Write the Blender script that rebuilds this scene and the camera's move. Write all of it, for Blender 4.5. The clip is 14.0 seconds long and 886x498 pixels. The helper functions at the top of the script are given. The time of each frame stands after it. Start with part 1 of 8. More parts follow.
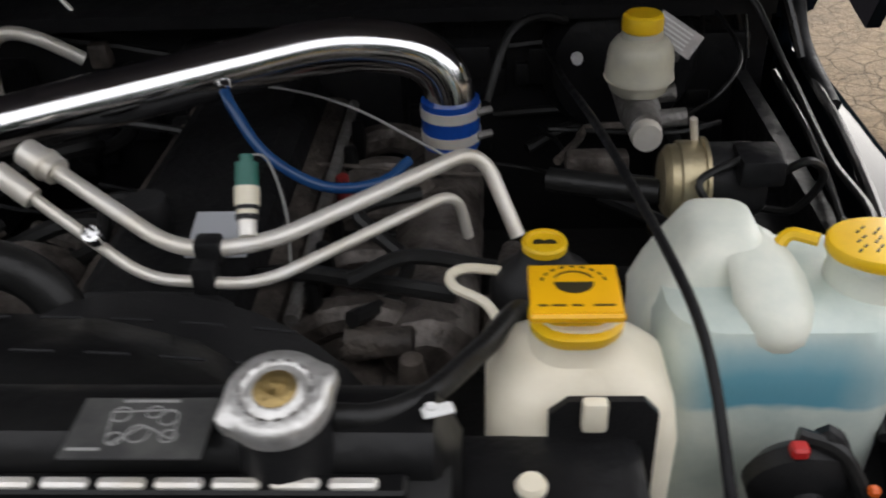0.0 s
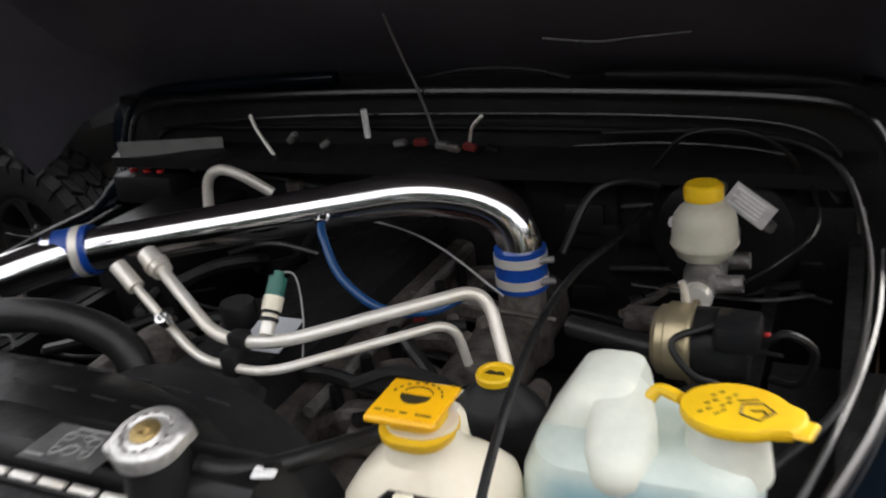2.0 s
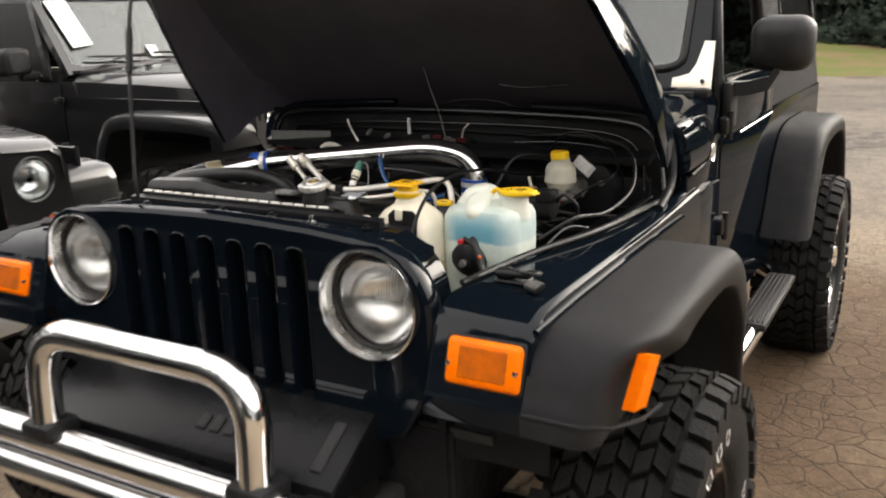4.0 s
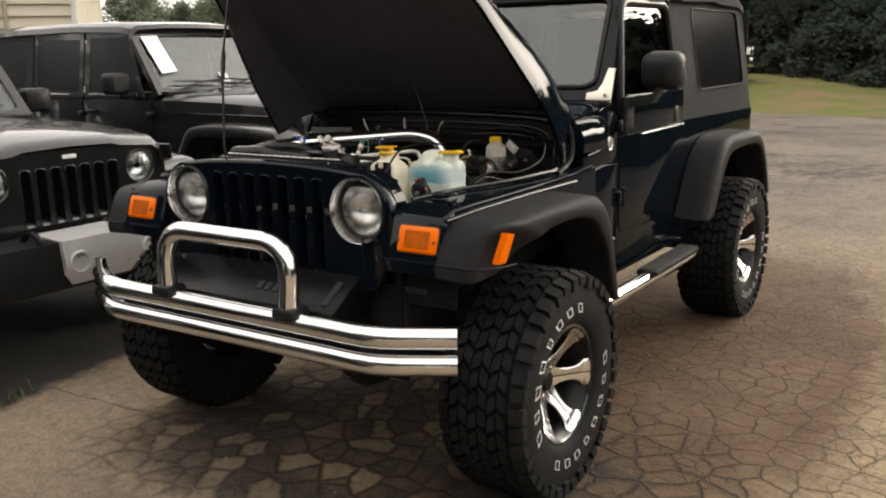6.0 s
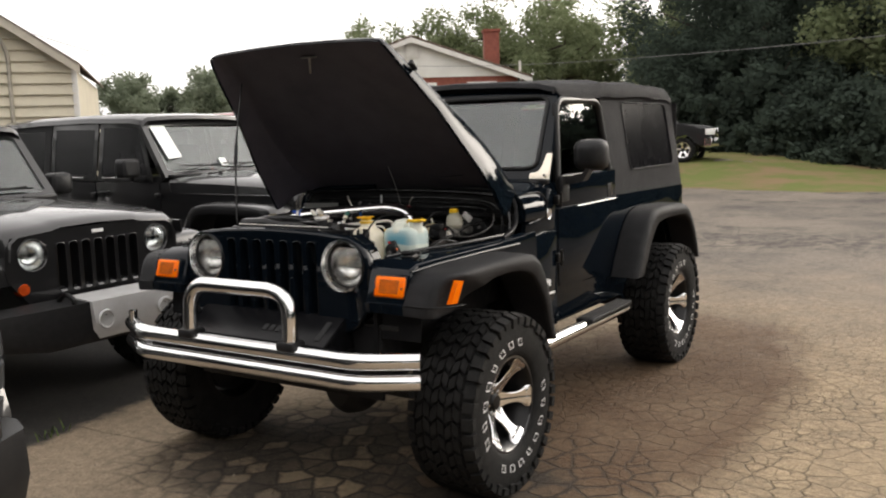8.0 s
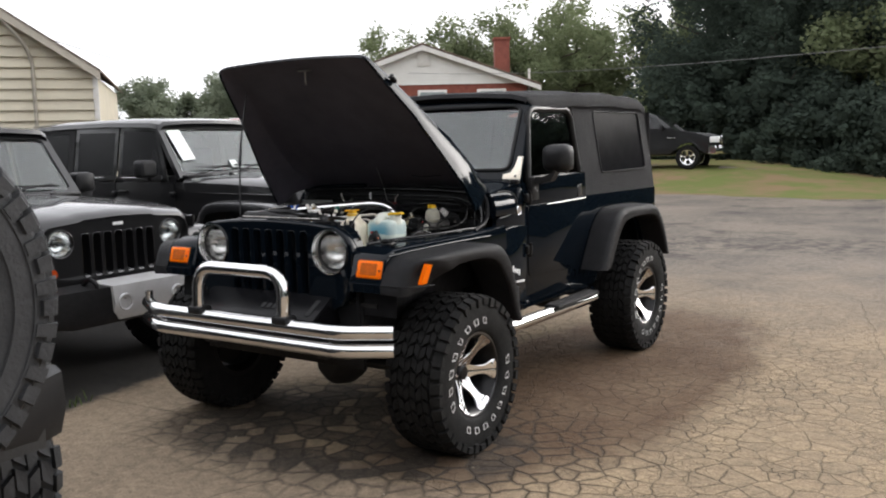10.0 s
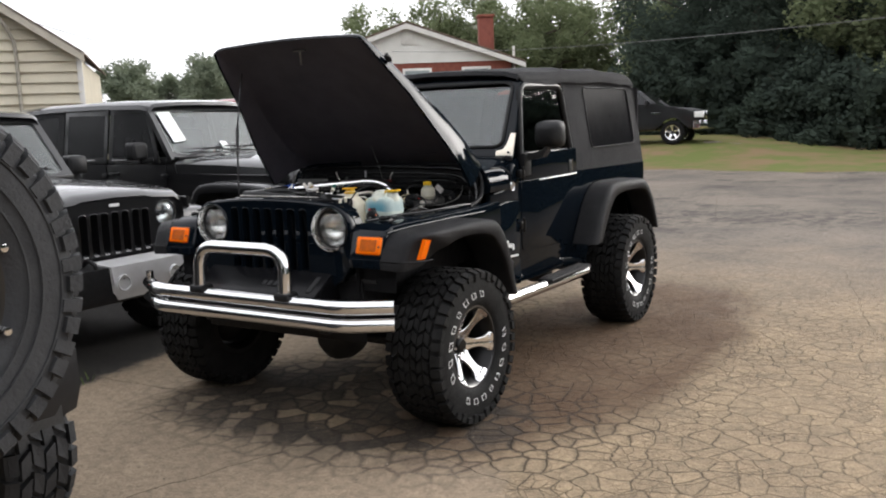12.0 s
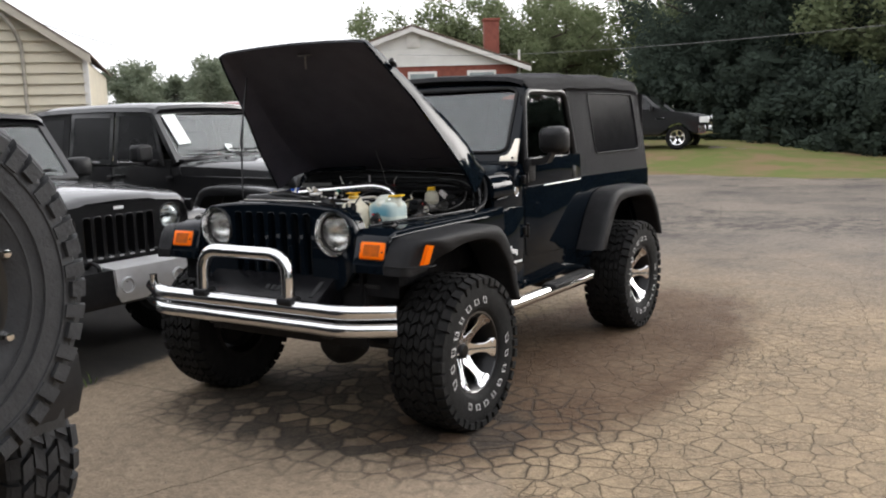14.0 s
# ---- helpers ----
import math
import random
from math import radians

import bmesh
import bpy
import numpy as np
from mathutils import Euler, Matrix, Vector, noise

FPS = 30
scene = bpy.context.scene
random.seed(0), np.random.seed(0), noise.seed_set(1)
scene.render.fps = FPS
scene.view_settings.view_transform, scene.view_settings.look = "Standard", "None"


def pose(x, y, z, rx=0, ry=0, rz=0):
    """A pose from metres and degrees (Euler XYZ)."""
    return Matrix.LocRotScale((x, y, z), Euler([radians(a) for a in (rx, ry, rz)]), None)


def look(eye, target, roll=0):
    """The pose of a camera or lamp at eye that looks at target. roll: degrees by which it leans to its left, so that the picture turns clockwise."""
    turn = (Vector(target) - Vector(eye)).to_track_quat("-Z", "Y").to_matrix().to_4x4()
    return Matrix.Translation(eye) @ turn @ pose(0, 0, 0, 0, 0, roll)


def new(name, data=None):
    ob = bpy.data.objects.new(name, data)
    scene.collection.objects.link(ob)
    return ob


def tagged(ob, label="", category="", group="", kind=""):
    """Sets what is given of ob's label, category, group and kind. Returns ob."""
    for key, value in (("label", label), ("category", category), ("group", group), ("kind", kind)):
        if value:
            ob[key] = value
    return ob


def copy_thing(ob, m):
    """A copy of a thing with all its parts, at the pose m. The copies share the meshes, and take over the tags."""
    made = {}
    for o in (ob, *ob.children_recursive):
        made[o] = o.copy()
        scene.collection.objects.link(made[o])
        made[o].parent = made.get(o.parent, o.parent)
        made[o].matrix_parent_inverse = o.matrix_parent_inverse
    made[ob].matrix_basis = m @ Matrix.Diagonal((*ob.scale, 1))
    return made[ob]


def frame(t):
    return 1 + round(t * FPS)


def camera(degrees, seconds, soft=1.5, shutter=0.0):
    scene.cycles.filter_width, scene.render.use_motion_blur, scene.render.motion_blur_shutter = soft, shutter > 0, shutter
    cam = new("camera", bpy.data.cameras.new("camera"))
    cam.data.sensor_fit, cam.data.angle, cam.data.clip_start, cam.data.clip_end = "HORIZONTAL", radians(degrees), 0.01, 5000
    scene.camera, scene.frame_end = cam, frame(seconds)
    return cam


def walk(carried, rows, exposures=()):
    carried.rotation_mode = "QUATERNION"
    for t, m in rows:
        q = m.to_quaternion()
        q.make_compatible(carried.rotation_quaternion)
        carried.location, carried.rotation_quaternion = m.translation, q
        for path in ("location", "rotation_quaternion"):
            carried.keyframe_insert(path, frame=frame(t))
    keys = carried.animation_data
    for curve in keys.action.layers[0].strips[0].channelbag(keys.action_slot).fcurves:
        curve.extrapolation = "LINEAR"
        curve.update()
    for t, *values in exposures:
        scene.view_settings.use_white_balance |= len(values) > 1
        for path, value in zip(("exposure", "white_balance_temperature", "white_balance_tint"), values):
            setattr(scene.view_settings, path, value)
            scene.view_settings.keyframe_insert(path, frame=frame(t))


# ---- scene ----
cam = camera(53.7, 14.0, soft=2.0, shutter=0.5)
PATH = [
    (0, (0.297, -0.201, 1.651), (0.182, 1.461, 0.545), -2.9),
    (0.3, (0.362, -0.165, 1.627), (0.186, 1.479, 0.503), -3.0),
    (0.5, (0.389, -0.125, 1.624), (0.168, 1.495, 0.472), -3.1),
    (0.6, (0.4, -0.102, 1.624), (0.181, 1.521, 0.477), -2.4),
    (1, (0.439, -0.042, 1.631), (0.25, 1.62, 0.533), -0.7),
    (1.5, (0.562, -0.085, 1.647), (-0.045, 1.62, 0.794), -4.0),
    (2, (0.659, -0.246, 1.673), (-0.181, 1.406, 0.92), -6.8),
    (2.1, (0.682, -0.297, 1.678), (-0.154, 1.366, 0.946), -6.6),
    (2.5, (0.794, -0.502, 1.673), (0.019, 1.184, 0.929), -5.5),
    (3, (1.032, -0.76, 1.673), (0.249, 0.965, 1.032), -3.8),
    (3.5, (1.218, -1.045, 1.689), (0.304, 0.613, 1.043), -4.0),
    (4, (1.401, -1.371, 1.672), (0.429, 0.296, 1.147), -2.0),
    (6.5, (2.505, -2.488, 1.637), (1.395, -0.878, 1.221), -1.8),
    (7, (2.626, -2.635, 1.653), (1.488, -1.037, 1.264), -2.1),
    (7.5, (2.719, -2.881, 1.662), (1.626, -1.246, 1.301), -2.2),
    (8, (2.871, -3.025, 1.681), (1.81, -1.351, 1.419), -1.7),
    (8.5, (3.115, -3.09, 1.655), (2.012, -1.44, 1.408), -1.3),
    (11, (3.384, -3.555, 1.676), (2.313, -1.884, 1.426), -1.7),
    (11.5, (3.375, -3.543, 1.677), (2.305, -1.875, 1.412), -2.3),
    (12, (3.367, -3.537, 1.663), (2.307, -1.867, 1.367), -2.1),
    (12.5, (3.374, -3.536, 1.667), (2.312, -1.865, 1.384), -1.8),
    (13, (3.372, -3.54, 1.667), (2.31, -1.869, 1.38), -1.7),
    (13.5, (3.372, -3.54, 1.659), (2.31, -1.869, 1.376), -1.7),
    (14, (3.369, -3.532, 1.676), (2.301, -1.866, 1.387), -1.7),
]
# the camera opens up as it leaves the dark bay, and its white balance drifts
EXPOSURES = [(0, 0.98, 6450, 10), (0.5, 1.42, 6450, 10), (1, 1.4, 6450, 10), (1.5, 1.28, 6450, 10), (2, 1.34, 6500, 10), (2.5, 1.34, 6850, 10), (3, 1.42, 7300, 10), (3.5, 1.5, 7100, 10), (4, 1.6, 7000, 10),
             (6.5, 0.97, 7250, 10), (7, 0.98, 7250, 10), (8, 1.02, 6900, 10), (8.5, 1.02, 6650, 10), (11, 1.04, 6350, 10), (14, 1.03, 6350, 10)]
walk(cam, [(t, look(eye, target, roll)) for t, eye, target, roll in PATH], EXPOSURES)

# ---- world and light: a bright overcast day ----
world = bpy.data.worlds.new("overcast_sky")
scene.world = world
world.use_nodes = True
wn, wl = world.node_tree.nodes, world.node_tree.links
sky = wn.new("ShaderNodeTexSky")
sky.sky_type = "NISHITA"
sky.sun_disc = False
sky.sun_elevation = radians(16)
sky.sun_rotation = radians(22)
sky.dust_density = 7.0
sky.air_density = 1.0
grey = wn.new("ShaderNodeHueSaturation")
grey.inputs["Saturation"].default_value = 0.22
wl.new(sky.outputs[0], grey.inputs["Color"])
cloud = wn.new("ShaderNodeMix")
cloud.data_type = "RGBA"
cloud.inputs["Factor"].default_value = 0.64
cloud.inputs["B"].default_value = (7.75, 7.65, 7.85, 1)
wl.new(grey.outputs[0], cloud.inputs["A"])
wl.new(cloud.outputs["Result"], wn["Background"].inputs["Color"])
wn["Background"].inputs["Strength"].default_value = 0.15
sun_data = bpy.data.lights.new("sun", "SUN")
sun_data.energy = 0.5
sun_data.angle = radians(50)
sun_data.color = (1.0, 0.94, 0.88)
sun = new("sun", sun_data)
sun.rotation_euler = Vector((-0.36, -0.89, -0.27)).to_track_quat("-Z", "Y").to_euler()

# ---- mesh tools ----
def finish(bm, name, material, parent=None, label="", flat=False, angle=35):
    bmesh.ops.recalc_face_normals(bm, faces=bm.faces)
    me = bpy.data.meshes.new(name)
    bm.to_mesh(me)
    bm.free()
    if not flat:
        me.shade_smooth()
        me.set_sharp_from_angle(angle=radians(angle))
    if material:
        me.materials.append(material)
    ob = new(name, me)
    if parent:
        ob.parent = parent
    if label:
        ob["label"] = label
    return ob


def part(name, bm, material, parent, label="", flat=False, angle=35):
    return finish(bm, name, material, parent, label, flat, angle)


def thing(name, m, label, category, group="", kind=""):
    ob = new(name)
    ob.empty_display_size = 0.1
    ob.matrix_world = m
    return tagged(ob, label, category, group, kind)


def add_box(bm, c, s, r=0.0, seg=2, m=None):
    got = bmesh.ops.create_cube(bm, size=1.0)["verts"]
    for v in got:
        v.co = Vector((v.co.x * s[0], v.co.y * s[1], v.co.z * s[2]))
    if r > 0:
        edges = list({e for v in got for e in v.link_edges})
        out = bmesh.ops.bevel(bm, geom=edges, offset=r, segments=seg, profile=0.5, affect="EDGES")
        got = list({v for f in out["faces"] for v in f.verts} | {v for v in got if v.is_valid})
    for v in got:
        if m is not None:
            v.co = m @ v.co
        v.co = v.co + Vector(c)
    return bm


def box(c, s, r=0.0, seg=2, m=None):
    return add_box(bmesh.new(), c, s, r, seg, m)


def bend(pts, radius, n=6):
    """Rounds the corners of a polyline."""
    pts = [Vector(p) for p in pts]
    out = [pts[0]]
    for a, b, c in zip(pts, pts[1:], pts[2:]):
        u, w = (a - b), (c - b)
        d = min(radius, u.length * 0.49, w.length * 0.49)
        p, q = b + u.normalized() * d, b + w.normalized() * d
        for i in range(n + 1):
            f = i / n
            out.append(p * (1 - f) ** 2 + b * 2 * f * (1 - f) + q * f * f)
    out.append(pts[-1])
    return out


def curve_through(pts, n=8):
    """A smooth line through all the points."""
    p = [Vector(v) for v in pts]
    p = [p[0] * 2 - p[1]] + p + [p[-1] * 2 - p[-2]]
    out = []
    for a, b, c, d in zip(p, p[1:], p[2:], p[3:]):
        for i in range(n):
            f = i / n
            out.append(0.5 * (2 * b + (c - a) * f + (2 * a - 5 * b + 4 * c - d) * f * f + (3 * b - a - 3 * c + d) * f ** 3))
    out.append(p[-2])
    return out


def add_tube(bm, pts, r, seg=12, caps=True):
    """Sweeps a circle along a line. r: one radius or one for each point."""
    pts = [Vector(p) for p in pts]
    keep = [0]
    for i in range(1, len(pts)):
        if (pts[i] - pts[keep[-1]]).length > 1e-5:
            keep.append(i)
    radii = [r[i] for i in keep] if isinstance(r, (list, tuple)) else [r] * len(keep)
    pts = [pts[i] for i in keep]
    rings, side = [], None
    for i, p in enumerate(pts):
        t = (pts[min(i + 1, len(pts) - 1)] - pts[max(i - 1, 0)]).normalized()
        if side is None:
            side = t.orthogonal().normalized()
        side = (side - t * side.dot(t)).normalized()
        up = t.cross(side)
        rings.append([bm.verts.new(p + (side * math.cos(a) + up * math.sin(a)) * radii[i]) for a in (math.tau * k / seg for k in range(seg))])
    for a, b in zip(rings, rings[1:]):
        for k in range(seg):
            bm.faces.new((a[k], a[(k + 1) % seg], b[(k + 1) % seg], b[k]))
    if caps:
        bm.faces.new(rings[0][::-1])
        bm.faces.new(rings[-1])
    return bm


def tube(pts, r, seg=12, caps=True):
    return add_tube(bmesh.new(), pts, r, seg, caps)


def add_loft(bm, rings, closed=True, caps=True):
    vs = [[bm.verts.new(p) for p in ring] for ring in rings]
    n = len(vs[0])
    for a, b in zip(vs, vs[1:]):
        for k in range(n if closed else n - 1):
            bm.faces.new((a[k], a[(k + 1) % n], b[(k + 1) % n], b[k]))
    if caps and closed:
        bm.faces.new(vs[0][::-1])
        bm.faces.new(vs[-1])
    return bm


def loft(rings, closed=True, caps=True):
    return add_loft(bmesh.new(), rings, closed, caps)


AXES = {"x": ((0, 1, 0), (0, 0, 1), (1, 0, 0)), "y": ((1, 0, 0), (0, 0, 1), (0, 1, 0)), "z": ((1, 0, 0), (0, 1, 0), (0, 0, 1))}


def add_lathe(bm, profile, c, axis="x", seg=32, m=None, start=0.0):
    """Turns a profile of (radius, height along the axis) round the axis."""
    u, w, a = (Vector(v) for v in AXES[axis])
    rings = []
    for k in range(seg):
        t = start + math.tau * k / seg
        d = u * math.cos(t) + w * math.sin(t)
        rings.append([(d * r + a * h) for r, h in profile])
    vs = [[bm.verts.new((m @ p if m is not None else p) + Vector(c)) for p in ring] for ring in rings]
    for k in range(seg):
        p, q = vs[k], vs[(k + 1) % seg]
        for i in range(len(profile) - 1):
            if profile[i][0] == 0 and profile[i + 1][0] == 0:
                continue
            bm.faces.new((p[i], q[i], q[i + 1], p[i + 1]))
    bmesh.ops.remove_doubles(bm, verts=[v for ring in vs for v in ring], dist=1e-6)
    return bm


def lathe(profile, c, axis="x", seg=32, m=None):
    return add_lathe(bmesh.new(), profile, c, axis, seg, m)


def add_prism(bm, outline, axis, a, b, r=0.0, seg=2):
    """An outline in the two other axes, drawn out along the axis from a to b."""
    def place(p, h):
        return {"x": (h, p[0], p[1]), "y": (p[0], h, p[1]), "z": (p[0], p[1], h)}[axis]
    lo = [bm.verts.new(place(p, a)) for p in outline]
    hi = [bm.verts.new(place(p, b)) for p in outline]
    n = len(outline)
    fs = [bm.faces.new(lo[::-1]), bm.faces.new(hi)]
    for k in range(n):
        fs.append(bm.faces.new((lo[k], lo[(k + 1) % n], hi[(k + 1) % n], hi[k])))
    if r > 0:
        es = list({e for f in fs[:2] for e in f.edges})
        bmesh.ops.bevel(bm, geom=es, offset=r, segments=seg, profile=0.5, affect="EDGES")
    return bm


def prism(outline, axis, a, b, r=0.0, seg=2):
    return add_prism(bmesh.new(), outline, axis, a, b, r, seg)


def round_rect(w, h, r, n=4, cx=0.0, cy=0.0):
    out = []
    for sx, sy, a0 in ((1, -1, -90), (1, 1, 0), (-1, 1, 90), (-1, -1, 180)):
        for i in range(n + 1):
            a = radians(a0 + 90 * i / n)
            out.append((cx + sx * (w / 2 - r) + r * math.cos(a), cy + sy * (h / 2 - r) + r * math.sin(a)))
    return out


def circle(r, n=24, cx=0.0, cy=0.0):
    return [(cx + r * math.cos(math.tau * k / n), cy + r * math.sin(math.tau * k / n)) for k in range(n)]


def plate(outer, holes, axis, a, b):
    """A sheet with holes right through it, from a to b along the axis."""
    bm = bmesh.new()
    def place(p, h):
        return {"x": (h, p[0], p[1]), "y": (p[0], h, p[1]), "z": (p[0], p[1], h)}[axis]
    edges = []
    for loop in [outer, *holes]:
        vs = [bm.verts.new(place(p, a)) for p in loop]
        edges += [bm.edges.new((vs[k], vs[(k + 1) % len(vs)])) for k in range(len(vs))]
    bmesh.ops.triangle_fill(bm, edges=edges, use_beauty=True)
    out = bmesh.ops.extrude_face_region(bm, geom=list(bm.faces))
    d = Vector(place((0, 0), b)) - Vector(place((0, 0), a))
    bmesh.ops.translate(bm, verts=[g for g in out["geom"] if isinstance(g, bmesh.types.BMVert)], vec=d)
    return bm


def mirror_x(bm):
    """The same shape on the vehicle's other side."""
    for v in bm.verts:
        v.co.x = -v.co.x
    bmesh.ops.reverse_faces(bm, faces=bm.faces)
    return bm

# ---- materials ----
def mat(name, color, rough=0.5, metal=0.0, color2=None, scale=8.0, bump=0.0, bump_scale=60.0, coat=0.0, spread=(0.35, 0.65),
        rough2=None, spec=0.5, stretch=None, sub=0.0):
    """A surface whose colour drifts between two tones, with a fine relief."""
    m = bpy.data.materials.new(name)
    m.use_nodes = True
    nt, bs = m.node_tree, m.node_tree.nodes["Principled BSDF"]
    bs.inputs["Roughness"].default_value = rough
    bs.inputs["Metallic"].default_value = metal
    bs.inputs["Coat Weight"].default_value = coat
    bs.inputs["Coat Roughness"].default_value = 0.04
    bs.inputs["Specular IOR Level"].default_value = spec
    bs.inputs["Base Color"].default_value = (*color, 1)
    if sub:
        bs.inputs["Subsurface Weight"].default_value = sub
        bs.inputs["Subsurface Radius"].default_value = (0.03, 0.03, 0.03)
    if color2 is None and not bump and rough2 is None:
        return m
    co = nt.nodes.new("ShaderNodeTexCoord")
    src = co.outputs["Object"]
    if stretch:
        mp = nt.nodes.new("ShaderNodeMapping")
        mp.inputs["Scale"].default_value = stretch
        nt.links.new(src, mp.inputs["Vector"])
        src = mp.outputs[0]
    if color2 is not None or rough2 is not None:
        big = nt.nodes.new("ShaderNodeTexNoise")
        big.inputs["Scale"].default_value = scale
        big.inputs["Detail"].default_value = 6
        big.inputs["Roughness"].default_value = 0.65
        nt.links.new(src, big.inputs["Vector"])
        ramp = nt.nodes.new("ShaderNodeMapRange")
        ramp.inputs["From Min"].default_value, ramp.inputs["From Max"].default_value = spread
        nt.links.new(big.outputs["Fac"], ramp.inputs["Value"])
        if color2 is not None:
            mix = nt.nodes.new("ShaderNodeMix")
            mix.data_type = "RGBA"
            mix.inputs["A"].default_value, mix.inputs["B"].default_value = (*color, 1), (*color2, 1)
            nt.links.new(ramp.outputs[0], mix.inputs["Factor"])
            nt.links.new(mix.outputs["Result"], bs.inputs["Base Color"])
        if rough2 is not None:
            rr = nt.nodes.new("ShaderNodeMapRange")
            rr.inputs["To Min"].default_value, rr.inputs["To Max"].default_value = rough, rough2
            nt.links.new(ramp.outputs[0], rr.inputs["Value"])
            nt.links.new(rr.outputs[0], bs.inputs["Roughness"])
    if bump:
        fine = nt.nodes.new("ShaderNodeTexNoise")
        fine.inputs["Scale"].default_value = bump_scale
        fine.inputs["Detail"].default_value = 4
        nt.links.new(src, fine.inputs["Vector"])
        bp = nt.nodes.new("ShaderNodeBump")
        bp.inputs["Strength"].default_value = bump
        bp.inputs["Distance"].default_value = 0.01
        nt.links.new(fine.outputs["Fac"], bp.inputs["Height"])
        nt.links.new(bp.outputs[0], bs.inputs["Normal"])
    return m


PAINT = mat("blue_black_paint", (0.0026, 0.0046, 0.0074), 0.4, 0.0, (0.0034, 0.0058, 0.009), 3.0, coat=0.48, rough2=0.5, spec=0.0)
BLACK_PAINT = mat("black_paint", (0.004, 0.004, 0.0046), 0.4, 0.0, (0.006, 0.006, 0.0067), 3.0, coat=1.0, rough2=0.45, spec=0.25)
BLACK_PLASTIC = mat("black_plastic", (0.009, 0.009, 0.0097), 0.45, 0.0, (0.015, 0.015, 0.0157), 25.0, 0.12, 400.0, spec=0.25)
SATIN_BLACK = mat("satin_black_metal", (0.005, 0.005, 0.0055), 0.34, 0.0, (0.008, 0.008, 0.008), 12.0, 0.05, 90.0, spec=0.25)
FLARE = mat("grained_flare_plastic", (0.012, 0.012, 0.013), 0.5, 0.0, (0.019, 0.019, 0.02), 9.0, 0.3, 500.0, spec=0.12)
RUBBER = mat("tyre_rubber", (0.0075, 0.0075, 0.0075), 0.7, 0.0, (0.015, 0.0147, 0.0143), 14.0, 0.3, 120.0, spec=0.15)
HOSE = mat("hose_rubber", (0.009, 0.009, 0.009), 0.36, 0.0, (0.015, 0.015, 0.015), 30.0, 0.1, 200.0, spec=0.3)
CANVAS = mat("black_canvas", (0.014, 0.014, 0.015), 0.8, 0.0, (0.022, 0.022, 0.023), 6.0, 0.4, 700.0, spec=0.2)
CHROME = mat("chrome", (0.78, 0.78, 0.78), 0.06, 1.0, rough2=0.13, scale=15.0)
POLISHED = mat("polished_aluminium", (0.8, 0.8, 0.8), 0.12, 1.0, rough2=0.2, scale=20.0)
MACHINED = mat("machined_aluminium", (0.86, 0.86, 0.87), 0.17, 1.0, (0.78, 0.78, 0.79), 20.0, 0.03, 300.0)
ALLOY = mat("dull_aluminium_tube", (0.78, 0.76, 0.72), 0.4, 0.45, (0.68, 0.63, 0.54), 14.0, 0.1, 150.0)
CAST = mat("cast_aluminium", (0.32, 0.31, 0.3), 0.55, 0.7, (0.12, 0.11, 0.1), 16.0, 0.5, 90.0)
GRIMY = mat("oil_grimed_casting", (0.16, 0.14, 0.125), 0.42, 0.35, (0.028, 0.022, 0.019), 24.0, 0.6, 55.0)
IRON = mat("dirty_engine_iron", (0.12, 0.1, 0.085), 0.6, 0.2, (0.028, 0.024, 0.021), 18.0, 0.6, 70.0)
DARK = mat("sooty_black", (0.012, 0.012, 0.012), 0.7, 0.0, (0.019, 0.018, 0.017), 14.0, 0.3, 80.0)
GOLD_STEEL = mat("yellow_plated_steel", (0.5, 0.42, 0.26), 0.38, 0.8, (0.38, 0.33, 0.22), 25.0, 0.1, 200.0)
BRASS = mat("worn_brass", (0.42, 0.3, 0.12), 0.4, 0.9, (0.3, 0.22, 0.1), 60.0, 0.2, 200.0)
AMBER = mat("amber_lens", (1.0, 0.2, 0.002), 0.25, 0.0, (0.95, 0.17, 0.002), 60.0, spec=0.2, sub=0.4)
DARK_AMBER = mat("amber_lens_window", (0.6, 0.12, 0.004), 0.25, 0.0, (0.35, 0.08, 0.01), 22.0, spec=0.2)
YELLOW = mat("yellow_plastic", (0.85, 0.55, 0.01), 0.4, 0.0, (0.75, 0.45, 0.01), 20.0)
LABEL_YELLOW = mat("yellow_label", (0.85, 0.45, 0.005), 0.35, 0.0, (0.78, 0.4, 0.005), 20.0)
INK = mat("black_print", (0.03, 0.025, 0.01), 0.5)
IVORY = mat("ivory_plastic", (0.82, 0.77, 0.63), 0.38, 0.0, (0.72, 0.66, 0.52), 12.0, 0.06, 60.0, sub=0.3)
MILKY = mat("milky_plastic", (0.76, 0.77, 0.68), 0.3, 0.0, (0.6, 0.64, 0.57), 14.0, 0.06, 50.0, sub=0.4)
BLUE_SILICONE = mat("blue_silicone", (0.004, 0.045, 0.26), 0.35, 0.0, (0.006, 0.06, 0.32), 20.0)
BLUE_HOSE = mat("blue_vacuum_hose", (0.01, 0.05, 0.16), 0.25, 0.0, (0.015, 0.07, 0.2), 20.0)
GREEN = mat("green_connector", (0.02, 0.13, 0.1), 0.45)
WHITE_PRINT = mat("white_print", (0.75, 0.75, 0.74), 0.5)
WHITE_PAPER = mat("white_paper", (0.75, 0.8, 0.76), 0.6)
RED = mat("red_plastic", (0.45, 0.02, 0.02), 0.4)
TANK = mat("smooth_black_plastic", (0.006, 0.006, 0.0065), 0.3, 0.0, (0.011, 0.011, 0.011), 12.0, 0.12, 40.0, spec=0.25)
RADIATOR = mat("radiator_core", (0.03, 0.03, 0.03), 0.5, 0.6)


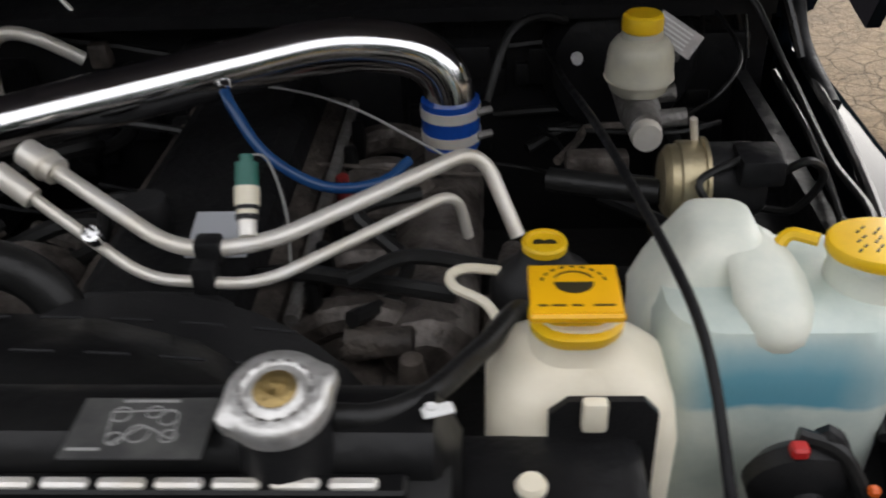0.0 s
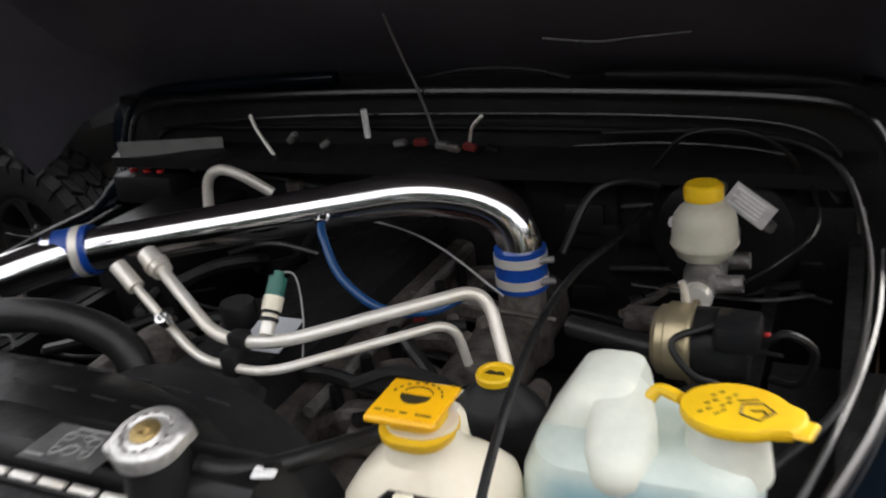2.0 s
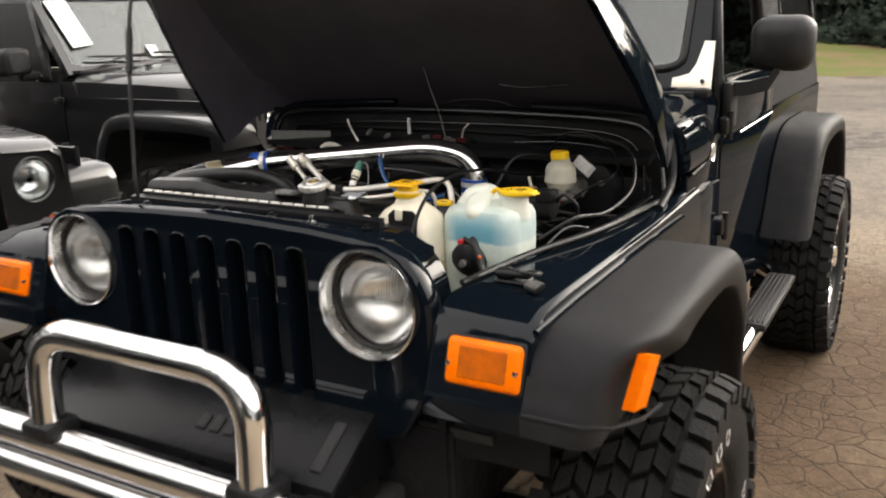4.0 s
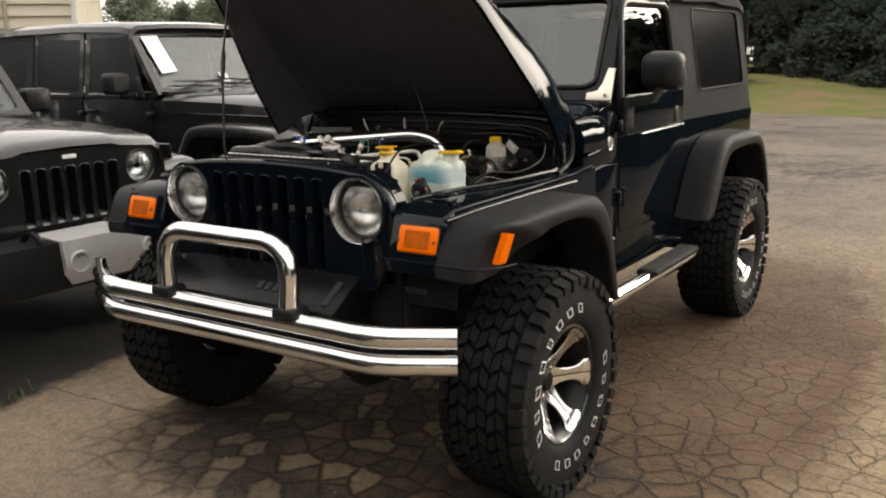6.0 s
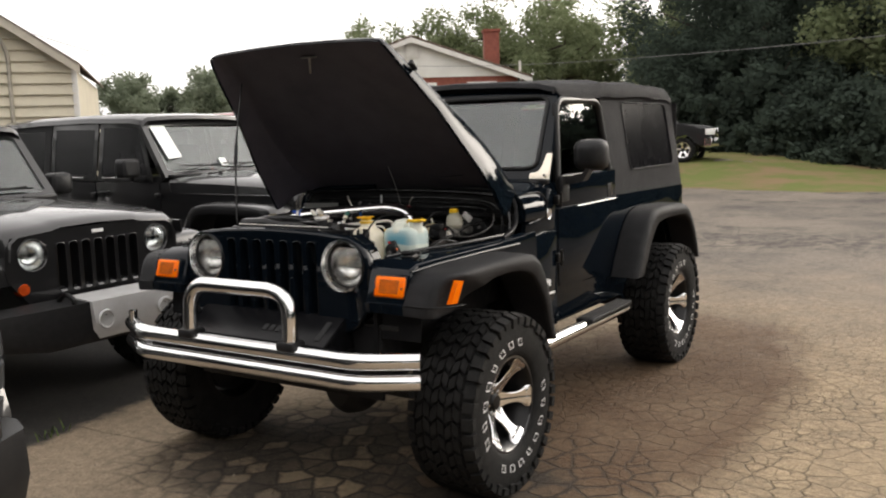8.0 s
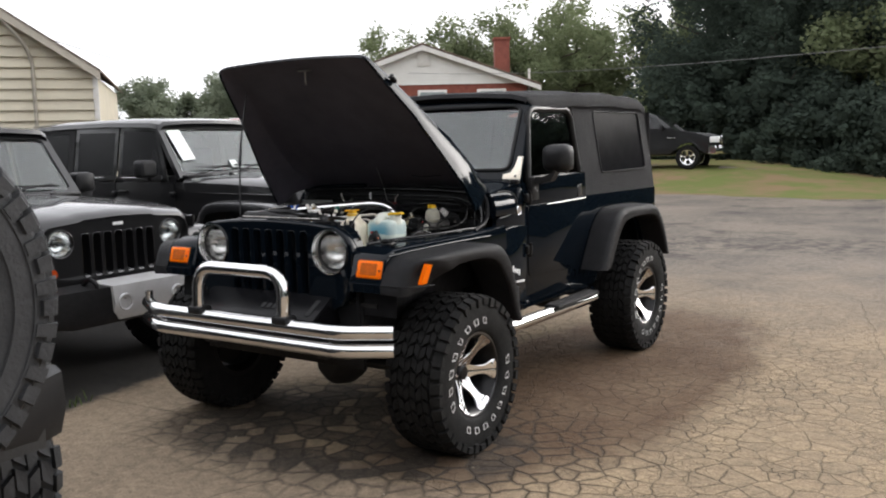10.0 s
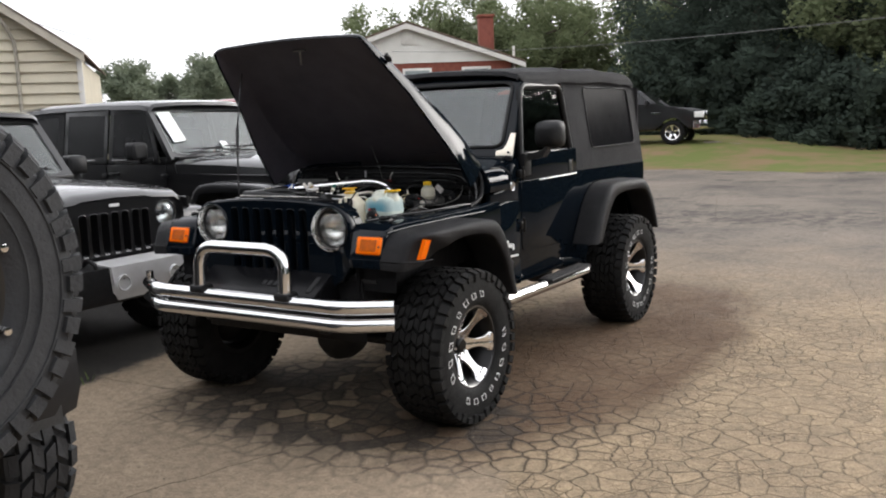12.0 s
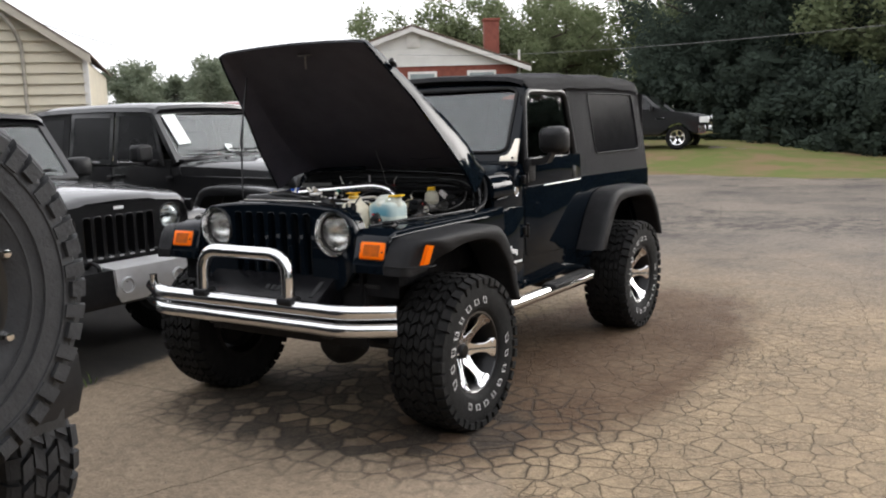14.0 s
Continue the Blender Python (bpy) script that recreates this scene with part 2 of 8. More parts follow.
def glass_material(name, color, rough=0.0, ior=1.45):
    m = bpy.data.materials.new(name)
    m.use_nodes = True
    bs = m.node_tree.nodes["Principled BSDF"]
    bs.inputs["Base Color"].default_value = (*color, 1)
    bs.inputs["Transmission Weight"].default_value = 1.0
    bs.inputs["Roughness"].default_value = rough
    bs.inputs["IOR"].default_value = ior
    return m


GLASS = glass_material("clear_glass", (0.93, 0.96, 0.95))
VINYL = mat("dark_vinyl_window", (0.006, 0.006, 0.007), 0.2, 0.0, (0.01, 0.01, 0.011), 5.0, 0.1, 9.0, spec=0.008)
TINTED = glass_material("tinted_glass", (0.09, 0.09, 0.095))
GREEN_GLASS = glass_material("greenish_glass", (0.74, 0.82, 0.79), ior=1.66)


# ---- the lot, the bank and the distance ----
def smooth(a, b, v):
    f = min(1.0, max(0.0, (v - a) / (b - a)))
    return f * f * (3 - 2 * f)


def verge(x):
    """Where the paved lot ends and the grass begins."""
    return 20.4 - 0.13 * (max(-30.0, min(30.0, x)) + 5.0) + 0.2 * math.sin(x * 1.3)


def ground_height(x, y):
    u = y - verge(x)
    return 0.08 * smooth(0, 6, u) + 0.5 * smooth(0, 7, u) * smooth(1.0, -6.5, x) + 0.012 * math.sin(x * 0.9) * math.sin(y * 0.7 + 1) * smooth(4, 9, abs(x) + abs(y))


def paving_material():
    m = bpy.data.materials.new("cracked_paving")
    m.use_nodes = True
    nt, bs = m.node_tree, m.node_tree.nodes["Principled BSDF"]
    N, L = nt.nodes.new, nt.links.new
    co = N("ShaderNodeTexCoord").outputs["Object"]

    def noise_of(scale, detail=5, rough=0.6):
        n = N("ShaderNodeTexNoise")
        n.inputs["Scale"].default_value, n.inputs["Detail"].default_value, n.inputs["Roughness"].default_value = scale, detail, rough
        L(co, n.inputs["Vector"])
        return n

    def ranged(v, a, b, c=0.0, d=1.0):
        r = N("ShaderNodeMapRange")
        for key, value in zip(("From Min", "From Max", "To Min", "To Max"), (a, b, c, d)):
            r.inputs[key].default_value = value
        L(v, r.inputs["Value"])
        return r.outputs[0]

    def math_of(op, a, b):
        n = N("ShaderNodeMath")
        n.operation = op
        for i, v in enumerate((a, b)):
            if isinstance(v, (int, float)):
                n.inputs[i].default_value = v
            else:
                L(v, n.inputs[i])
        return n.outputs[0]

    def mixed(f, a, b):
        n = N("ShaderNodeMix")
        n.data_type = "RGBA"
        L(f, n.inputs["Factor"])
        for key, v in (("A", a), ("B", b)):
            if isinstance(v, tuple):
                n.inputs[key].default_value = (*v, 1)
            else:
                L(v, n.inputs[key])
        return n.outputs["Result"]

    # bent coordinates, so that the cracks wander
    warp = noise_of(4.0, 5)
    off = N("ShaderNodeVectorMath")
    off.operation = "SCALE"
    L(warp.outputs["Color"], off.inputs[0])
    off.inputs["Scale"].default_value = 0.12
    bent = N("ShaderNodeVectorMath")
    L(co, bent.inputs[0])
    L(off.outputs[0], bent.inputs[1])

    def cracks(scale, wide):
        v = N("ShaderNodeTexVoronoi")
        v.voronoi_dimensions = "2D"
        v.feature = "DISTANCE_TO_EDGE"
        v.inputs["Scale"].default_value = scale
        L(bent.outputs[0], v.inputs["Vector"])
        return ranged(v.outputs["Distance"], 0.0, wide, 1.0, 0.0)

    medium, fine_cracks, wide_cracks = cracks(7.2, 0.06), cracks(14.0, 0.075), cracks(0.45, 0.003)
    sep = N("ShaderNodeSeparateXYZ")
    L(co, sep.inputs[0])
    X, Y = sep.outputs["X"], sep.outputs["Y"]
    edge = noise_of(0.9, 5, 0.7)
    jitter = ranged(edge.outputs["Fac"], 0.25, 0.75, -0.7, 0.7)
    patchy = noise_of(1.7, 4, 0.6)

    def blob(cx, cy, rx, ry, soft=0.9, rag=0.6):
        """A ragged oval stain."""
        u, v = math_of("DIVIDE", math_of("SUBTRACT", X, cx), rx), math_of("DIVIDE", math_of("SUBTRACT", Y, cy), ry)
        q = math_of("ADD", math_of("MULTIPLY", u, u), math_of("MULTIPLY", v, v))
        return ranged(math_of("ADD", q, math_of("MULTIPLY", jitter, rag)), 1.0 - soft * 0.6, 1.0 + soft * 0.6, 1.0, 0.0)

    # alligator cracking beside and before the jeep; a smooth poured apron towards the parked row
    slant = math_of("ADD", math_of("ADD", X, math_of("MULTIPLY", Y, 0.15)), jitter)
    reach = ranged(X, 1.5, 2.15, 0.0, 0.95)
    front = ranged(math_of("ADD", math_of("ADD", Y, reach), math_of("MULTIPLY", jitter, 0.22)), -0.1, 0.0)
    crazed = math_of("MULTIPLY", math_of("MULTIPLY", ranged(slant, -0.7, 0.0), front), ranged(math_of("ADD", Y, jitter), 2.8, 6.5, 1.0, 0.12))
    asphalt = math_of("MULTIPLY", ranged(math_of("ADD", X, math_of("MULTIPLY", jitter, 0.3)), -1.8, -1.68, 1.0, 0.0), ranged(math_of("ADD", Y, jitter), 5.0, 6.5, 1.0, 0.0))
    tone, speck, blot = noise_of(1.3, 9, 0.75), noise_of(160.0, 2, 0.5), noise_of(0.45, 4, 0.6)
    grit = noise_of(38.0, 4, 0.7)
    slab = mixed(ranged(tone.outputs["Fac"], 0.3, 0.7), (0.295, 0.228, 0.157), (0.212, 0.164, 0.115))
    worn = mixed(ranged(tone.outputs["Fac"], 0.35, 0.65), (0.37, 0.278, 0.172), (0.252, 0.188, 0.12))
    plates = N("ShaderNodeTexVoronoi")
    plates.voronoi_dimensions = "2D"
    plates.inputs["Scale"].default_value = 7.2
    L(bent.outputs[0], plates.inputs["Vector"])
    pick = N("ShaderNodeSeparateColor")
    L(plates.outputs["Color"], pick.inputs[0])
    worn = mixed(ranged(pick.outputs[0], 0.0, 1.0, 0.0, 0.35), worn, (0.17, 0.135, 0.092))
    colour = mixed(crazed, slab, worn)
    # brown earth trodden along the jeep's side, and oil with painted-in shade about its front wheel
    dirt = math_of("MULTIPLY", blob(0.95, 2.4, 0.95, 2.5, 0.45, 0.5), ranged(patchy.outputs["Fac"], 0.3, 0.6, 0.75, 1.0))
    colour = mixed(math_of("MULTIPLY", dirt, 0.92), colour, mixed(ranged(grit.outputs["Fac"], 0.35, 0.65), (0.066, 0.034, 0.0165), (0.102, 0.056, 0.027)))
    # greyer, sealed surface further off
    colour = mixed(ranged(math_of("ADD", Y, math_of("MULTIPLY", jitter, 2.0)), 3.8, 8.0), colour, mixed(ranged(math_of("ADD", math_of("MULTIPLY", blot.outputs["Fac"], 0.6), math_of("MULTIPLY", noise_of(7.0, 6, 0.75).outputs["Fac"], 0.4)), 0.42, 0.58), (0.2, 0.168, 0.135), (0.115, 0.1, 0.084)))
    wet = math_of("MULTIPLY", blob(0.6, 10.2, 3.2, 1.0, 0.8, 1.3), ranged(noise_of(3.5, 5, 0.7).outputs["Fac"], 0.45, 0.6))
    colour = mixed(math_of("MULTIPLY", wet, 0.75), colour, (0.04, 0.036, 0.032))
    stain = noise_of(0.8, 5, 0.7)
    oil = math_of("MULTIPLY", ranged(stain.outputs["Fac"], 0.54, 0.66), ranged(math_of("ADD", Y, jitter), 7.0, 8.5))
    colour = mixed(math_of("MULTIPLY", oil, 0.85), colour, (0.045, 0.04, 0.035))
    # oil drips, with the shade below the jeep's nose painted into the same blob
    drip_and_shade = math_of("MULTIPLY", blob(0.15, 0.42, 1.15, 0.82, 0.35, 0.75), math_of("MULTIPLY", ranged(patchy.outputs["Fac"], 0.3, 0.5, 0.5, 1.0), ranged(math_of("ADD", pick.outputs[1], math_of("MULTIPLY", jitter, -0.35)), 0.26, 0.34, 0.4, 1.0)))
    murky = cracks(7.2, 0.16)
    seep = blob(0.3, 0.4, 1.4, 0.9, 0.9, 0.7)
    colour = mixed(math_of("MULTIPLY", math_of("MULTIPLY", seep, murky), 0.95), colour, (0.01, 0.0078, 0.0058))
    colour = mixed(math_of("MULTIPLY", drip_and_shade, 0.9), colour, mixed(ranged(grit.outputs["Fac"], 0.35, 0.65), (0.016, 0.013, 0.0105), (0.034, 0.028, 0.022)))
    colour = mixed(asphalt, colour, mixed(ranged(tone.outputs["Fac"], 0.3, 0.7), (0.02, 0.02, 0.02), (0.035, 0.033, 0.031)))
    colour = mixed(ranged(grit.outputs["Fac"], 0.52, 0.7, 0.0, 0.5), colour, (0.06, 0.048, 0.036))
    colour = mixed(ranged(speck.outputs["Fac"], 0.6, 0.72, 0.0, 0.4), colour, (0.36, 0.31, 0.23))
    # coarse grain of the worn aggregate
    mottle = math_of("ADD", math_of("MULTIPLY", noise_of(16.0, 6, 0.8).outputs["Fac"], 0.5), math_of("MULTIPLY", noise_of(75.0, 5, 0.85).outputs["Fac"], 0.5))
    grain = N("ShaderNodeMix")
    grain.data_type, grain.blend_type = "RGBA", "MULTIPLY"
    grain.inputs["Factor"].default_value = 1.0
    L(colour, grain.inputs["A"])
    L(ranged(mottle, 0.4, 0.6, 0.62, 1.3), grain.inputs["B"])
    colour = grain.outputs["Result"]
    small = math_of("MULTIPLY", fine_cracks, ranged(patchy.outputs["Fac"], 0.45, 0.6))
    broken = ranged(noise_of(2.3, 5, 0.7).outputs["Fac"], 0.34, 0.5, 0.4, 1.0)
    gap = math_of("MULTIPLY", math_of("MULTIPLY", math_of("MAXIMUM", medium, small), crazed), broken)
    gap = math_of("MAXIMUM", gap, math_of("MULTIPLY", wide_cracks, math_of("SUBTRACT", 0.8, math_of("MULTIPLY", asphalt, 0.8))))
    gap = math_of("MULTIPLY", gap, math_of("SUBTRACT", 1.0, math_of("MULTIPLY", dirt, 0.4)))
    gap = math_of("MULTIPLY", gap, ranged(math_of("ADD", X, math_of("MULTIPLY", jitter, 0.6)), 1.3, 3.0, 1.0, 0.55))
    colour = mixed(math_of("MULTIPLY", gap, ranged(grit.outputs["Fac"], 0.3, 0.6, 0.8, 1.0)), colour, (0.026, 0.017, 0.0095))
    L(colour, bs.inputs["Base Color"])
    bs.inputs["Roughness"].default_value = 0.85
    bs.inputs["Specular IOR Level"].default_value = 0.3
    high = math_of("SUBTRACT", math_of("MULTIPLY", speck.outputs["Fac"], 0.5), gap)
    bp = N("ShaderNodeBump")
    bp.inputs["Strength"].default_value, bp.inputs["Distance"].default_value = 0.8, 0.012
    L(high, bp.inputs["Height"])
    L(bp.outputs[0], bs.inputs["Normal"])
    return m


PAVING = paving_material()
GRASS = mat("mown_grass", (0.125, 0.145, 0.045), 0.95, 0.0, (0.2, 0.14, 0.08), 0.55, 0.6, 12.0, spec=0.1, spread=(0.42, 0.62))
LEAF = mat("leaf", (0.15, 0.18, 0.095), 0.9, 0.0, (0.21, 0.24, 0.135), 0.6, spec=0.1)
PALE_LEAF = mat("pale_leaf", (0.17, 0.2, 0.14), 0.9, 0.0, (0.23, 0.26, 0.19), 0.6, spec=0.1)
DARK_LEAF = mat("dark_leaf", (0.054, 0.07, 0.057), 0.95, 0.0, (0.075, 0.098, 0.076), 0.5, spec=0.04)


def thin_leaf(m):
    """Half of the light passes through the blade."""
    nt = m.node_tree
    bs = nt.nodes["Principled BSDF"]
    through_it, both_ways = nt.nodes.new("ShaderNodeBsdfTranslucent"), nt.nodes.new("ShaderNodeMixShader")
    src = bs.inputs["Base Color"].links[0].from_socket
    nt.links.new(src, through_it.inputs["Color"])
    both_ways.inputs[0].default_value = 0.5
    nt.links.new(bs.outputs[0], both_ways.inputs[1])
    nt.links.new(through_it.outputs[0], both_ways.inputs[2])
    nt.links.new(both_ways.outputs[0], nt.nodes["Material Output"].inputs["Surface"])


thin_leaf(LEAF)
thin_leaf(DARK_LEAF)
thin_leaf(PALE_LEAF)
BARK = mat("bark", (0.07, 0.055, 0.04), 0.9, 0.0, (0.035, 0.028, 0.02), 6.0, 0.6, 20.0)


def sheet(xs, ys, height, material, name):
    bm = bmesh.new()
    rows = [[bm.verts.new((x, y, height(x, y))) for x in xs] for y in ys]
    for a, b in zip(rows, rows[1:]):
        for k in range(len(xs) - 1):
            bm.faces.new((a[k], a[k + 1], b[k + 1], b[k]))
    return finish(bm, name, material)


far_ticks = [40, 60, 100, 200, 500, 1500]
xs = [-v for v in far_ticks[::-1]] + [-32 + 1.0 * i for i in range(65)] + far_ticks
ys = [-v for v in far_ticks[::-1]] + [-32 + 1.0 * i for i in range(72)] + far_ticks
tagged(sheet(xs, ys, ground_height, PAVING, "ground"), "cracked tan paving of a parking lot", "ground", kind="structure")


def grass_height(x, y):
    return ground_height(x, y) + 0.02 + 0.02 * noise.noise((x * 1.5, y * 1.5, 0))


bm = bmesh.new()
gx = [-60 + 0.75 * i for i in range(130)]
cols = []
for x in gx:
    y0 = verge(x) + 0.35 * noise.noise((x * 0.9, 3.1, 0))
    cols.append([bm.verts.new((x, y0 + u, grass_height(x, y0 + u) - (0.03 if u == 0 else 0))) for u in (0, 0.3, 0.8, 1.6, 2.6, 4, 5.5, 7.5, 10, 14, 20, 30, 45, 70)])
for a, b in zip(cols, cols[1:]):
    for k in range(len(a) - 1):
        bm.faces.new((a[k], b[k], b[k + 1], a[k + 1]))
tagged(finish(bm, "grass_bank", GRASS), "mown green and straw-coloured grass bank", "grass", kind="structure")


def tree(name, seed, height, spread, leaf, clumps, size, low=0.18, taper=0.6, many=100):
    """A trunk with limbs and a crown of many loose leaf sprays."""
    r = random.Random(seed)
    root = thing(name, Matrix(), "leafy green tree at the edge of the lot", "tree")
    bm = bmesh.new()
    add_tube(bm, [(0, 0, -0.3), (0.1, 0, height * 0.25), (0.0, 0.15, height * 0.55), (0.1, 0, height * 0.85)], [height * 0.028, height * 0.022, height * 0.014, 0.03], 8)
    ends = []
    for i in range(15):
        a, z0 = r.uniform(0, math.tau), height * r.uniform(low, 0.8)
        reach = spread * r.uniform(0.55, 1.0) * (1 - taper * max(0, z0 / height - 0.35))
        tip = Vector((math.cos(a) * reach, math.sin(a) * reach, min(height * 0.97, z0 + height * r.uniform(0.03, 0.22))))
        add_tube(bm, [(0, 0, z0), tip * 0.5 + Vector((0, 0, z0 * 0.45)), tip], [height * 0.009, height * 0.006, 0.02], 5)
        ends.append(tip)
    part("trunk", bm, BARK, root)
    centres = []
    for tip in ends:
        for k in range(clumps):
            f = r.uniform(0.35, 1.1)
            p = Vector((tip.x * f, tip.y * f, tip.z * (0.6 + 0.4 * f))) + Vector((r.gauss(0, 1), r.gauss(0, 1), r.gauss(0, 0.8))) * spread * 0.16
            centres.append((p, spread * r.uniform(0.1, 0.22)))
    for k in range(clumps):
        centres.append((Vector((r.gauss(0, spread * 0.15), r.gauss(0, spread * 0.15), height * r.uniform(0.8, 1.0))), spread * 0.15))
    bm = bmesh.new()
    for c, rad in centres:
        for i in range(many):
            d = Vector((r.gauss(0, 1), r.gauss(0, 1), r.gauss(0, 0.8)))
            d.normalize()
            p = c + d * rad * r.uniform(0.5, 1.1)
            s = size * r.uniform(0.35, 0.8)
            u = Vector((r.gauss(0, 1), r.gauss(0, 1), r.gauss(0, 0.5))).normalized()
            w = u.cross(d + Vector((0.01, 0.02, 0.3))).normalized()
            bm.faces.new([bm.verts.new(q) for q in (p - u * s, p - w * s * 0.55, p + u * s, p + w * s * 0.55)])
    part("crown", bm, leaf, root, flat=True)
    return root


def grove(kind, places, group):
    first = True
    for x, y, s, turn in places:
        m = pose(x, y, ground_height(x, y) - 0.2, 0, 0, turn) @ Matrix.Scale(s, 4)
        if first:
            kind.matrix_world = m
            tagged(kind, group=group)
            first = False
        else:
            copy = copy_thing(kind, pose(x, y, ground_height(x, y) - 0.2, 0, 0, turn))
            copy.scale = (s, s, s)


broad = tree("tree", 1, 11.0, 5.2, LEAF, 11, 0.24)
grove(broad, [(-29, 47, 0.84, 0), (-33.5, 45, 0.8, 40), (-27, 50, 0.9, 110), (-21, 50, 0.8, 70), (-36, 42, 0.45, 150), (-16, 56, 0.95, 220), (-25, 57, 1.05, 300), (-11, 56, 0.8, 20), (5, 44, 0.55, 200), (0.2, 34, 0.8, 20), (-1.4, 41, 0.95, 250), (11, 41, 0.5, 110), (-11.8, 44, 0.62, 60)], "trees round the lot")
lower = tree("tree", 2, 8.0, 4.6, PALE_LEAF, 11, 0.3, low=0.1)
grove(lower, [(-51, 40, 0.74, 0), (-59, 38, 0.6, 80), (-44, 41, 0.74, 160), (-54, 46, 0.68, 240), (-66, 36, 0.55, 30), (-74, 40, 0.65, 100), (-38, 48, 0.66, 200), (-47, 43, 0.45, 50), (-55, 40, 0.4, 290)], "trees round the lot")
dark = tree("tree", 3, 15.0, 7.0, DARK_LEAF, 16, 0.21, low=0.06, taper=0.3, many=220)
tagged(dark, "tall dark-leaved tree with low branches")
# places from (-26, -27) on are out of view, added to darken the reflections
grove(dark, [(-7.5, 43, 1.0, 0), (-2.0, 39, 0.95, 90), (3.0, 38, 0.5, 180), (-9.5, 51, 0.85, 250), (8, 36, 0.45, 40), (-4.5, 47, 1.05, 140), (-6.0, 38, 0.7, 200), (-26, -27, 0.9, 20), (-20, -24, 0.95, 50), (-14, -28, 0.95, 80), (-8, -24, 0.9, 200), (-3, -27, 0.9, 140), (3, -24, 0.9, 10), (8, -29, 0.95, 200), (13, -25, 0.8, 90), (18, -24, 0.75, 260), (23, -18, 0.6, 30), (27, -12, 0.5, 320), (29, -5, 0.48, 70), (31, 2, 0.48, 10), (30, 8, 0.46, 130), (30, 14, 0.48, 60), (29, 20, 0.42, 190), (26, 26, 0.4, 110), (22, 30, 0.42, 240), (16.5, 33, 0.46, 20), (-32, -20, 0.9, 100), (-36, -12, 0.8, 170), (-40, -4, 0.8, 230)], "trees round the lot")
under = tree("shrub", 5, 3.4, 3.0, DARK_LEAF, 9, 0.24, low=0.0)
tagged(under, "dense dark undergrowth below the trees", "shrub")
# from (6.8, 28) on: unseen shrubs, added so the door paint mirrors something dark
grove(under, [(-9, 37, 1, 0), (-5, 36, 1.1, 50), (-1, 34.5, 1, 100), (2.5, 33, 1.1, 150), (6, 31.5, 1, 200), (9, 30, 1.1, 250), (-3, 38, 1.2, 20), (1, 37, 1.2, 70), (-6.2, 35.4, 0.8, 10), (-4.6, 34.3, 0.85, 80), (-3.2, 33.2, 0.8, 160), (-1.8, 32.1, 0.85, 230), (-0.5, 31.0, 0.8, 300), (0.8, 30.0, 0.85, 30), (2.2, 29.0, 0.8, 120), (3.8, 28.0, 0.85, 200), (6.8, 28, 1.3, 10), (9.6, 27, 1.35, 60), (12.4, 26.5, 1.3, 120), (15.4, 26, 1.4, 180), (18.2, 24.5, 1.35, 250), (20.6, 22, 1.3, 310), (22.6, 18.6, 1.35, 30), (24, 15, 1.3, 100), (24.6, 11, 1.35, 170), (25, 7, 1.3, 230), (25.2, 3, 1.35, 290), (25, -1, 1.3, 20), (24.4, -5, 1.35, 80)], "shrubs under the trees")


# ---- the jeep with the raised bonnet ----
def arc(cx, cy, r, a0, a1, n):
    return [(cx + r * math.cos(radians(a0 + (a1 - a0) * i / n)), cy + r * math.sin(radians(a0 + (a1 - a0) * i / n))) for i in range(n + 1)]


def both(name, make, material, parent, label="", **kw):
    """The same part on the left and on the right side."""
    return [part(name, make(), material, parent, label, **kw), part(name, mirror_x(make()), material, parent, label, **kw)]


def tread_mesh(R, half, pitches, depth, rows, shoulder):
    """Staggered tread blocks and side lugs of an off-road tyre, round the x axis."""
    bm = bmesh.new()
    step = math.tau / pitches

    def block(x0, x1, a0, a1, skew, r0, r1, rs0=None, rs1=None):
        vs = []
        for r_in, r_out, x, s in ((r0, r1, x0, 0.0), (rs0 or r0, rs1 or r1, x1, skew)):
            for a in (a0 + s, a1 + s):
                for r in (r_in, r_out):
                    vs.append(bm.verts.new((x, math.cos(a) * r, math.sin(a) * r)))
        for f in ((1, 3, 7, 5), (0, 4, 6, 2), (0, 1, 5, 4), (2, 6, 7, 3), (0, 2, 3, 1), (4, 5, 7, 6)):
            bm.faces.new([vs[i] for i in f])

    for k in range(pitches):
        a = k * step
        for j in range(rows):
            x0 = -half * 0.72 + j * (half * 1.44 / rows)
            x1 = x0 + half * 1.44 / rows * 0.84
            o = a + (0.5 * step if j % 2 else 0.0)
            block(x0, x1, o, o + step * 0.72, step * (0.3 if j % 2 else -0.3), R - depth * 1.3, R)
        for side in (1, -1):
            o = a + (0.25 * step if side > 0 else 0.7 * step)
            wide = 0.62 if k % 2 else 0.74
            block(side * half * 0.78, side * half * 1.0, o, o + step * wide, 0.0, R - depth * 1.2, R - 0.002, R - depth * 1.6, R - depth * 0.75)
            low = shoulder if k % 2 else shoulder * 0.7
            block(side * half * 0.96, side * half * 1.085, o, o + step * wide, 0.0, R - depth - low, R - depth * 0.7, R - depth - low * 0.9, R - depth * 1.15)
    return bm


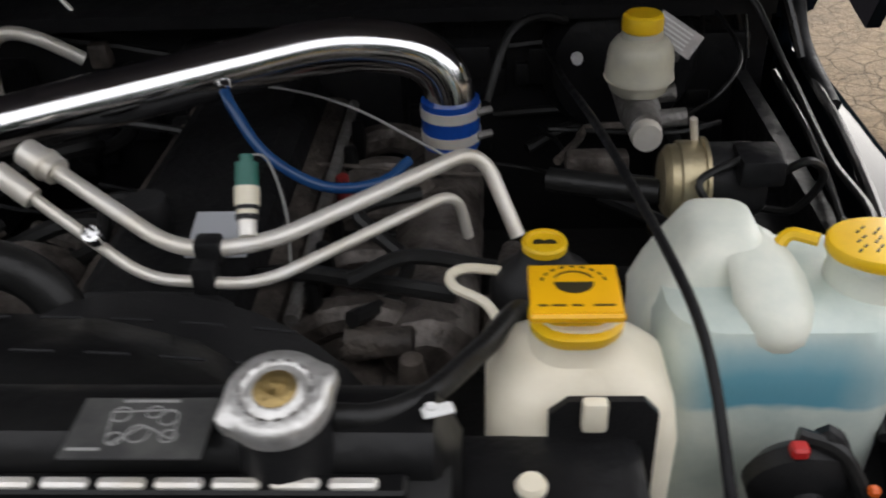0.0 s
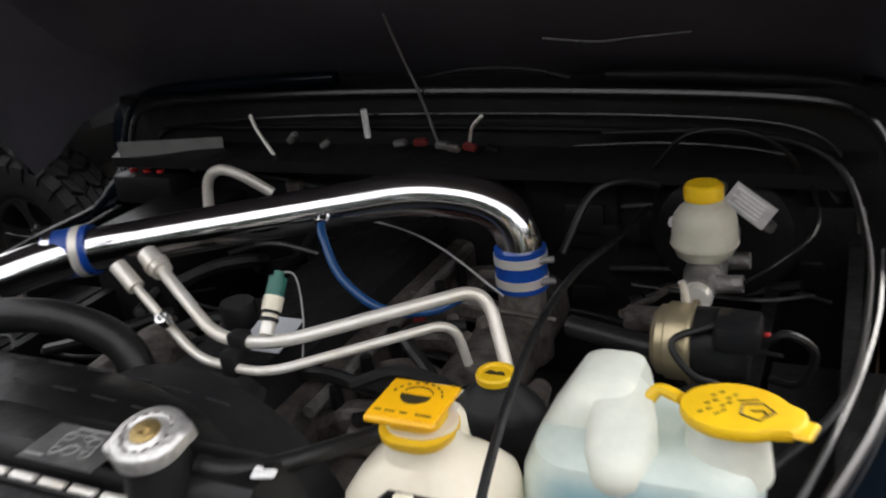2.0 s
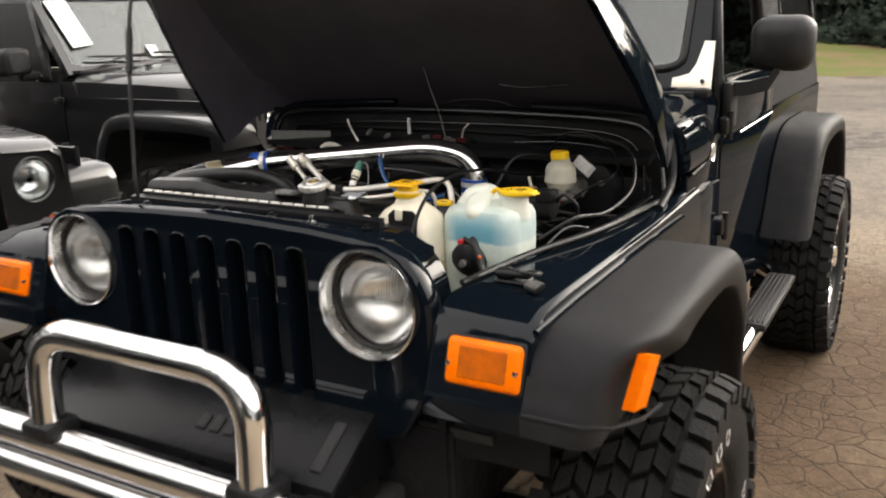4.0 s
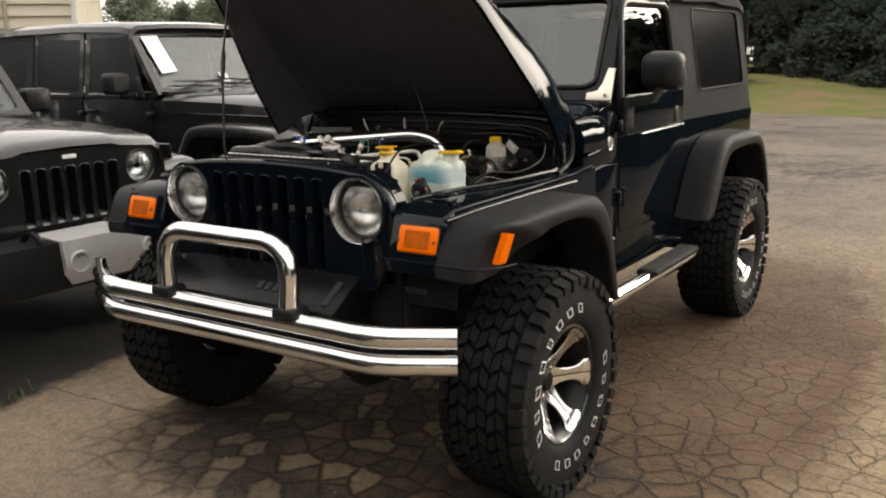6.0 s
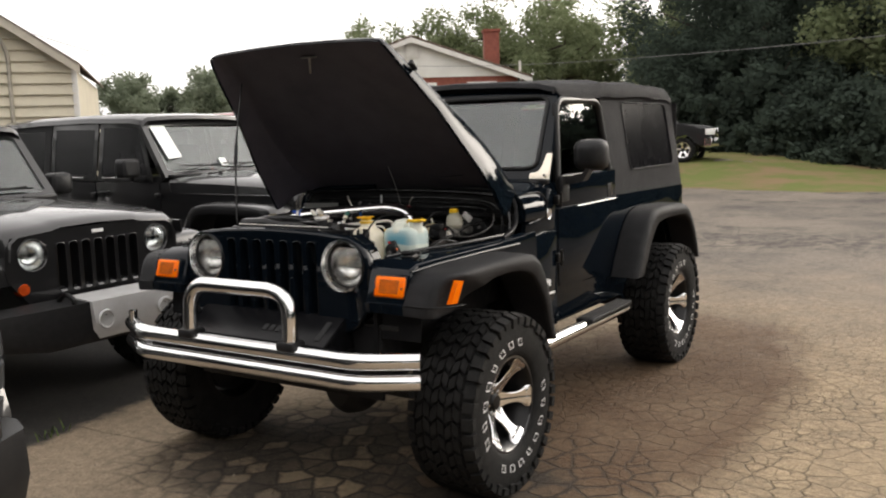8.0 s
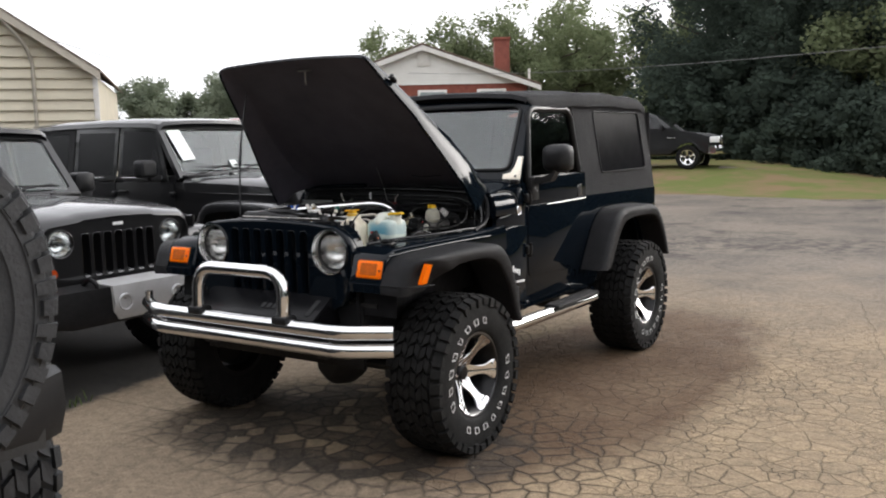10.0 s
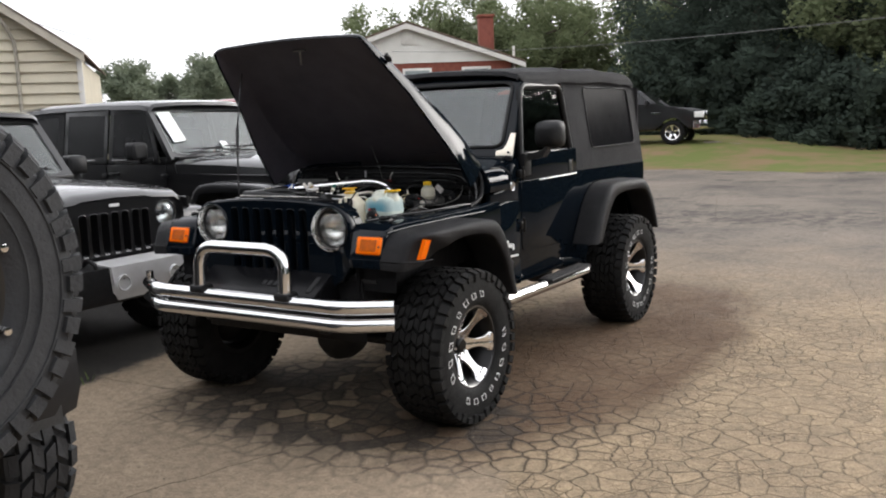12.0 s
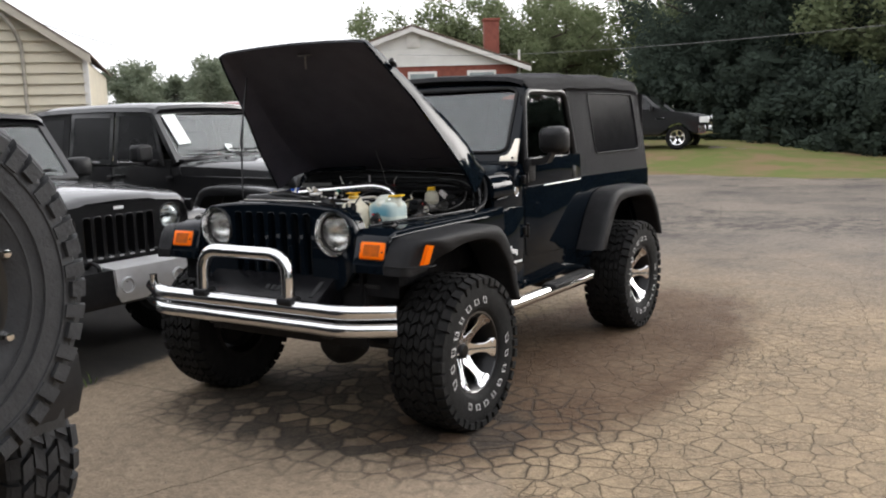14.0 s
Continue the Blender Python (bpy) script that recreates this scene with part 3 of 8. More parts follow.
def wheel(parent, c, side, R, half, rim_r, spokes, letters, steer=0.0, rim_mat=None, spoke_mat=None, tread=None, split=False, rubber=None):
    """A wheel with its tyre. side: 1 where its face looks to +x. split: deep dish with grooved double spokes."""
    turn = Matrix.Rotation(radians(steer), 4, "Z") @ (Matrix() if side > 0 else Matrix.Rotation(math.pi, 4, "Z"))
    # barrel of the rim
    lip = half * 0.86
    barrel = lathe([(rim_r * 0.93, -lip), (rim_r * 1.05, -lip), (rim_r * 1.0, -lip * 0.8), (rim_r * 0.8, -lip * 0.3), (rim_r * 0.84, lip * 0.5), (rim_r * 0.93, lip * 0.9), (rim_r * 1.0, lip * 0.98),
                    (rim_r * 1.06, lip * 0.97), (rim_r * 1.06, lip * 0.9), (rim_r * 0.97, lip * 0.72)], (0, 0, 0), "x", 48)
    hub = part("wheel", barrel, rim_mat or SATIN_BLACK, parent)
    hub.matrix_local = Matrix.Translation(c) @ turn
    tyre = lathe([(rim_r * 1.0, -half * 0.8), (rim_r * 1.12, -half * 0.95), (R * 0.8, -half * 1.04), (R * 0.9, -half * 0.98), (R * 0.935, -half * 0.84), (R * 0.945, -half * 0.4), (R * 0.945, half * 0.4),
                  (R * 0.935, half * 0.84), (R * 0.9, half * 0.98), (R * 0.8, half * 1.04), (rim_r * 1.18, half * 0.98), (rim_r * 1.08, half * 0.92), (rim_r * 1.0, half * 0.8)], (0, 0, 0), "x", 64)
    part("tyre", tyre, rubber or RUBBER, hub, "black rubber off-road tyre")
    if isinstance(tread, bpy.types.Mesh):
        t = new("tread", tread)
        t.parent = hub
    else:
        t = part("tread", tread_mesh(R, half, *tread), rubber or RUBBER, hub, flat=True)
    # back plate behind the spokes
    part("brake_drum", lathe([(0.0, -0.02), (rim_r * 0.72, -0.02), (rim_r * 0.74, -0.06), (rim_r * 0.74, -0.1)], (0, 0, 0), "x", 32), DARK, hub)
    face = half * 0.32 if split else half * 0.62
    for k in range(spokes):
        q = Matrix.Rotation(math.tau * k / spokes + (0.45 if split else 0.12), 4, "X")
        if split:
            # each spoke: two halves beside a groove, waisted, with a broad bent pad at the rim
            for side_y in (1, -1):
                rings = []
                for rr, w, x in ((0.2, 0.2, 0.27), (0.3, 0.18, 0.32), (0.4, 0.142, 0.39), (0.52, 0.118, 0.48), (0.66, 0.12, 0.58), (0.77, 0.15, 0.67), (0.835, 0.2, 0.725), (0.86, 0.23, 0.735), (0.875, 0.24, 0.77), (0.97, 0.25, 0.85)):
                    r, ww, x = rim_r * rr, rim_r * w, half * x
                    rings.append([q @ Vector(p) for p in ((x, side_y * 0.0016, r), (x + 0.001, side_y * 0.006, r), (x + 0.001, side_y * (ww - 0.004), r), (x - 0.003, side_y * ww, r), (x - 0.024, side_y * ww * 0.94, r), (x - 0.024, side_y * 0.0016, r))])
                part("spoke", loft(rings), spoke_mat or MACHINED, hub, "machined bright spoke half")
            part("spoke_groove", loft([[q @ Vector((half * x - dx, dy, rim_r * rr)) for dx, dy in ((0.008, 0.003), (0.008, -0.003), (0.022, -0.003), (0.022, 0.003))] for rr, x in ((0.2, 0.27), (0.5, 0.46), (0.77, 0.67), (0.97, 0.85))]), SATIN_BLACK, hub)
            continue
        rings = []
        for rr, w, h in ((0.26, 0.19, -0.25), (0.38, 0.14, -0.12), (0.52, 0.115, 0.0), (0.66, 0.12, 0.09), (0.8, 0.165, 0.17), (0.9, 0.24, 0.22), (0.985, 0.33, 0.25)):
            r, ww, x = rim_r * rr, rim_r * w, face + rim_r * h * 0.35
            rings.append([q @ Vector(p) for p in ((x, -ww, r), (x, -ww * 0.12, r), (x - 0.004, 0, r), (x, ww * 0.12, r), (x, ww, r), (x - 0.012, ww * 1.06, r), (x - 0.03, ww * 0.9, r), (x - 0.03, -ww * 0.9, r), (x - 0.012, -ww * 1.06, r))])
        part("spoke", loft(rings), spoke_mat or MACHINED, hub, "machined bright spoke")
    if split:
        part("rim_step", lathe([(rim_r * 0.9, half * 0.3), (rim_r * 0.91, half * 0.52), (rim_r * 0.95, half * 0.56), (rim_r * 0.955, half * 0.74)], (0, 0, 0), "x", 48), SATIN_BLACK, hub)
        part("rim_lip", lathe([(rim_r * 0.97, half * 0.84), (rim_r * 1.0, half * 0.875), (rim_r * 1.055, half * 0.87), (rim_r * 1.06, half * 0.84)], (0, 0, 0), "x", 56), BLACK_PAINT, hub, "glossy black rim lip")
    part("hub_ring", lathe([(0, face - 0.018), (rim_r * 0.2, face - 0.018), (rim_r * 0.3, face - 0.026), (rim_r * 0.34, face - 0.04), (rim_r * 0.34, face - 0.07)], (0, 0, 0), "x", 32), SATIN_BLACK, hub)
    part("hub_cap", lathe([(0, face + 0.012), (rim_r * 0.15, face + 0.01), (rim_r * 0.19, face + 0.002), (rim_r * 0.2, face - 0.03)], (0, 0, 0), "x", 24), SATIN_BLACK, hub)
    for k in range(5):
        a = math.tau * (k + 0.5) / 5 + 0.12
        part("wheel_nut", lathe([(0, face + 0.002), (0.007, face), (0.009, face - 0.008), (0.009, face - 0.03)], (0, math.cos(a) * rim_r * 0.25, math.sin(a) * rim_r * 0.25), "x", 8), CHROME, hub)
    if letters:
        # raised white outlined characters, drawn as plain bars
        for a0, n in letters:
            for k in range(n):
                bm = bmesh.new()
                loops = []
                for f in (1.0, 0.72):
                    loop = []
                    for u, w in ((-1, -1), (1, -1), (1, 1), (-1, 1)):
                        w2 = w * (1.0 if f == 1.0 else 0.8)
                        r, t = R * 0.682 + w2 * 0.017, radians(a0 - k * 17.2) + (u * f * (0.8 if k % 3 == 1 else 1.0) + 0.25 * w2) * 0.075
                        loop.append(bm.verts.new((half * 1.02 + 0.0022, math.cos(t) * r, math.sin(t) * r)))
                    loops.append(loop)
                for i in range(4):
                    j = (i + 1) % 4
                    bm.faces.new((loops[0][i], loops[0][j], loops[1][j], loops[1][i]))
                part("sidewall_mark", bm, WHITE_PRINT, hub, "raised white outlined mark", flat=True)
    return hub


jeep = thing("jeep", Matrix(), "dark blue lifted off-roader with raised bonnet and black soft top", "car")

# grille shell: pressed panel with seven slots and two lamp openings
def grille_outline(inset=0.0):
    w, b, t = 0.578 - inset, 0.80 + inset, 1.262 - inset
    half = [(0.44, b), (0.5, b + 0.03), (w - 0.01, b + 0.14), (w, 1.0), (w, 1.1), (w - 0.008, 1.14), (w - 0.028, 1.178), (w - 0.06, 1.21), (w - 0.105, 1.233), (0.4, t - 0.018), (0.29, t - 0.008), (0.15, t - 0.002)]
    return half + [(0.0, t + 0.001)] + [(-x, z) for x, z in half[::-1]]


slots = [round_rect(0.05, 0.355, 0.022, 4, -0.252 + 0.084 * k, 1.03) for k in range(7)]
lamps = [circle(0.112, 32, s * 0.43, 1.108) for s in (1, -1)]
part("grille", plate(grille_outline(0.012), slots + lamps, "y", -0.012, 0.03), PAINT, jeep, "dark blue grille with seven upright slots")
rings = []
for dy, inset in ((-0.012, 0.012), (-0.006, 0.003), (0.006, 0.0), (0.028, 0.001), (0.04, 0.006), (0.047, 0.014), (0.05, 0.03), (0.13, 0.034)):
    rings.append([(x, dy, z) for x, z in grille_outline(inset)])
part("grille_shell", loft(rings, closed=False), PAINT, jeep)
for s in slots:
    cx = sum(p[0] for p in s) / len(s)
    bm = bmesh.new()
    rings = [[(cx + (x - cx) * f, y, 1.03 + (z - 1.03) * g) for x, z in s] for y, f, g in ((-0.0135, 1.16, 1.02), (-0.015, 1.06, 1.01), (-0.006, 1.0, 1.0), (0.05, 0.94, 0.99))]
    part("grille_slot", add_loft(bm, rings, caps=False), PAINT, jeep)

    part("slot_sill", tube([(cx + 0.024 * math.cos(t), -0.013 + 0.004 * math.sin(t), 0.876 + 0.022 * math.sin(t)) for t in [math.pi + math.pi * i / 8 for i in range(9)]], 0.0035, 6), PAINT, jeep)

# lamps
BEZEL = mat("scuffed_bezel_metal", (0.55, 0.54, 0.52), 0.2, 0.95, (0.3, 0.29, 0.28), 24.0, 0.12, 60.0, rough2=0.4)


def headlamp(x):
    ring = part("headlamp", lathe([(0.107, 0.006), (0.11, -0.012), (0.1125, -0.018), (0.1165, -0.017), (0.1185, -0.004), (0.113, 0.012)], (x, -0.004, 1.108), "y", 48), CHROME, jeep, "round headlamp with chrome ring")
    part("bezel", lathe([(0.11, -0.01), (0.107, 0.004), (0.104, 0.02), (0.102, 0.035)], (x, -0.004, 1.108), "y", 48), BEZEL, ring, "scuffed metal inner ring")
    part("gasket", lathe([(0.104, 0.018), (0.101, 0.015), (0.0965, 0.018), (0.095, 0.04)], (x, -0.004, 1.108), "y", 48), DARK, ring, "black rubber gasket")
    part("reflector", lathe([(0.098, 0.032), (0.087, 0.06), (0.058, 0.09), (0.02, 0.105), (0, 0.107)], (x, 0.0, 1.108), "y", 40), POLISHED, ring)
    part("bulb", lathe([(0, 0.05), (0.012, 0.053), (0.016, 0.065), (0.014, 0.1)], (x, 0.0, 1.108), "y", 16), WHITE_PRINT, ring)
    bm = bmesh.new()
    prof = [(0.0, -0.001), (0.033, 0.001), (0.066, 0.007), (0.086, 0.014), (0.097, 0.026), (0.094, 0.031), (0.066, 0.012), (0.033, 0.006), (0.0, 0.004)]
    add_lathe(bm, prof, (x, 0.0, 1.108), "y", 48)
    lens = part("lens", bm, LENS, ring, "fluted clear glass lens")
    lens.visible_shadow = False


def fluted():
    m = glass_material("fluted_lens_glass", (0.97, 0.97, 0.95))
    nt = m.node_tree
    co = nt.nodes.new("ShaderNodeTexCoord")
    wv = nt.nodes.new("ShaderNodeTexWave")
    wv.bands_direction = "X"
    wv.inputs["Scale"].default_value = 55.0
    wv.inputs["Distortion"].default_value = 0.0
    bp = nt.nodes.new("ShaderNodeBump")
    bp.inputs["Strength"].default_value, bp.inputs["Distance"].default_value = 0.25, 0.003
    nt.links.new(co.outputs["Object"], wv.inputs["Vector"])
    nt.links.new(wv.outputs["Fac"], bp.inputs["Height"])
    nt.links.new(bp.outputs[0], nt.nodes["Principled BSDF"].inputs["Normal"])
    return m


LENS = fluted()
headlamp(0.43)
headlamp(-0.43)

# front wings: flat top, front face with the indicator, inner edge along the bay
def wing():
    rings = []
    for y, inner, zi in ((-0.05, 0.585, 1.1), (-0.04, 0.575, 1.115), (-0.01, 0.572, 1.125), (0.06, 0.575, 1.135), (0.19, 0.588, 1.14), (0.34, 0.627, 1.14), (0.57, 0.69, 1.14), (0.8, 0.722, 1.14), (1.03, 0.742, 1.145), (1.2, 0.75, 1.15)):
        front = y < -0.02
        zo = 1.1 - (0.012 if front else 0)
        low = 0.965 if y < 0.1 else 1.0
        rings.append([(inner, y, low), (inner, y, zi - 0.02), (inner + 0.008, y, zi), (inner + 0.5 * (0.785 - inner), y, zi - 0.003), (0.768, y, zi - 0.006), (0.78, y, zi - 0.0085), (0.7865, y, zi - 0.0145), (0.79, y, zo), (0.793, y, low)])
    bm = loft(rings)
    for v in bm.verts:
        if v.co.y < 0.02:
            v.co.y += 0.3 * max(0.0, v.co.z - 0.965)
    return bm


both("front_wing", wing, PAINT, jeep)


def wing_rear():
    return prism([(1.0, 1.095), (1.0, 0.9), (1.08, 0.74), (1.12, 0.6), (1.47, 0.58), (1.47, 1.12), (1.3, 1.13)], "x", 0.74, 0.785, 0.006)


both("cowl_side_lower", wing_rear, PAINT, jeep)

for s in (1, -1):
    rake = Matrix.Rotation(radians(-17), 3, "X")
    lamp = part("indicator", box((s * 0.699, -0.026, 1.034), (0.158, 0.03, 0.092), 0.012, 3, rake), AMBER, jeep, "rectangular amber indicator lamp")
    for x in (0.63, 0.768):
        part("screw", lathe([(0, -0.048), (0.005, -0.047), (0.005, -0.035)], (s * x, 0, 1.034), "y", 8), CHROME, lamp)
    part("lens_window", box((s * 0.699, -0.0405, 1.0385), (0.1, 0.004, 0.06), 0.002, 1, rake), DARK_AMBER, lamp)
    part("lamp_gasket", box((s * 0.699, -0.022, 1.034), (0.17, 0.02, 0.104), 0.008, 2, rake), BLACK_PLASTIC, lamp)
    part("wing_lip", prism([(-0.062, 0.924), (-0.064, 0.966), (-0.04, 0.97), (-0.01, 0.925)], "x", s * 0.578, s * 0.79, 0.003), PAINT, jeep)
    wire_edge = tube([(s * 0.79, 0.0, 1.1), (s * 0.791, 0.2, 1.106), (s * 0.791, 0.6, 1.106), (s * 0.79, 1.0, 1.1)], 0.0075, 10)
    part("flare_welt", wire_edge, PAINT, jeep)


# wheel-arch flares
def even(points, n):
    """The same line with n evenly spaced points."""
    pts = curve_through([(0, *q) for q in points], 6)
    run = [0.0]
    for p, q in zip(pts, pts[1:]):
        run.append(run[-1] + (q - p).length)
    out, k = [], 0
    for i in range(n):
        d = run[-1] * i / (n - 1)
        while k < len(pts) - 2 and run[k + 1] < d:
            k += 1
        out.append(pts[k].lerp(pts[k + 1], (d - run[k]) / max(1e-9, run[k + 1] - run[k])))
    return out


def arch_solid(line, cut, x0, reach, r=0.045):
    """A moulded arch between two side lines, with a rounded outer edge."""
    rings = []
    for p, q in zip(even(line, 44), even(cut, 44)):
        d = (q - p).normalized()
        xo = reach(p.y)
        ring = [Vector((x0, p.y, p.z)), Vector((x0 * 0.6 + xo * 0.4, p.y, p.z - 0.002))]
        for a in (0, 18, 36, 54, 72, 90):
            t = radians(a)
            ring.append(Vector((xo - r + r * math.sin(t), p.y, p.z - 0.004)) + d * (r - r * math.cos(t)))
        ring += [Vector((xo, q.y, q.z)) - d * 0.008, Vector((xo - 0.006, q.y, q.z)), Vector((xo - 0.03, q.y, q.z)), Vector((x0, q.y, q.z))]
        rings.append(ring)
    return loft(rings)


def flare_front():
    line = [(-0.062, 0.922), (-0.066, 0.965), (-0.05, 0.985), (-0.02, 1.05), (0.03, 1.088), (0.12, 1.1), (0.4, 1.104), (0.7, 1.098), (0.84, 1.06), (0.96, 0.9), (1.05, 0.73), (1.11, 0.6)]
    cut = [(0.1, 0.922), (0.13, 0.925), (0.17, 0.95), (0.22, 0.985), (0.28, 1.012), (0.36, 1.03), (0.52, 1.034), (0.66, 1.02), (0.77, 0.975), (0.87, 0.86), (0.96, 0.72), (1.03, 0.6)]
    return arch_solid(line, cut, 0.786, lambda y: 0.994 - 0.07 * smooth(0.12, -0.07, y) - 0.03 * smooth(0.9, 1.12, y))


flares = both("wheel_arch_flare", flare_front, FLARE, jeep, "grained black plastic wheel-arch flare", angle=70)
for s, fl in zip((1, -1), flares):
    mk = prism([(0.032, 0.968), (0.058, 0.971), (0.092, 1.06), (0.066, 1.067)], "x", s * 0.972, s * 0.998, 0.004, 2)
    for v in mk.verts:
        v.co.x = s * (0.994 - 0.07 * smooth(0.12, -0.07, v.co.y) + (0.004 if abs(v.co.x) > 0.985 else -0.02))
    part("side_marker", mk, AMBER, fl, "amber side marker")
    for p, q in (((-0.064, 0.967), (0.125, 0.958)),):
        part("lip_crease", tube([(s * 0.79, p[0] - 0.002, p[1]), (s * 0.9, p[0] - 0.002, p[1]), (s * 0.95, -0.045, 0.966), (s * 0.985, 0.02, 0.963), (s * 0.996, 0.1, 0.96)], 0.004, 6), FLARE, fl)


def flare_rear():
    inner = [(2.33, 0.72), (2.42, 0.86), (2.56, 1.04), (2.74, 1.13), (3.1, 1.135), (3.42, 1.11), (3.58, 0.98), (3.68, 0.82), (3.74, 0.68)]
    cut = [(2.46, 0.72), (2.53, 0.82), (2.64, 0.96), (2.78, 1.04), (3.1, 1.052), (3.38, 1.03), (3.5, 0.94), (3.6, 0.8), (3.66, 0.68)]
    return arch_solid(inner, cut, 0.77, lambda y: 0.955)


both("wheel_arch_flare", flare_rear, FLARE, jeep, "grained black plastic wheel-arch flare", angle=70)

# tub sides, cowl, doors
def tub_side():
    o = [(1.42, 0.58), (2.56, 0.565)] + [(3.13 + 0.5 * math.cos(radians(a)), 0.56 + 0.55 * math.sin(radians(a))) for a in range(172, 7, -11)] + [(3.66, 0.62), (3.88, 0.66), (3.88, 1.225), (2.45, 1.245), (1.42, 1.24)]
    return prism(o, "x", 0.735, 0.765, 0.006)


both("tub_side", tub_side, PAINT, jeep)
part("tailgate", box((0, 3.87, 0.94), (1.48, 0.03, 0.58), 0.01), PAINT, jeep)
part("tub_floor", box((0, 2.5, 0.6), (1.46, 2.7, 0.03), 0.0), DARK, jeep)
part("firewall_upper", box((0, 1.42, 1.15), (1.4, 0.03, 0.5), 0.0), DARK, jeep)


def cowl():
    rings = []
    for y, z, w in ((1.2, 1.345, 0.68), (1.215, 1.37, 0.685), (1.3, 1.385, 0.69), (1.45, 1.4, 0.7), (1.56, 1.405, 0.705)):
        rings.append([(-0.765, y, 1.1), (-0.762, y, z - 0.12), (-w - 0.03, y, z - 0.02), (-w + 0.02, y, z), (0, y, z + 0.012), (w - 0.02, y, z), (w + 0.03, y, z - 0.02), (0.762, y, z - 0.12), (0.765, y, 1.1)])
    return loft(rings, closed=False)


part("cowl", cowl(), PAINT, jeep)
part("cowl_side", prism([(1.12, 1.1), (1.49, 1.1), (1.49, 1.34), (1.43, 1.36), (1.4, 1.3), (1.375, 1.2), (1.12, 1.19)], "x", 0.735, 0.77, 0.008), PAINT, jeep)
part("cowl_side", prism([(1.12, 1.1), (1.49, 1.1), (1.49, 1.34), (1.43, 1.36), (1.4, 1.3), (1.375, 1.2), (1.12, 1.19)], "x", -0.77, -0.735, 0.008), PAINT, jeep)
for s in (1, -1):
    seam = curve_through([(s * 0.772, 1.13, 1.352), (s * 0.774, 1.2, 1.352), (s * 0.774, 1.29, 1.342), (s * 0.774, 1.362, 1.3), (s * 0.774, 1.372, 1.255), (s * 0.774, 1.345, 1.222), (s * 0.774, 1.27, 1.2), (s * 0.774, 1.15, 1.19)], 6)
    cs = part("cowl_seam", tube(seam, 0.0035, 8), SATIN_BLACK, jeep, "dark seam round the cowl shoulder")
    rings = []
    for y, k in ((1.1, 0.97), (1.25, 1.0), (1.3, 1.0), (1.335, 0.985), (1.357, 0.93), (1.368, 0.82)):
        mid = Vector((0.735, 0, 1.27))
        rings.append([Vector((s * (mid.x + (x - mid.x) * k), y, mid.z + (z - mid.z) * k)) for x, z in ((0.72, 1.193), (0.762, 1.194), (0.777, 1.203), (0.783, 1.222), (0.782, 1.252), (0.773, 1.288), (0.757, 1.32), (0.735, 1.343), (0.7, 1.36), (0.66, 1.365))])
    part("cowl_shoulder", loft(rings), PAINT, cs, "glossy bulged cowl shoulder")
# maker's mark and model line on the cowl side, drawn as plain bars
for y, z, w, h in ((1.335, 0.862, 0.018, 0.04), (1.36, 0.848, 0.02, 0.028), (1.385, 0.842, 0.02, 0.028), (1.41, 0.832, 0.02, 0.038)):
    part("cowl_mark", box((0.7858, y - 0.04, z + 0.002), (0.0016, w, h), 0.0006, 1), WHITE_PRINT, jeep, "small white plain mark")
part("model_mark", box((0.7858, 1.385, 0.775), (0.0016, 0.105, 0.013), 0.0006, 1, m=Matrix.Rotation(radians(-3), 3, "X")), WHITE_PRINT, jeep, "small white plain mark")
badge = part("badge", lathe([(0, 0.004), (0.022, 0.004), (0.026, 0.001), (0.03, 0.004), (0.031, 0.0)], (0.771, 1.4, 1.22), "x", 24), CHROME, jeep, "small round metal badge")


def door():
    bm = bmesh.new()
    o = [(1.53, 1.24), (1.525, 0.93)] + [(1.565 + 0.04 * math.cos(radians(a)), 0.82 + 0.04 * math.sin(radians(a))) for a in (180, 225, 270)] + [(2.18, 0.75), (2.3, 0.79), (2.385, 0.9), (2.41, 1.05), (2.42, 1.24)]
    return add_prism(bm, o, "x", 0.76, 0.772, 0.005)


def lean(x, z):
    """The upper sides lean inwards above the belt."""
    return x - max(0.0, z - 1.42) * 0.16


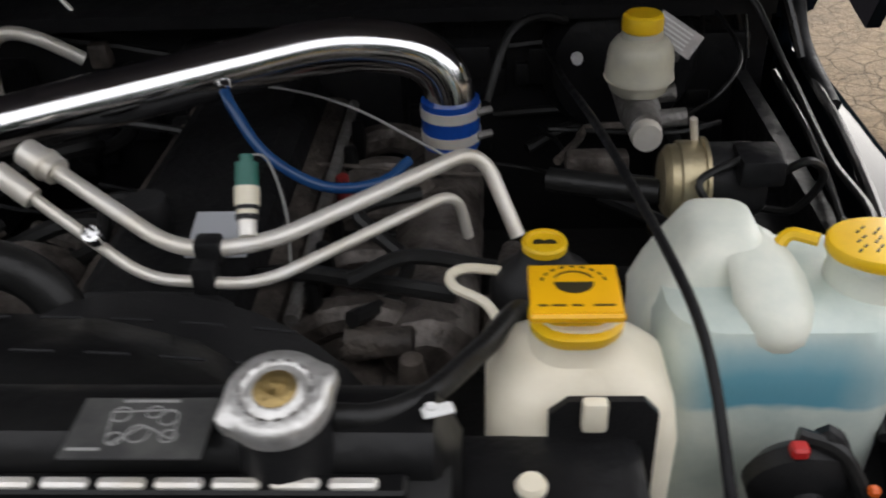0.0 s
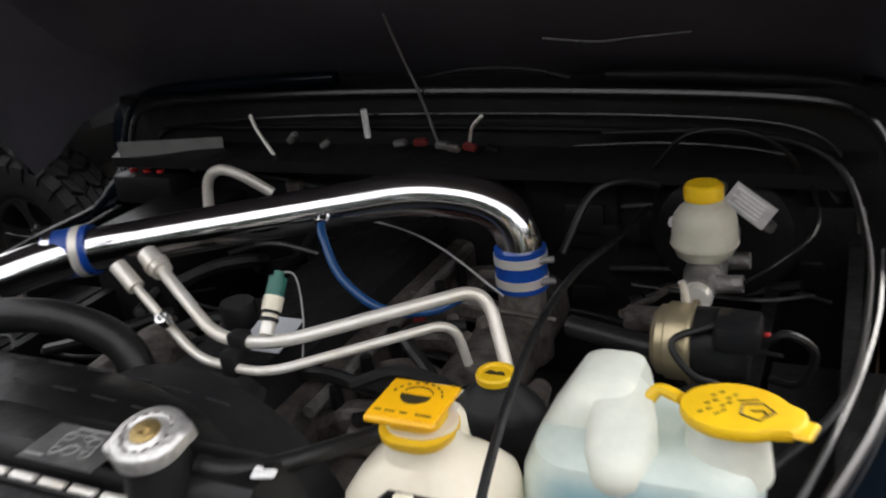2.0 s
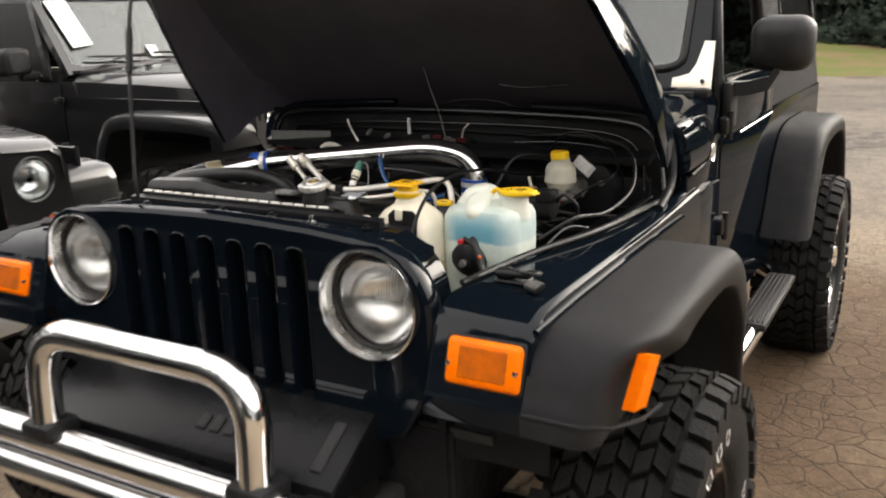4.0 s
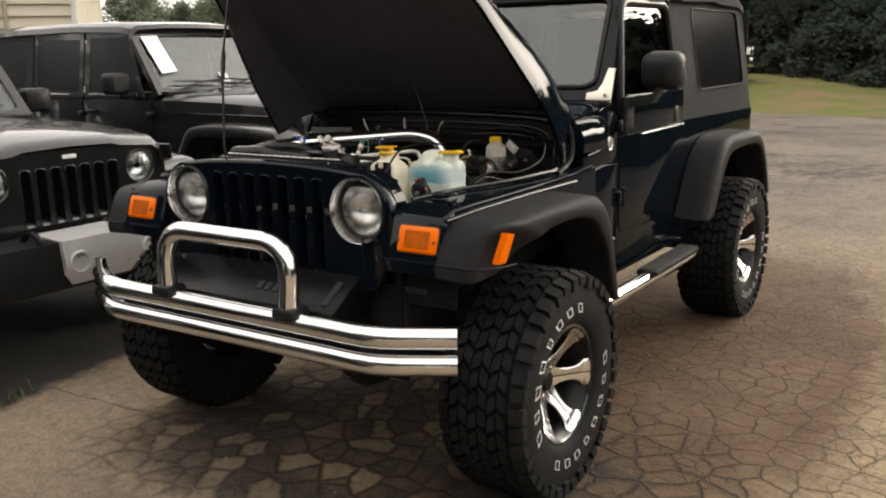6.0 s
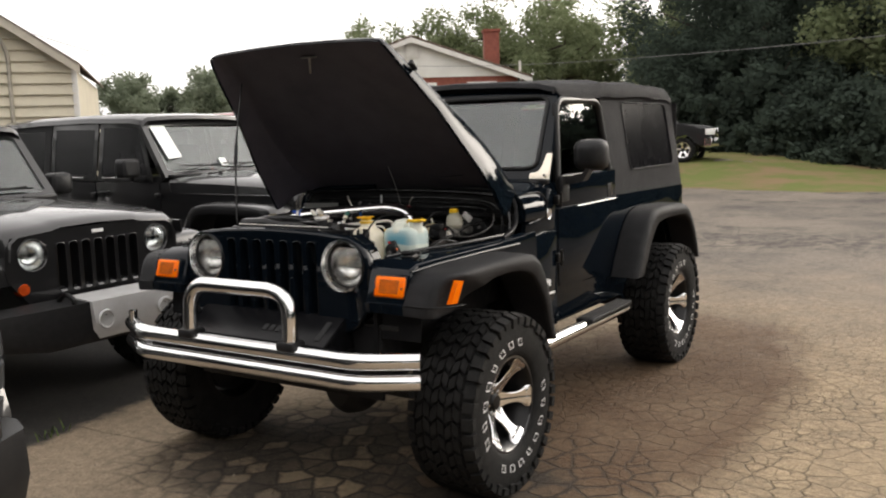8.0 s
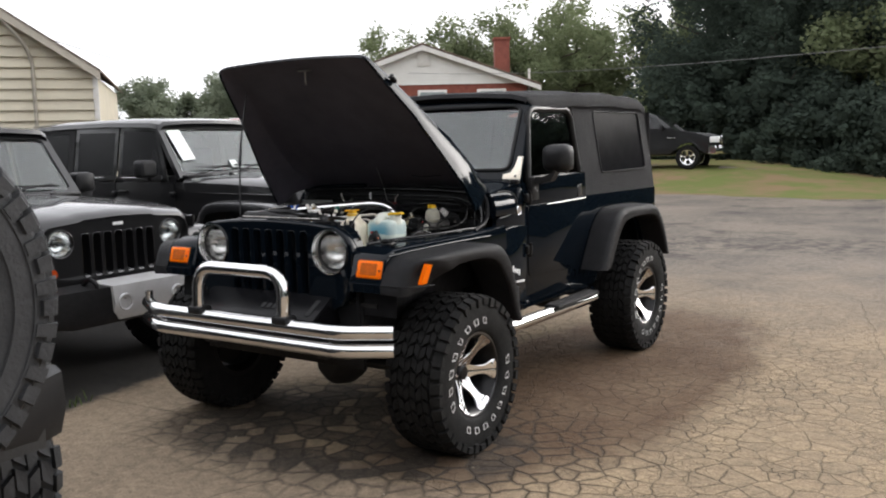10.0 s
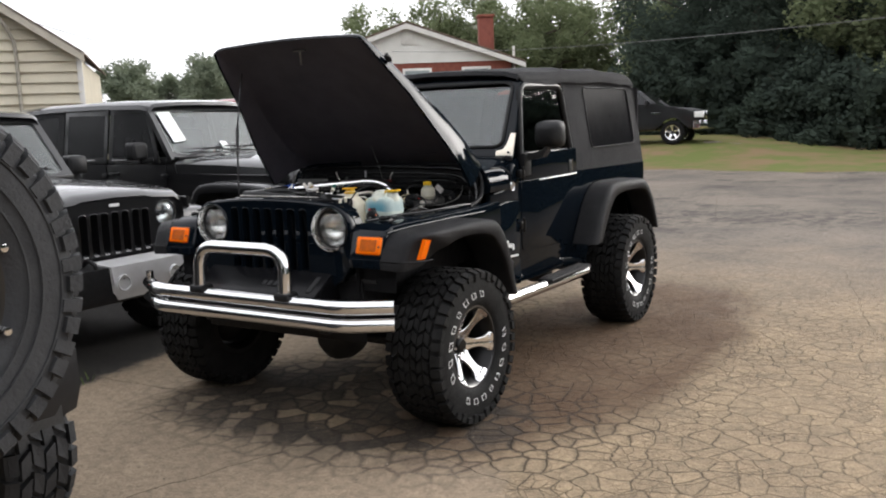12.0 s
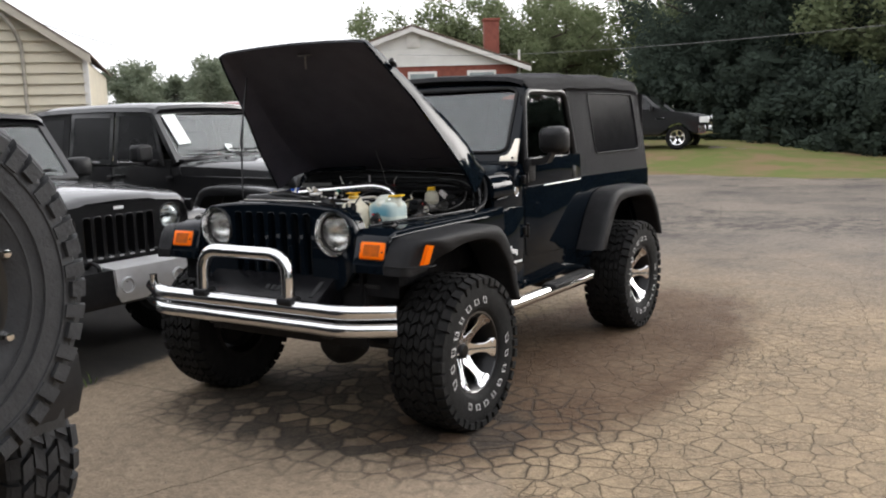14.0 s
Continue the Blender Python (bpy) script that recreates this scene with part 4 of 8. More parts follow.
for s in (1, -1):
    bm = door()
    d = part("door", bm if s > 0 else mirror_x(bm), PAINT, jeep, "dark blue full door with framed window")
    bm = prism([(1.555, 1.236), (2.425, 1.236), (2.415, 1.4), (2.405, 1.415), (1.615, 1.425), (1.595, 1.41)], "x", s * 0.75, s * 0.772, 0.006)
    for v in bm.verts:
        v.co.x = s * lean(abs(v.co.x), v.co.z)
    part("door_sill", bm, PAINT, d)
    # window frame and glass above the belt
    bm = bmesh.new()
    add_tube(bm, bend([(s * lean(0.748, 1.24), 1.575, 1.24), (s * lean(0.748, 1.85), 1.70, 1.855), (s * lean(0.748, 1.85), 2.33, 1.86), (s * lean(0.748, 1.24), 2.42, 1.24)], 0.09, 6), 0.022, 10)
    part("window_frame", bm, SATIN_BLACK, d)
    bm = bmesh.new()
    vs = [bm.verts.new((s * lean(0.745, z), y, z)) for y, z in ((1.58, 1.25), (2.41, 1.25), (2.33, 1.845), (1.71, 1.845))]
    bm.faces.new(vs)
    out = bmesh.ops.extrude_face_region(bm, geom=list(bm.faces))
    bmesh.ops.translate(bm, verts=[g for g in out["geom"] if isinstance(g, bmesh.types.BMVert)], vec=(-s * 0.005, 0, 0))
    part("door_glass", bm, TINTED, d, "dark tinted door window")
    h = part("door_handle", box((s * 0.762, 2.3, 1.295), (0.014, 0.1, 0.125), 0.006), SATIN_BLACK, d, "black paddle handle")
    part("handle_edge", box((s * 0.77, 2.345, 1.295), (0.006, 0.006, 0.09), 0.002, 1), CHROME, h)
    part("grip", box((s * 0.771, 2.3, 1.29), (0.008, 0.05, 0.085), 0.003), BLACK_PLASTIC, h)
    for z in (0.96, 1.29):
        hg = part("hinge", box((s * 0.785, 1.5, z), (0.03, 0.07, 0.055), 0.008), SATIN_BLACK, d)
        part("pin", tube([(s * 0.8, 1.5, z - 0.045), (s * 0.8, 1.5, z + 0.045)], 0.01, 8), SATIN_BLACK, hg)
    part("belt_strip", box((s * 0.775, 2.1, 1.228), (0.006, 0.62, 0.008), 0.002, 1), CHROME, d)
    # mirror
    mi = part("mirror", loft([[(s * (0.918 + w * sx), y, 1.535 + h * sz) for sx, sz in round_rect(2.0, 2.0, 0.55, 4)] for y, w, h in ((1.585, 0.045, 0.04), (1.6, 0.075, 0.068), (1.63, 0.093, 0.084), (1.68, 0.097, 0.088), (1.7, 0.092, 0.083))]), BLACK_PLASTIC, d, "black plastic door mirror")
    part("mirror_base", box((s * 0.775, 1.6, 1.345), (0.03, 0.1, 0.15), 0.01), BLACK_PLASTIC, mi)
    part("mirror_arm", loft([[(s * x, y + dy, z + dz) for dy, dz in ((-0.035, -0.025), (0.035, -0.025), (0.035, 0.02), (-0.035, 0.02))] for x, y, z in ((0.77, 1.62, 1.395), (0.83, 1.63, 1.4), (0.89, 1.64, 1.415), (0.92, 1.65, 1.47))]), BLACK_PLASTIC, mi)
    part("mirror_glass", box((s * 0.918, 1.702, 1.535), (0.165, 0.004, 0.145), 0.0015, 1), CHROME, mi)

# windscreen
bm = bmesh.new()
def ws_pt(x, f):
    return Vector((x, 1.5 + 0.235 * f, 1.405 + 0.52 * f))
outer = [(-0.725, 0), (0.725, 0), (0.685, 0.93), (0.64, 1.0), (-0.64, 1.0), (-0.685, 0.93)]
inner = round_rect(1.27, 0.8, 0.08, 5, 0, 0.51)
es = []
for loop in (outer, inner):
    vs = [bm.verts.new(ws_pt(*p)) for p in loop]
    es += [bm.edges.new((vs[k], vs[(k + 1) % len(vs)])) for k in range(len(vs))]
bmesh.ops.triangle_fill(bm, edges=es, use_beauty=True)
out = bmesh.ops.extrude_face_region(bm, geom=list(bm.faces))
bmesh.ops.translate(bm, verts=[g for g in out["geom"] if isinstance(g, bmesh.types.BMVert)], vec=(0, 0.035, -0.012))
wf = part("windscreen_frame", bm, PAINT, jeep)
seal = [ws_pt(*p) + Vector((0, -0.004, 0.002)) for p in inner]
part("seal", tube(seal + [seal[0]], 0.012, 8), HOSE, wf)
bm = bmesh.new()
gl = [bm.verts.new(ws_pt(*p) + Vector((0, 0.012, -0.004))) for p in inner]
bm.faces.new(gl)
out = bmesh.ops.extrude_face_region(bm, geom=list(bm.faces))
bmesh.ops.translate(bm, verts=[g for g in out["geom"] if isinstance(g, bmesh.types.BMVert)], vec=(0, 0.005, -0.002))
wg = part("windscreen_glass", bm, GREEN_GLASS, wf)
wg.visible_shadow = False
for s in (1, -1):
    bm = prism([(s * x, z) for x, z in ((0.615, 1.41), (0.742, 1.405), (0.735, 1.55), (0.7, 1.552), (0.69, 1.48), (0.67, 1.448), (0.615, 1.44))], "y", 1.468, 1.482, 0.004)
    for v in bm.verts:
        v.co.y += (v.co.z - 1.41) * 0.45
    br = part("windscreen_bracket", bm, mat("warm_polished_steel", (0.85, 0.78, 0.66), 0.3, 0.7, (0.75, 0.68, 0.56), 12.0), jeep, "bright steel windscreen corner bracket")
    part("bracket_bolt", lathe([(0, -0.012), (0.008, -0.01), (0.009, 0.0)], (s * 0.715, 1.472, 1.43), "y", 8), CHROME, br)
    part("hinge_cover", box((s * 0.69, 1.455, 1.395), (0.11, 0.05, 0.03), 0.01), BLACK_PLASTIC, br)

# soft top
def roof():
    rings = []
    for y, z, w in ((1.69, 1.93, 0.66), (1.71, 1.957, 0.666), (1.8, 1.97, 0.675), (1.95, 1.974, 0.684), (2.15, 1.976, 0.69), (2.32, 1.99, 0.695), (2.4, 2.0, 0.698), (2.55, 1.992, 0.7), (2.75, 1.996, 0.7), (2.95, 2.004, 0.7), (3.1, 2.008, 0.7), (3.25, 1.998, 0.7), (3.42, 1.992, 0.698), (3.58, 1.996, 0.694), (3.72, 1.985, 0.688), (3.83, 1.955, 0.68), (3.87, 1.9, 0.67)):
        drop = 0.045 if y < 1.75 else 0.11
        rings.append([(-w - 0.012, y, z - drop), (-w - 0.008, y, z - drop * 0.6), (-w + 0.02, y, z - 0.022), (-w + 0.1, y, z - 0.002), (-w * 0.5, y, z + 0.012), (0, y, z + 0.02), (w * 0.5, y, z + 0.012), (w - 0.1, y, z - 0.002), (w - 0.02, y, z - 0.022), (w + 0.008, y, z - drop * 0.6), (w + 0.012, y, z - drop)])
    return loft(rings, closed=False)


st = part("soft_top", roof(), CANVAS, jeep, "black canvas soft top")
win = round_rect(0.93, 0.455, 0.05, 4, 3.19, 1.625)
for s in (1, -1):
    outline = [(2.43, 1.245), (3.885, 1.225), (3.85, 1.9), (2.36, 1.905), (2.375, 1.8)]
    bm = plate(outline, [win], "x", s * 0.755, s * 0.745)
    for v in bm.verts:
        v.co.x = s * lean(abs(v.co.x), v.co.z)
    part("side_curtain", bm, CANVAS, st)
    bm = prism(win, "x", s * 0.751, s * 0.747)
    for v in bm.verts:
        v.co.x = s * lean(abs(v.co.x), v.co.z)
    part("curtain_window", bm, VINYL, st, "dark tinted plastic window")
    hem = [(s * lean(0.757, z), y, z) for y, z in win]
    part("window_hem", tube(hem + [hem[0]], 0.006, 6), FLARE, st)
part("rear_curtain", box((0, 3.855, 1.5), (1.44, 0.012, 0.72), 0.0), CANVAS, st)

# raised bonnet: a pressed shell with deep sides
# each station: top, foot of the skirt, half width, share of the skirt cut away along the rear edge
STATIONS = ((0.205, 2.112, 0.2, 2.082, 0.548, 0), (0.237, 2.118, 0.222, 2.056, 0.562, 0), (0.3, 2.074, 0.272, 1.998, 0.584, 0), (0.5, 1.915, 0.462, 1.8, 0.655, 0),
            (0.78, 1.69, 0.7, 1.495, 0.748, 0), (0.9, 1.595, 0.79, 1.385, 0.77, 0), (0.96, 1.548, 0.855, 1.29, 0.777, 0), (0.99, 1.522, 0.873, 1.257, 0.778, 0),
            (1.02, 1.497, 0.912, 1.232, 0.778, 0.17), (1.055, 1.468, 0.955, 1.22, 0.777, 0.43), (1.08, 1.448, 0.99, 1.21, 0.776, 0.58), (1.11, 1.425, 1.03, 1.2, 0.774, 0.69), (1.15, 1.392, 1.08, 1.2, 0.768, 0.84), (1.18, 1.368, 1.13, 1.2, 0.76, 0.97))
SKIRT = ((0.0, 1.0), (0.2, 0.99), (0.44, 0.974), (0.68, 0.95), (0.88, 0.915), (0.98, 0.86), (1.0, 0.76))


def skirt_reach(h):
    for (a, u), (b, w) in zip(SKIRT, SKIRT[1:]):
        if h <= b:
            return u + (w - u) * (h - a) / (b - a)
    return SKIRT[-1][1]


def bonnet():
    outer, inner = [], []
    up = Vector((0, 0.58, 0.81))
    for ty, tz, ly, lz, w, cut in STATIONS:
        top, low = Vector((0, ty, tz)), Vector((0, ly, lz))
        half = []
        for h in (0.0, 0.2, 0.44, 0.68, 0.88, 0.98, 1.0):
            g = cut + (1 - cut) * h
            half.append((skirt_reach(g), g, 0.2 if h == 1.0 else 0.05 if h == 0.98 else 0.0))
        line = [(-f, h, c) for f, h, c in half] + [(-0.4, 1.0, 0.75), (0.0, 1.0, 1.0), (0.4, 1.0, 0.75)] + half[::-1]
        outer.append([low.lerp(top, h) + up * (0.02 * c) + Vector((f * w, 0, 0)) for f, h, c in line])
        inner.append([low.lerp(top, min(h, 0.96)) + up * (0.02 * c - 0.012 * (h > 0.5)) + Vector((f * (w - 0.018), 0, 0)) for f, h, c in line])
    bm = bmesh.new()
    add_loft(bm, outer, closed=False)
    # rims that join the two skins
    n = len(outer[0])
    for k in (0, n - 1):
        add_loft(bm, [[o[k], i[k]] for o, i in zip(outer, inner)], closed=False)
    for j in (0, -1):
        add_loft(bm, [[o, i] for o, i in zip(outer[j], inner[j])], closed=False)
    bmesh.ops.remove_doubles(bm, verts=bm.verts, dist=1e-5)
    return bm, loft([r[::-1] for r in inner], closed=False)


skin, liner = bonnet()
hood = part("bonnet", skin, PAINT, jeep, "raised dark blue bonnet showing its black underside")
part("bonnet_liner", liner, mat("matte_black_liner", (0.07, 0.065, 0.078), 0.5, 0.0, (0.095, 0.088, 0.104), 5.0, 0.1, 90.0, spec=0.25), hood, "matte black underside")

# front bumper: two bright tubes with a hoop
def bumper_tube(z):
    return tube(bend([(-0.9, -0.115, z), (-0.67, -0.245, z), (0.67, -0.245, z), (0.9, -0.115, z)], 0.08, 6), 0.0385, 20)


bump = part("front_bumper", bumper_tube(0.753), CHROME, jeep, "double-tube chrome bumper with a hoop")
part("lower_tube", bumper_tube(0.664), CHROME, bump)
part("hoop", tube(bend([(-0.31, -0.25, 0.77), (-0.31, -0.235, 1.02), (0.31, -0.235, 1.02), (0.31, -0.25, 0.77)], 0.15, 10), 0.036, 20), CHROME, bump)
for s in (1, -1):
    part("hoop_foot", box((s * 0.31, -0.245, 0.785), (0.1, 0.095, 0.045), 0.015), BLACK_PLASTIC, bump)
    part("bumper_bracket", box((s * 0.4, -0.12, 0.71), (0.05, 0.24, 0.1), 0.006), SATIN_BLACK, bump)
part("spreader", box((0, -0.23, 0.71), (1.2, 0.02, 0.05), 0.004), SATIN_BLACK, bump)
part("end_pin", tube([(-0.82, -0.17, 0.77), (-0.82, -0.17, 0.835)], 0.022, 12), CHROME, bump)

# frame, axles, side steps
for s in (1, -1):
    part("frame_rail", box((s * 0.42, 1.9, 0.62), (0.07, 4.0, 0.12), 0.01), DARK, jeep)
cover = part("frame_cover", prism([(0.02, 0.875), (-0.02, 0.87), (-0.175, 0.775), (-0.185, 0.735), (0.05, 0.72)], "x", -0.45, 0.435, 0.01), mat("glossy_black_plastic", (0.004, 0.004, 0.005), 0.26, 0.0, (0.007, 0.007, 0.008), 10.0, 0.08, 60.0, spec=0.14), jeep, "black plastic cover between grille and bumper")
for k in range(4):
    part("raised_mark", box((0.04 + 0.04 * k, -0.112, 0.8165), (0.028, 0.006, 0.04), 0.003, 1, Matrix.Rotation(radians(-58), 3, "X")), BLACK_PLASTIC, cover)
for x in (0.375,):
    part("cover_step", box((x, -0.1, 0.823), (0.03, 0.008, 0.12), 0.003, 1, Matrix.Rotation(radians(-58), 3, "X")), BLACK_PLASTIC, cover)
for y in (0.455, 3.08):
    ax = part("axle", tube([(-0.8, y, 0.415), (0.8, y, 0.415)], 0.04, 12), DARK, jeep)
    part("differential", lathe([(0, -0.16), (0.07, -0.15), (0.13, -0.08), (0.145, 0), (0.13, 0.08), (0.06, 0.13), (0.04, 0.2)], (0.1, y, 0.4), "y", 20), DARK, ax)
part("tie_rod", tube([(-0.66, 0.38, 0.43), (0.66, 0.38, 0.43)], 0.018, 8), DARK, jeep)
for s in (1, -1):
    sb = part("side_step", tube(bend([(s * 0.6, 0.98, 0.62), (s * 0.87, 1.02, 0.545), (s * 0.87, 2.4, 0.525), (s * 0.75, 2.56, 0.53)], 0.12, 8), 0.038, 16), CHROME, jeep, "chrome tube side step")
    pad = part("step_pad", box((s * 0.87, 1.98, 0.566), (0.11, 0.66, 0.03), 0.012), BLACK_PLASTIC, sb, "black ribbed step pad")
    for k in range(6):
        part("pad_rib", box((s * (0.83 + 0.016 * k), 1.98, 0.583), (0.006, 0.62, 0.006), 0.002, 1), FLARE, pad)

TREAD = (38, 0.017, 6, 0.05)
LETTERS = ((4, 8), (200, 8))
w_first = wheel(jeep, (0.88, 0.455, 0.424), 1, 0.43, 0.155, 0.218, 6, LETTERS, 0, tread=TREAD, split=True)
jeep_tread = [o for o in w_first.children if o.name.startswith("tread")][0].data
for x, y in ((-0.88, 0.455), (0.85, 3.08), (-0.85, 3.08)):
    wheel(jeep, (x, y, 0.424), 1 if x > 0 else -1, 0.43, 0.155, 0.218, 6, LETTERS, 0, tread=jeep_tread, split=True)


# ---- the engine bay ----
BAY = mat("bay_black", (0.008, 0.008, 0.009), 0.4, 0.0, (0.013, 0.013, 0.0135), 10.0, 0.5, 22.0, spec=0.14)
SEAL = mat("shiny_seal_rubber", (0.01, 0.01, 0.01), 0.22, 0.0, (0.016, 0.016, 0.016), 20.0)
DULL_RED = mat("dull_red_plastic", (0.14, 0.012, 0.012), 0.5)


def wire(name, pts, r, material, parent, label="", n=6, seg=8):
    return part(name, tube(curve_through(pts, n), r, seg), material, parent, label)


# walls of the bay
part("firewall", box((0, 1.09, 1.0), (1.42, 0.03, 0.72), 0.004), BAY, jeep)
part("plenum_ledge", loft([[(-0.69, y, z), (0.69, y, z), (0.69, y, z - 0.02), (-0.69, y, z - 0.02)] for y, z in ((1.0, 1.255), (1.03, 1.265), (1.09, 1.27))]), BAY, jeep)
for s in (1, -1):
    part("inner_wing", prism([(0.1, 0.8), (1.09, 0.8), (1.09, 1.13), (0.55, 1.12), (0.1, 1.11)], "x", s * 0.66, s * 0.68), BAY, jeep)
    wire("inner_lip", [(s * 0.6, 0.3, 1.135), (s * 0.662, 0.57, 1.138), (s * 0.695, 0.8, 1.14), (s * 0.7, 1.0, 1.15)], 0.005, SEAL, jeep)
    wire("wing_seal", [(s * 0.585, 0.1, 1.143), (s * 0.632, 0.34, 1.15), (s * 0.695, 0.57, 1.152), (s * 0.728, 0.8, 1.155), (s * 0.742, 1.0, 1.16), (s * 0.71, 1.08, 1.24), (s * 0.6, 1.1, 1.3)], 0.007, SEAL, jeep)
# added dark sheet that keeps lit ground from showing below the engine
part("bay_dark_sheet", box((0, 0.58, 0.83), (1.34, 1.05, 0.02)), DARK, jeep)
wire("bonnet_seal", [(-0.705, 1.04, 1.18), (-0.69, 1.055, 1.25), (-0.655, 1.06, 1.325), (-0.58, 1.06, 1.35), (-0.4, 1.06, 1.36), (-0.08, 1.06, 1.366), (0.3, 1.06, 1.362), (0.58, 1.058, 1.35), (0.67, 1.055, 1.322), (0.71, 1.04, 1.25), (0.735, 1.0, 1.17)], 0.007, SEAL, jeep)
wire("cowl_lip", [(-0.6, 1.06, 1.3), (-0.3, 1.06, 1.322), (0.1, 1.06, 1.328), (0.45, 1.06, 1.322), (0.6, 1.06, 1.3), (0.655, 1.05, 1.24), (0.67, 1.03, 1.16)], 0.0025, SEAL, jeep)
wire("cowl_lip", [(0.25, 1.06, 1.275), (0.42, 1.058, 1.282), (0.58, 1.058, 1.262), (0.64, 1.05, 1.2)], 0.0025, SEAL, jeep)
wire("bonnet_lip", [(0.22, 1.03, 1.452), (0.3, 1.03, 1.444), (0.36, 1.03, 1.448), (0.44, 1.03, 1.453)], 0.002, SEAL, jeep)
wire("bonnet_lip", [(0.0, 1.06, 1.39), (0.08, 1.06, 1.402), (0.18, 1.06, 1.4), (0.25, 1.06, 1.385)], 0.002, HOSE, jeep)
part("bay_plate", box((-0.55, 1.02, 1.272), (0.225, 0.004, 0.03), 0.001, 1, Matrix.Rotation(radians(13), 3, "Z")), mat("dull_grey_plate", (0.2, 0.2, 0.19), 0.5, 0.0, (0.15, 0.15, 0.145), 20.0), jeep, "dull grey metal plate")
part("cowl_rim", tube(curve_through([(-0.735, 0.96, 1.15), (-0.725, 1.05, 1.2), (-0.712, 1.075, 1.27), (-0.68, 1.085, 1.335), (-0.6, 1.09, 1.366), (-0.4, 1.095, 1.378), (-0.2, 1.1, 1.384)], 8), [0.009] * 4 + [0.013] * 45, 14), PAINT, jeep, "painted rolled edge of the cowl")
part("cowl_flange", tube(curve_through([(0.752, 0.9, 1.14), (0.745, 1.03, 1.18), (0.735, 1.075, 1.25), (0.712, 1.085, 1.32), (0.64, 1.09, 1.36), (0.5, 1.092, 1.374), (0.3, 1.095, 1.38)], 8), 0.012, 12), BAY, jeep, "black rolled flange of the cowl")
part("firewall_press", box((0.24, 1.068, 1.17), (0.16, 0.02, 0.15), 0.01), BAY, jeep)
part("firewall_press", box((0.63, 1.066, 1.12), (0.1, 0.02, 0.14), 0.01), BAY, jeep)
# edge strips and a stiffener on the firewall
wire("seam_strip", [(-0.62, 1.07, 1.2), (-0.6, 1.068, 1.29), (-0.4, 1.068, 1.3), (0.3, 1.068, 1.3), (0.58, 1.068, 1.28), (0.66, 1.068, 1.2), (0.68, 1.05, 1.0)], 0.005, SATIN_BLACK, jeep)
# added black sheet for the shade before the painted cowl front
part("bonnet_gap_shade", box((0, 1.165, 1.31), (1.3, 0.01, 0.12)), BAY, jeep)
part("heater_box", box((0.0, 1.04, 1.1), (0.34, 0.09, 0.2), 0.02), BAY, jeep)

# radiator, its top tank, shroud and cap
rad = part("radiator", box((-0.04, 0.165, 1.02), (0.62, 0.05, 0.45), 0.004), RADIATOR, jeep)
part("top_tank", loft([[(-0.37, y, z - 0.05), (-0.36, y, z), (-0.2, y, z + 0.008), (-0.1, y, z - 0.006), (0.0, y, z - 0.008), (0.26, y, z - 0.01), (0.275, y, z - 0.05)] for y, z in ((0.158, 1.255), (0.162, 1.268), (0.174, 1.279), (0.205, 1.281), (0.22, 1.275))]), TANK, rad, "black plastic radiator tank")
strip = part("crimp_strip", box((-0.055, 0.146, 1.252), (0.6, 0.016, 0.01), 0.002, 1), SATIN_BLACK, rad)
for k in range(17):
    part("crimp_tab", box((-0.338 + 0.0345 * k, 0.144, 1.2565), (0.029, 0.008, 0.009), 0.002, 1), ALLOY, strip)
shelf = part("core_shelf", loft([[(x, y, z) for x, z in ((-0.5, 1.2), (-0.42, 1.228), (-0.2, 1.24), (0.2, 1.24), (0.42, 1.228), (0.5, 1.2), (0.5, 1.18), (-0.5, 1.18))] for y in (0.04, 0.138)]), PAINT, jeep, "painted panel behind the grille top")
for x in (-0.3, -0.05, 0.1, 0.36):
    part("shelf_bolt", lathe([(0, 0.008), (0.006, 0.008), (0.007, 0.002), (0.012, 0.001), (0.012, 0.0)], (x, 0.1, 1.235 if abs(x) > 0.2 else 1.24), "z", 10), SATIN_BLACK, shelf)
bar_label = part("bar_label", box((-0.015, 0.085, 1.2408), (0.055, 0.02, 0.0012)), WHITE_PRINT, shelf, "small white label with dark bars")
for k in range(7):
    part("label_bar", box((-0.032 + 0.0055 * k, 0.086, 1.2416), (0.0018 if k % 2 else 0.003, 0.013, 0.0006)), INK, bar_label)
part("cross_member", prism([(0.118, 1.246), (0.138, 1.25), (0.138, 1.2), (0.118, 1.2)], "x", -0.38, 0.38, 0.002), BAY, jeep)
cap_c = (0.171, 0.17, 1.3)
part("filler_neck", lathe([(0.03, -0.05), (0.027, -0.022), (0.025, 0.0), (0.022, 0.004)], cap_c, "z", 24), BLACK_PLASTIC, rad)
bm = bmesh.new()
prof = [(0, 0.011), (0.012, 0.0112), (0.0135, 0.0095), (0.0165, 0.0085), (0.0185, 0.0105), (0.0225, 0.0105), (0.0255, 0.009), (0.0275, 0.0055), (0.0278, -0.004), (0.026, -0.006)]
u = 40
rings = []
for k in range(u):
    a = math.tau * k / u
    ear = max(0.0, math.cos(2 * (a - 0.5))) ** 10 * 0.0055
    rings.append([Vector((math.cos(a) * (1.15 * r + (ear if r > 0.027 else 0)), math.sin(a) * (1.15 * r + (ear if r > 0.027 else 0)), h)) + Vector(cap_c) for r, h in prof])
add_loft(bm, rings + [rings[0]], closed=False)
bmesh.ops.remove_doubles(bm, verts=bm.verts, dist=1e-6)
rc = part("radiator_cap", bm, mat("stamped_cap_metal", (0.7, 0.69, 0.67), 0.36, 0.75, (0.5, 0.49, 0.47), 120.0, 0.15, 190.0), jeep, "stamped silver radiator cap with brass centre")
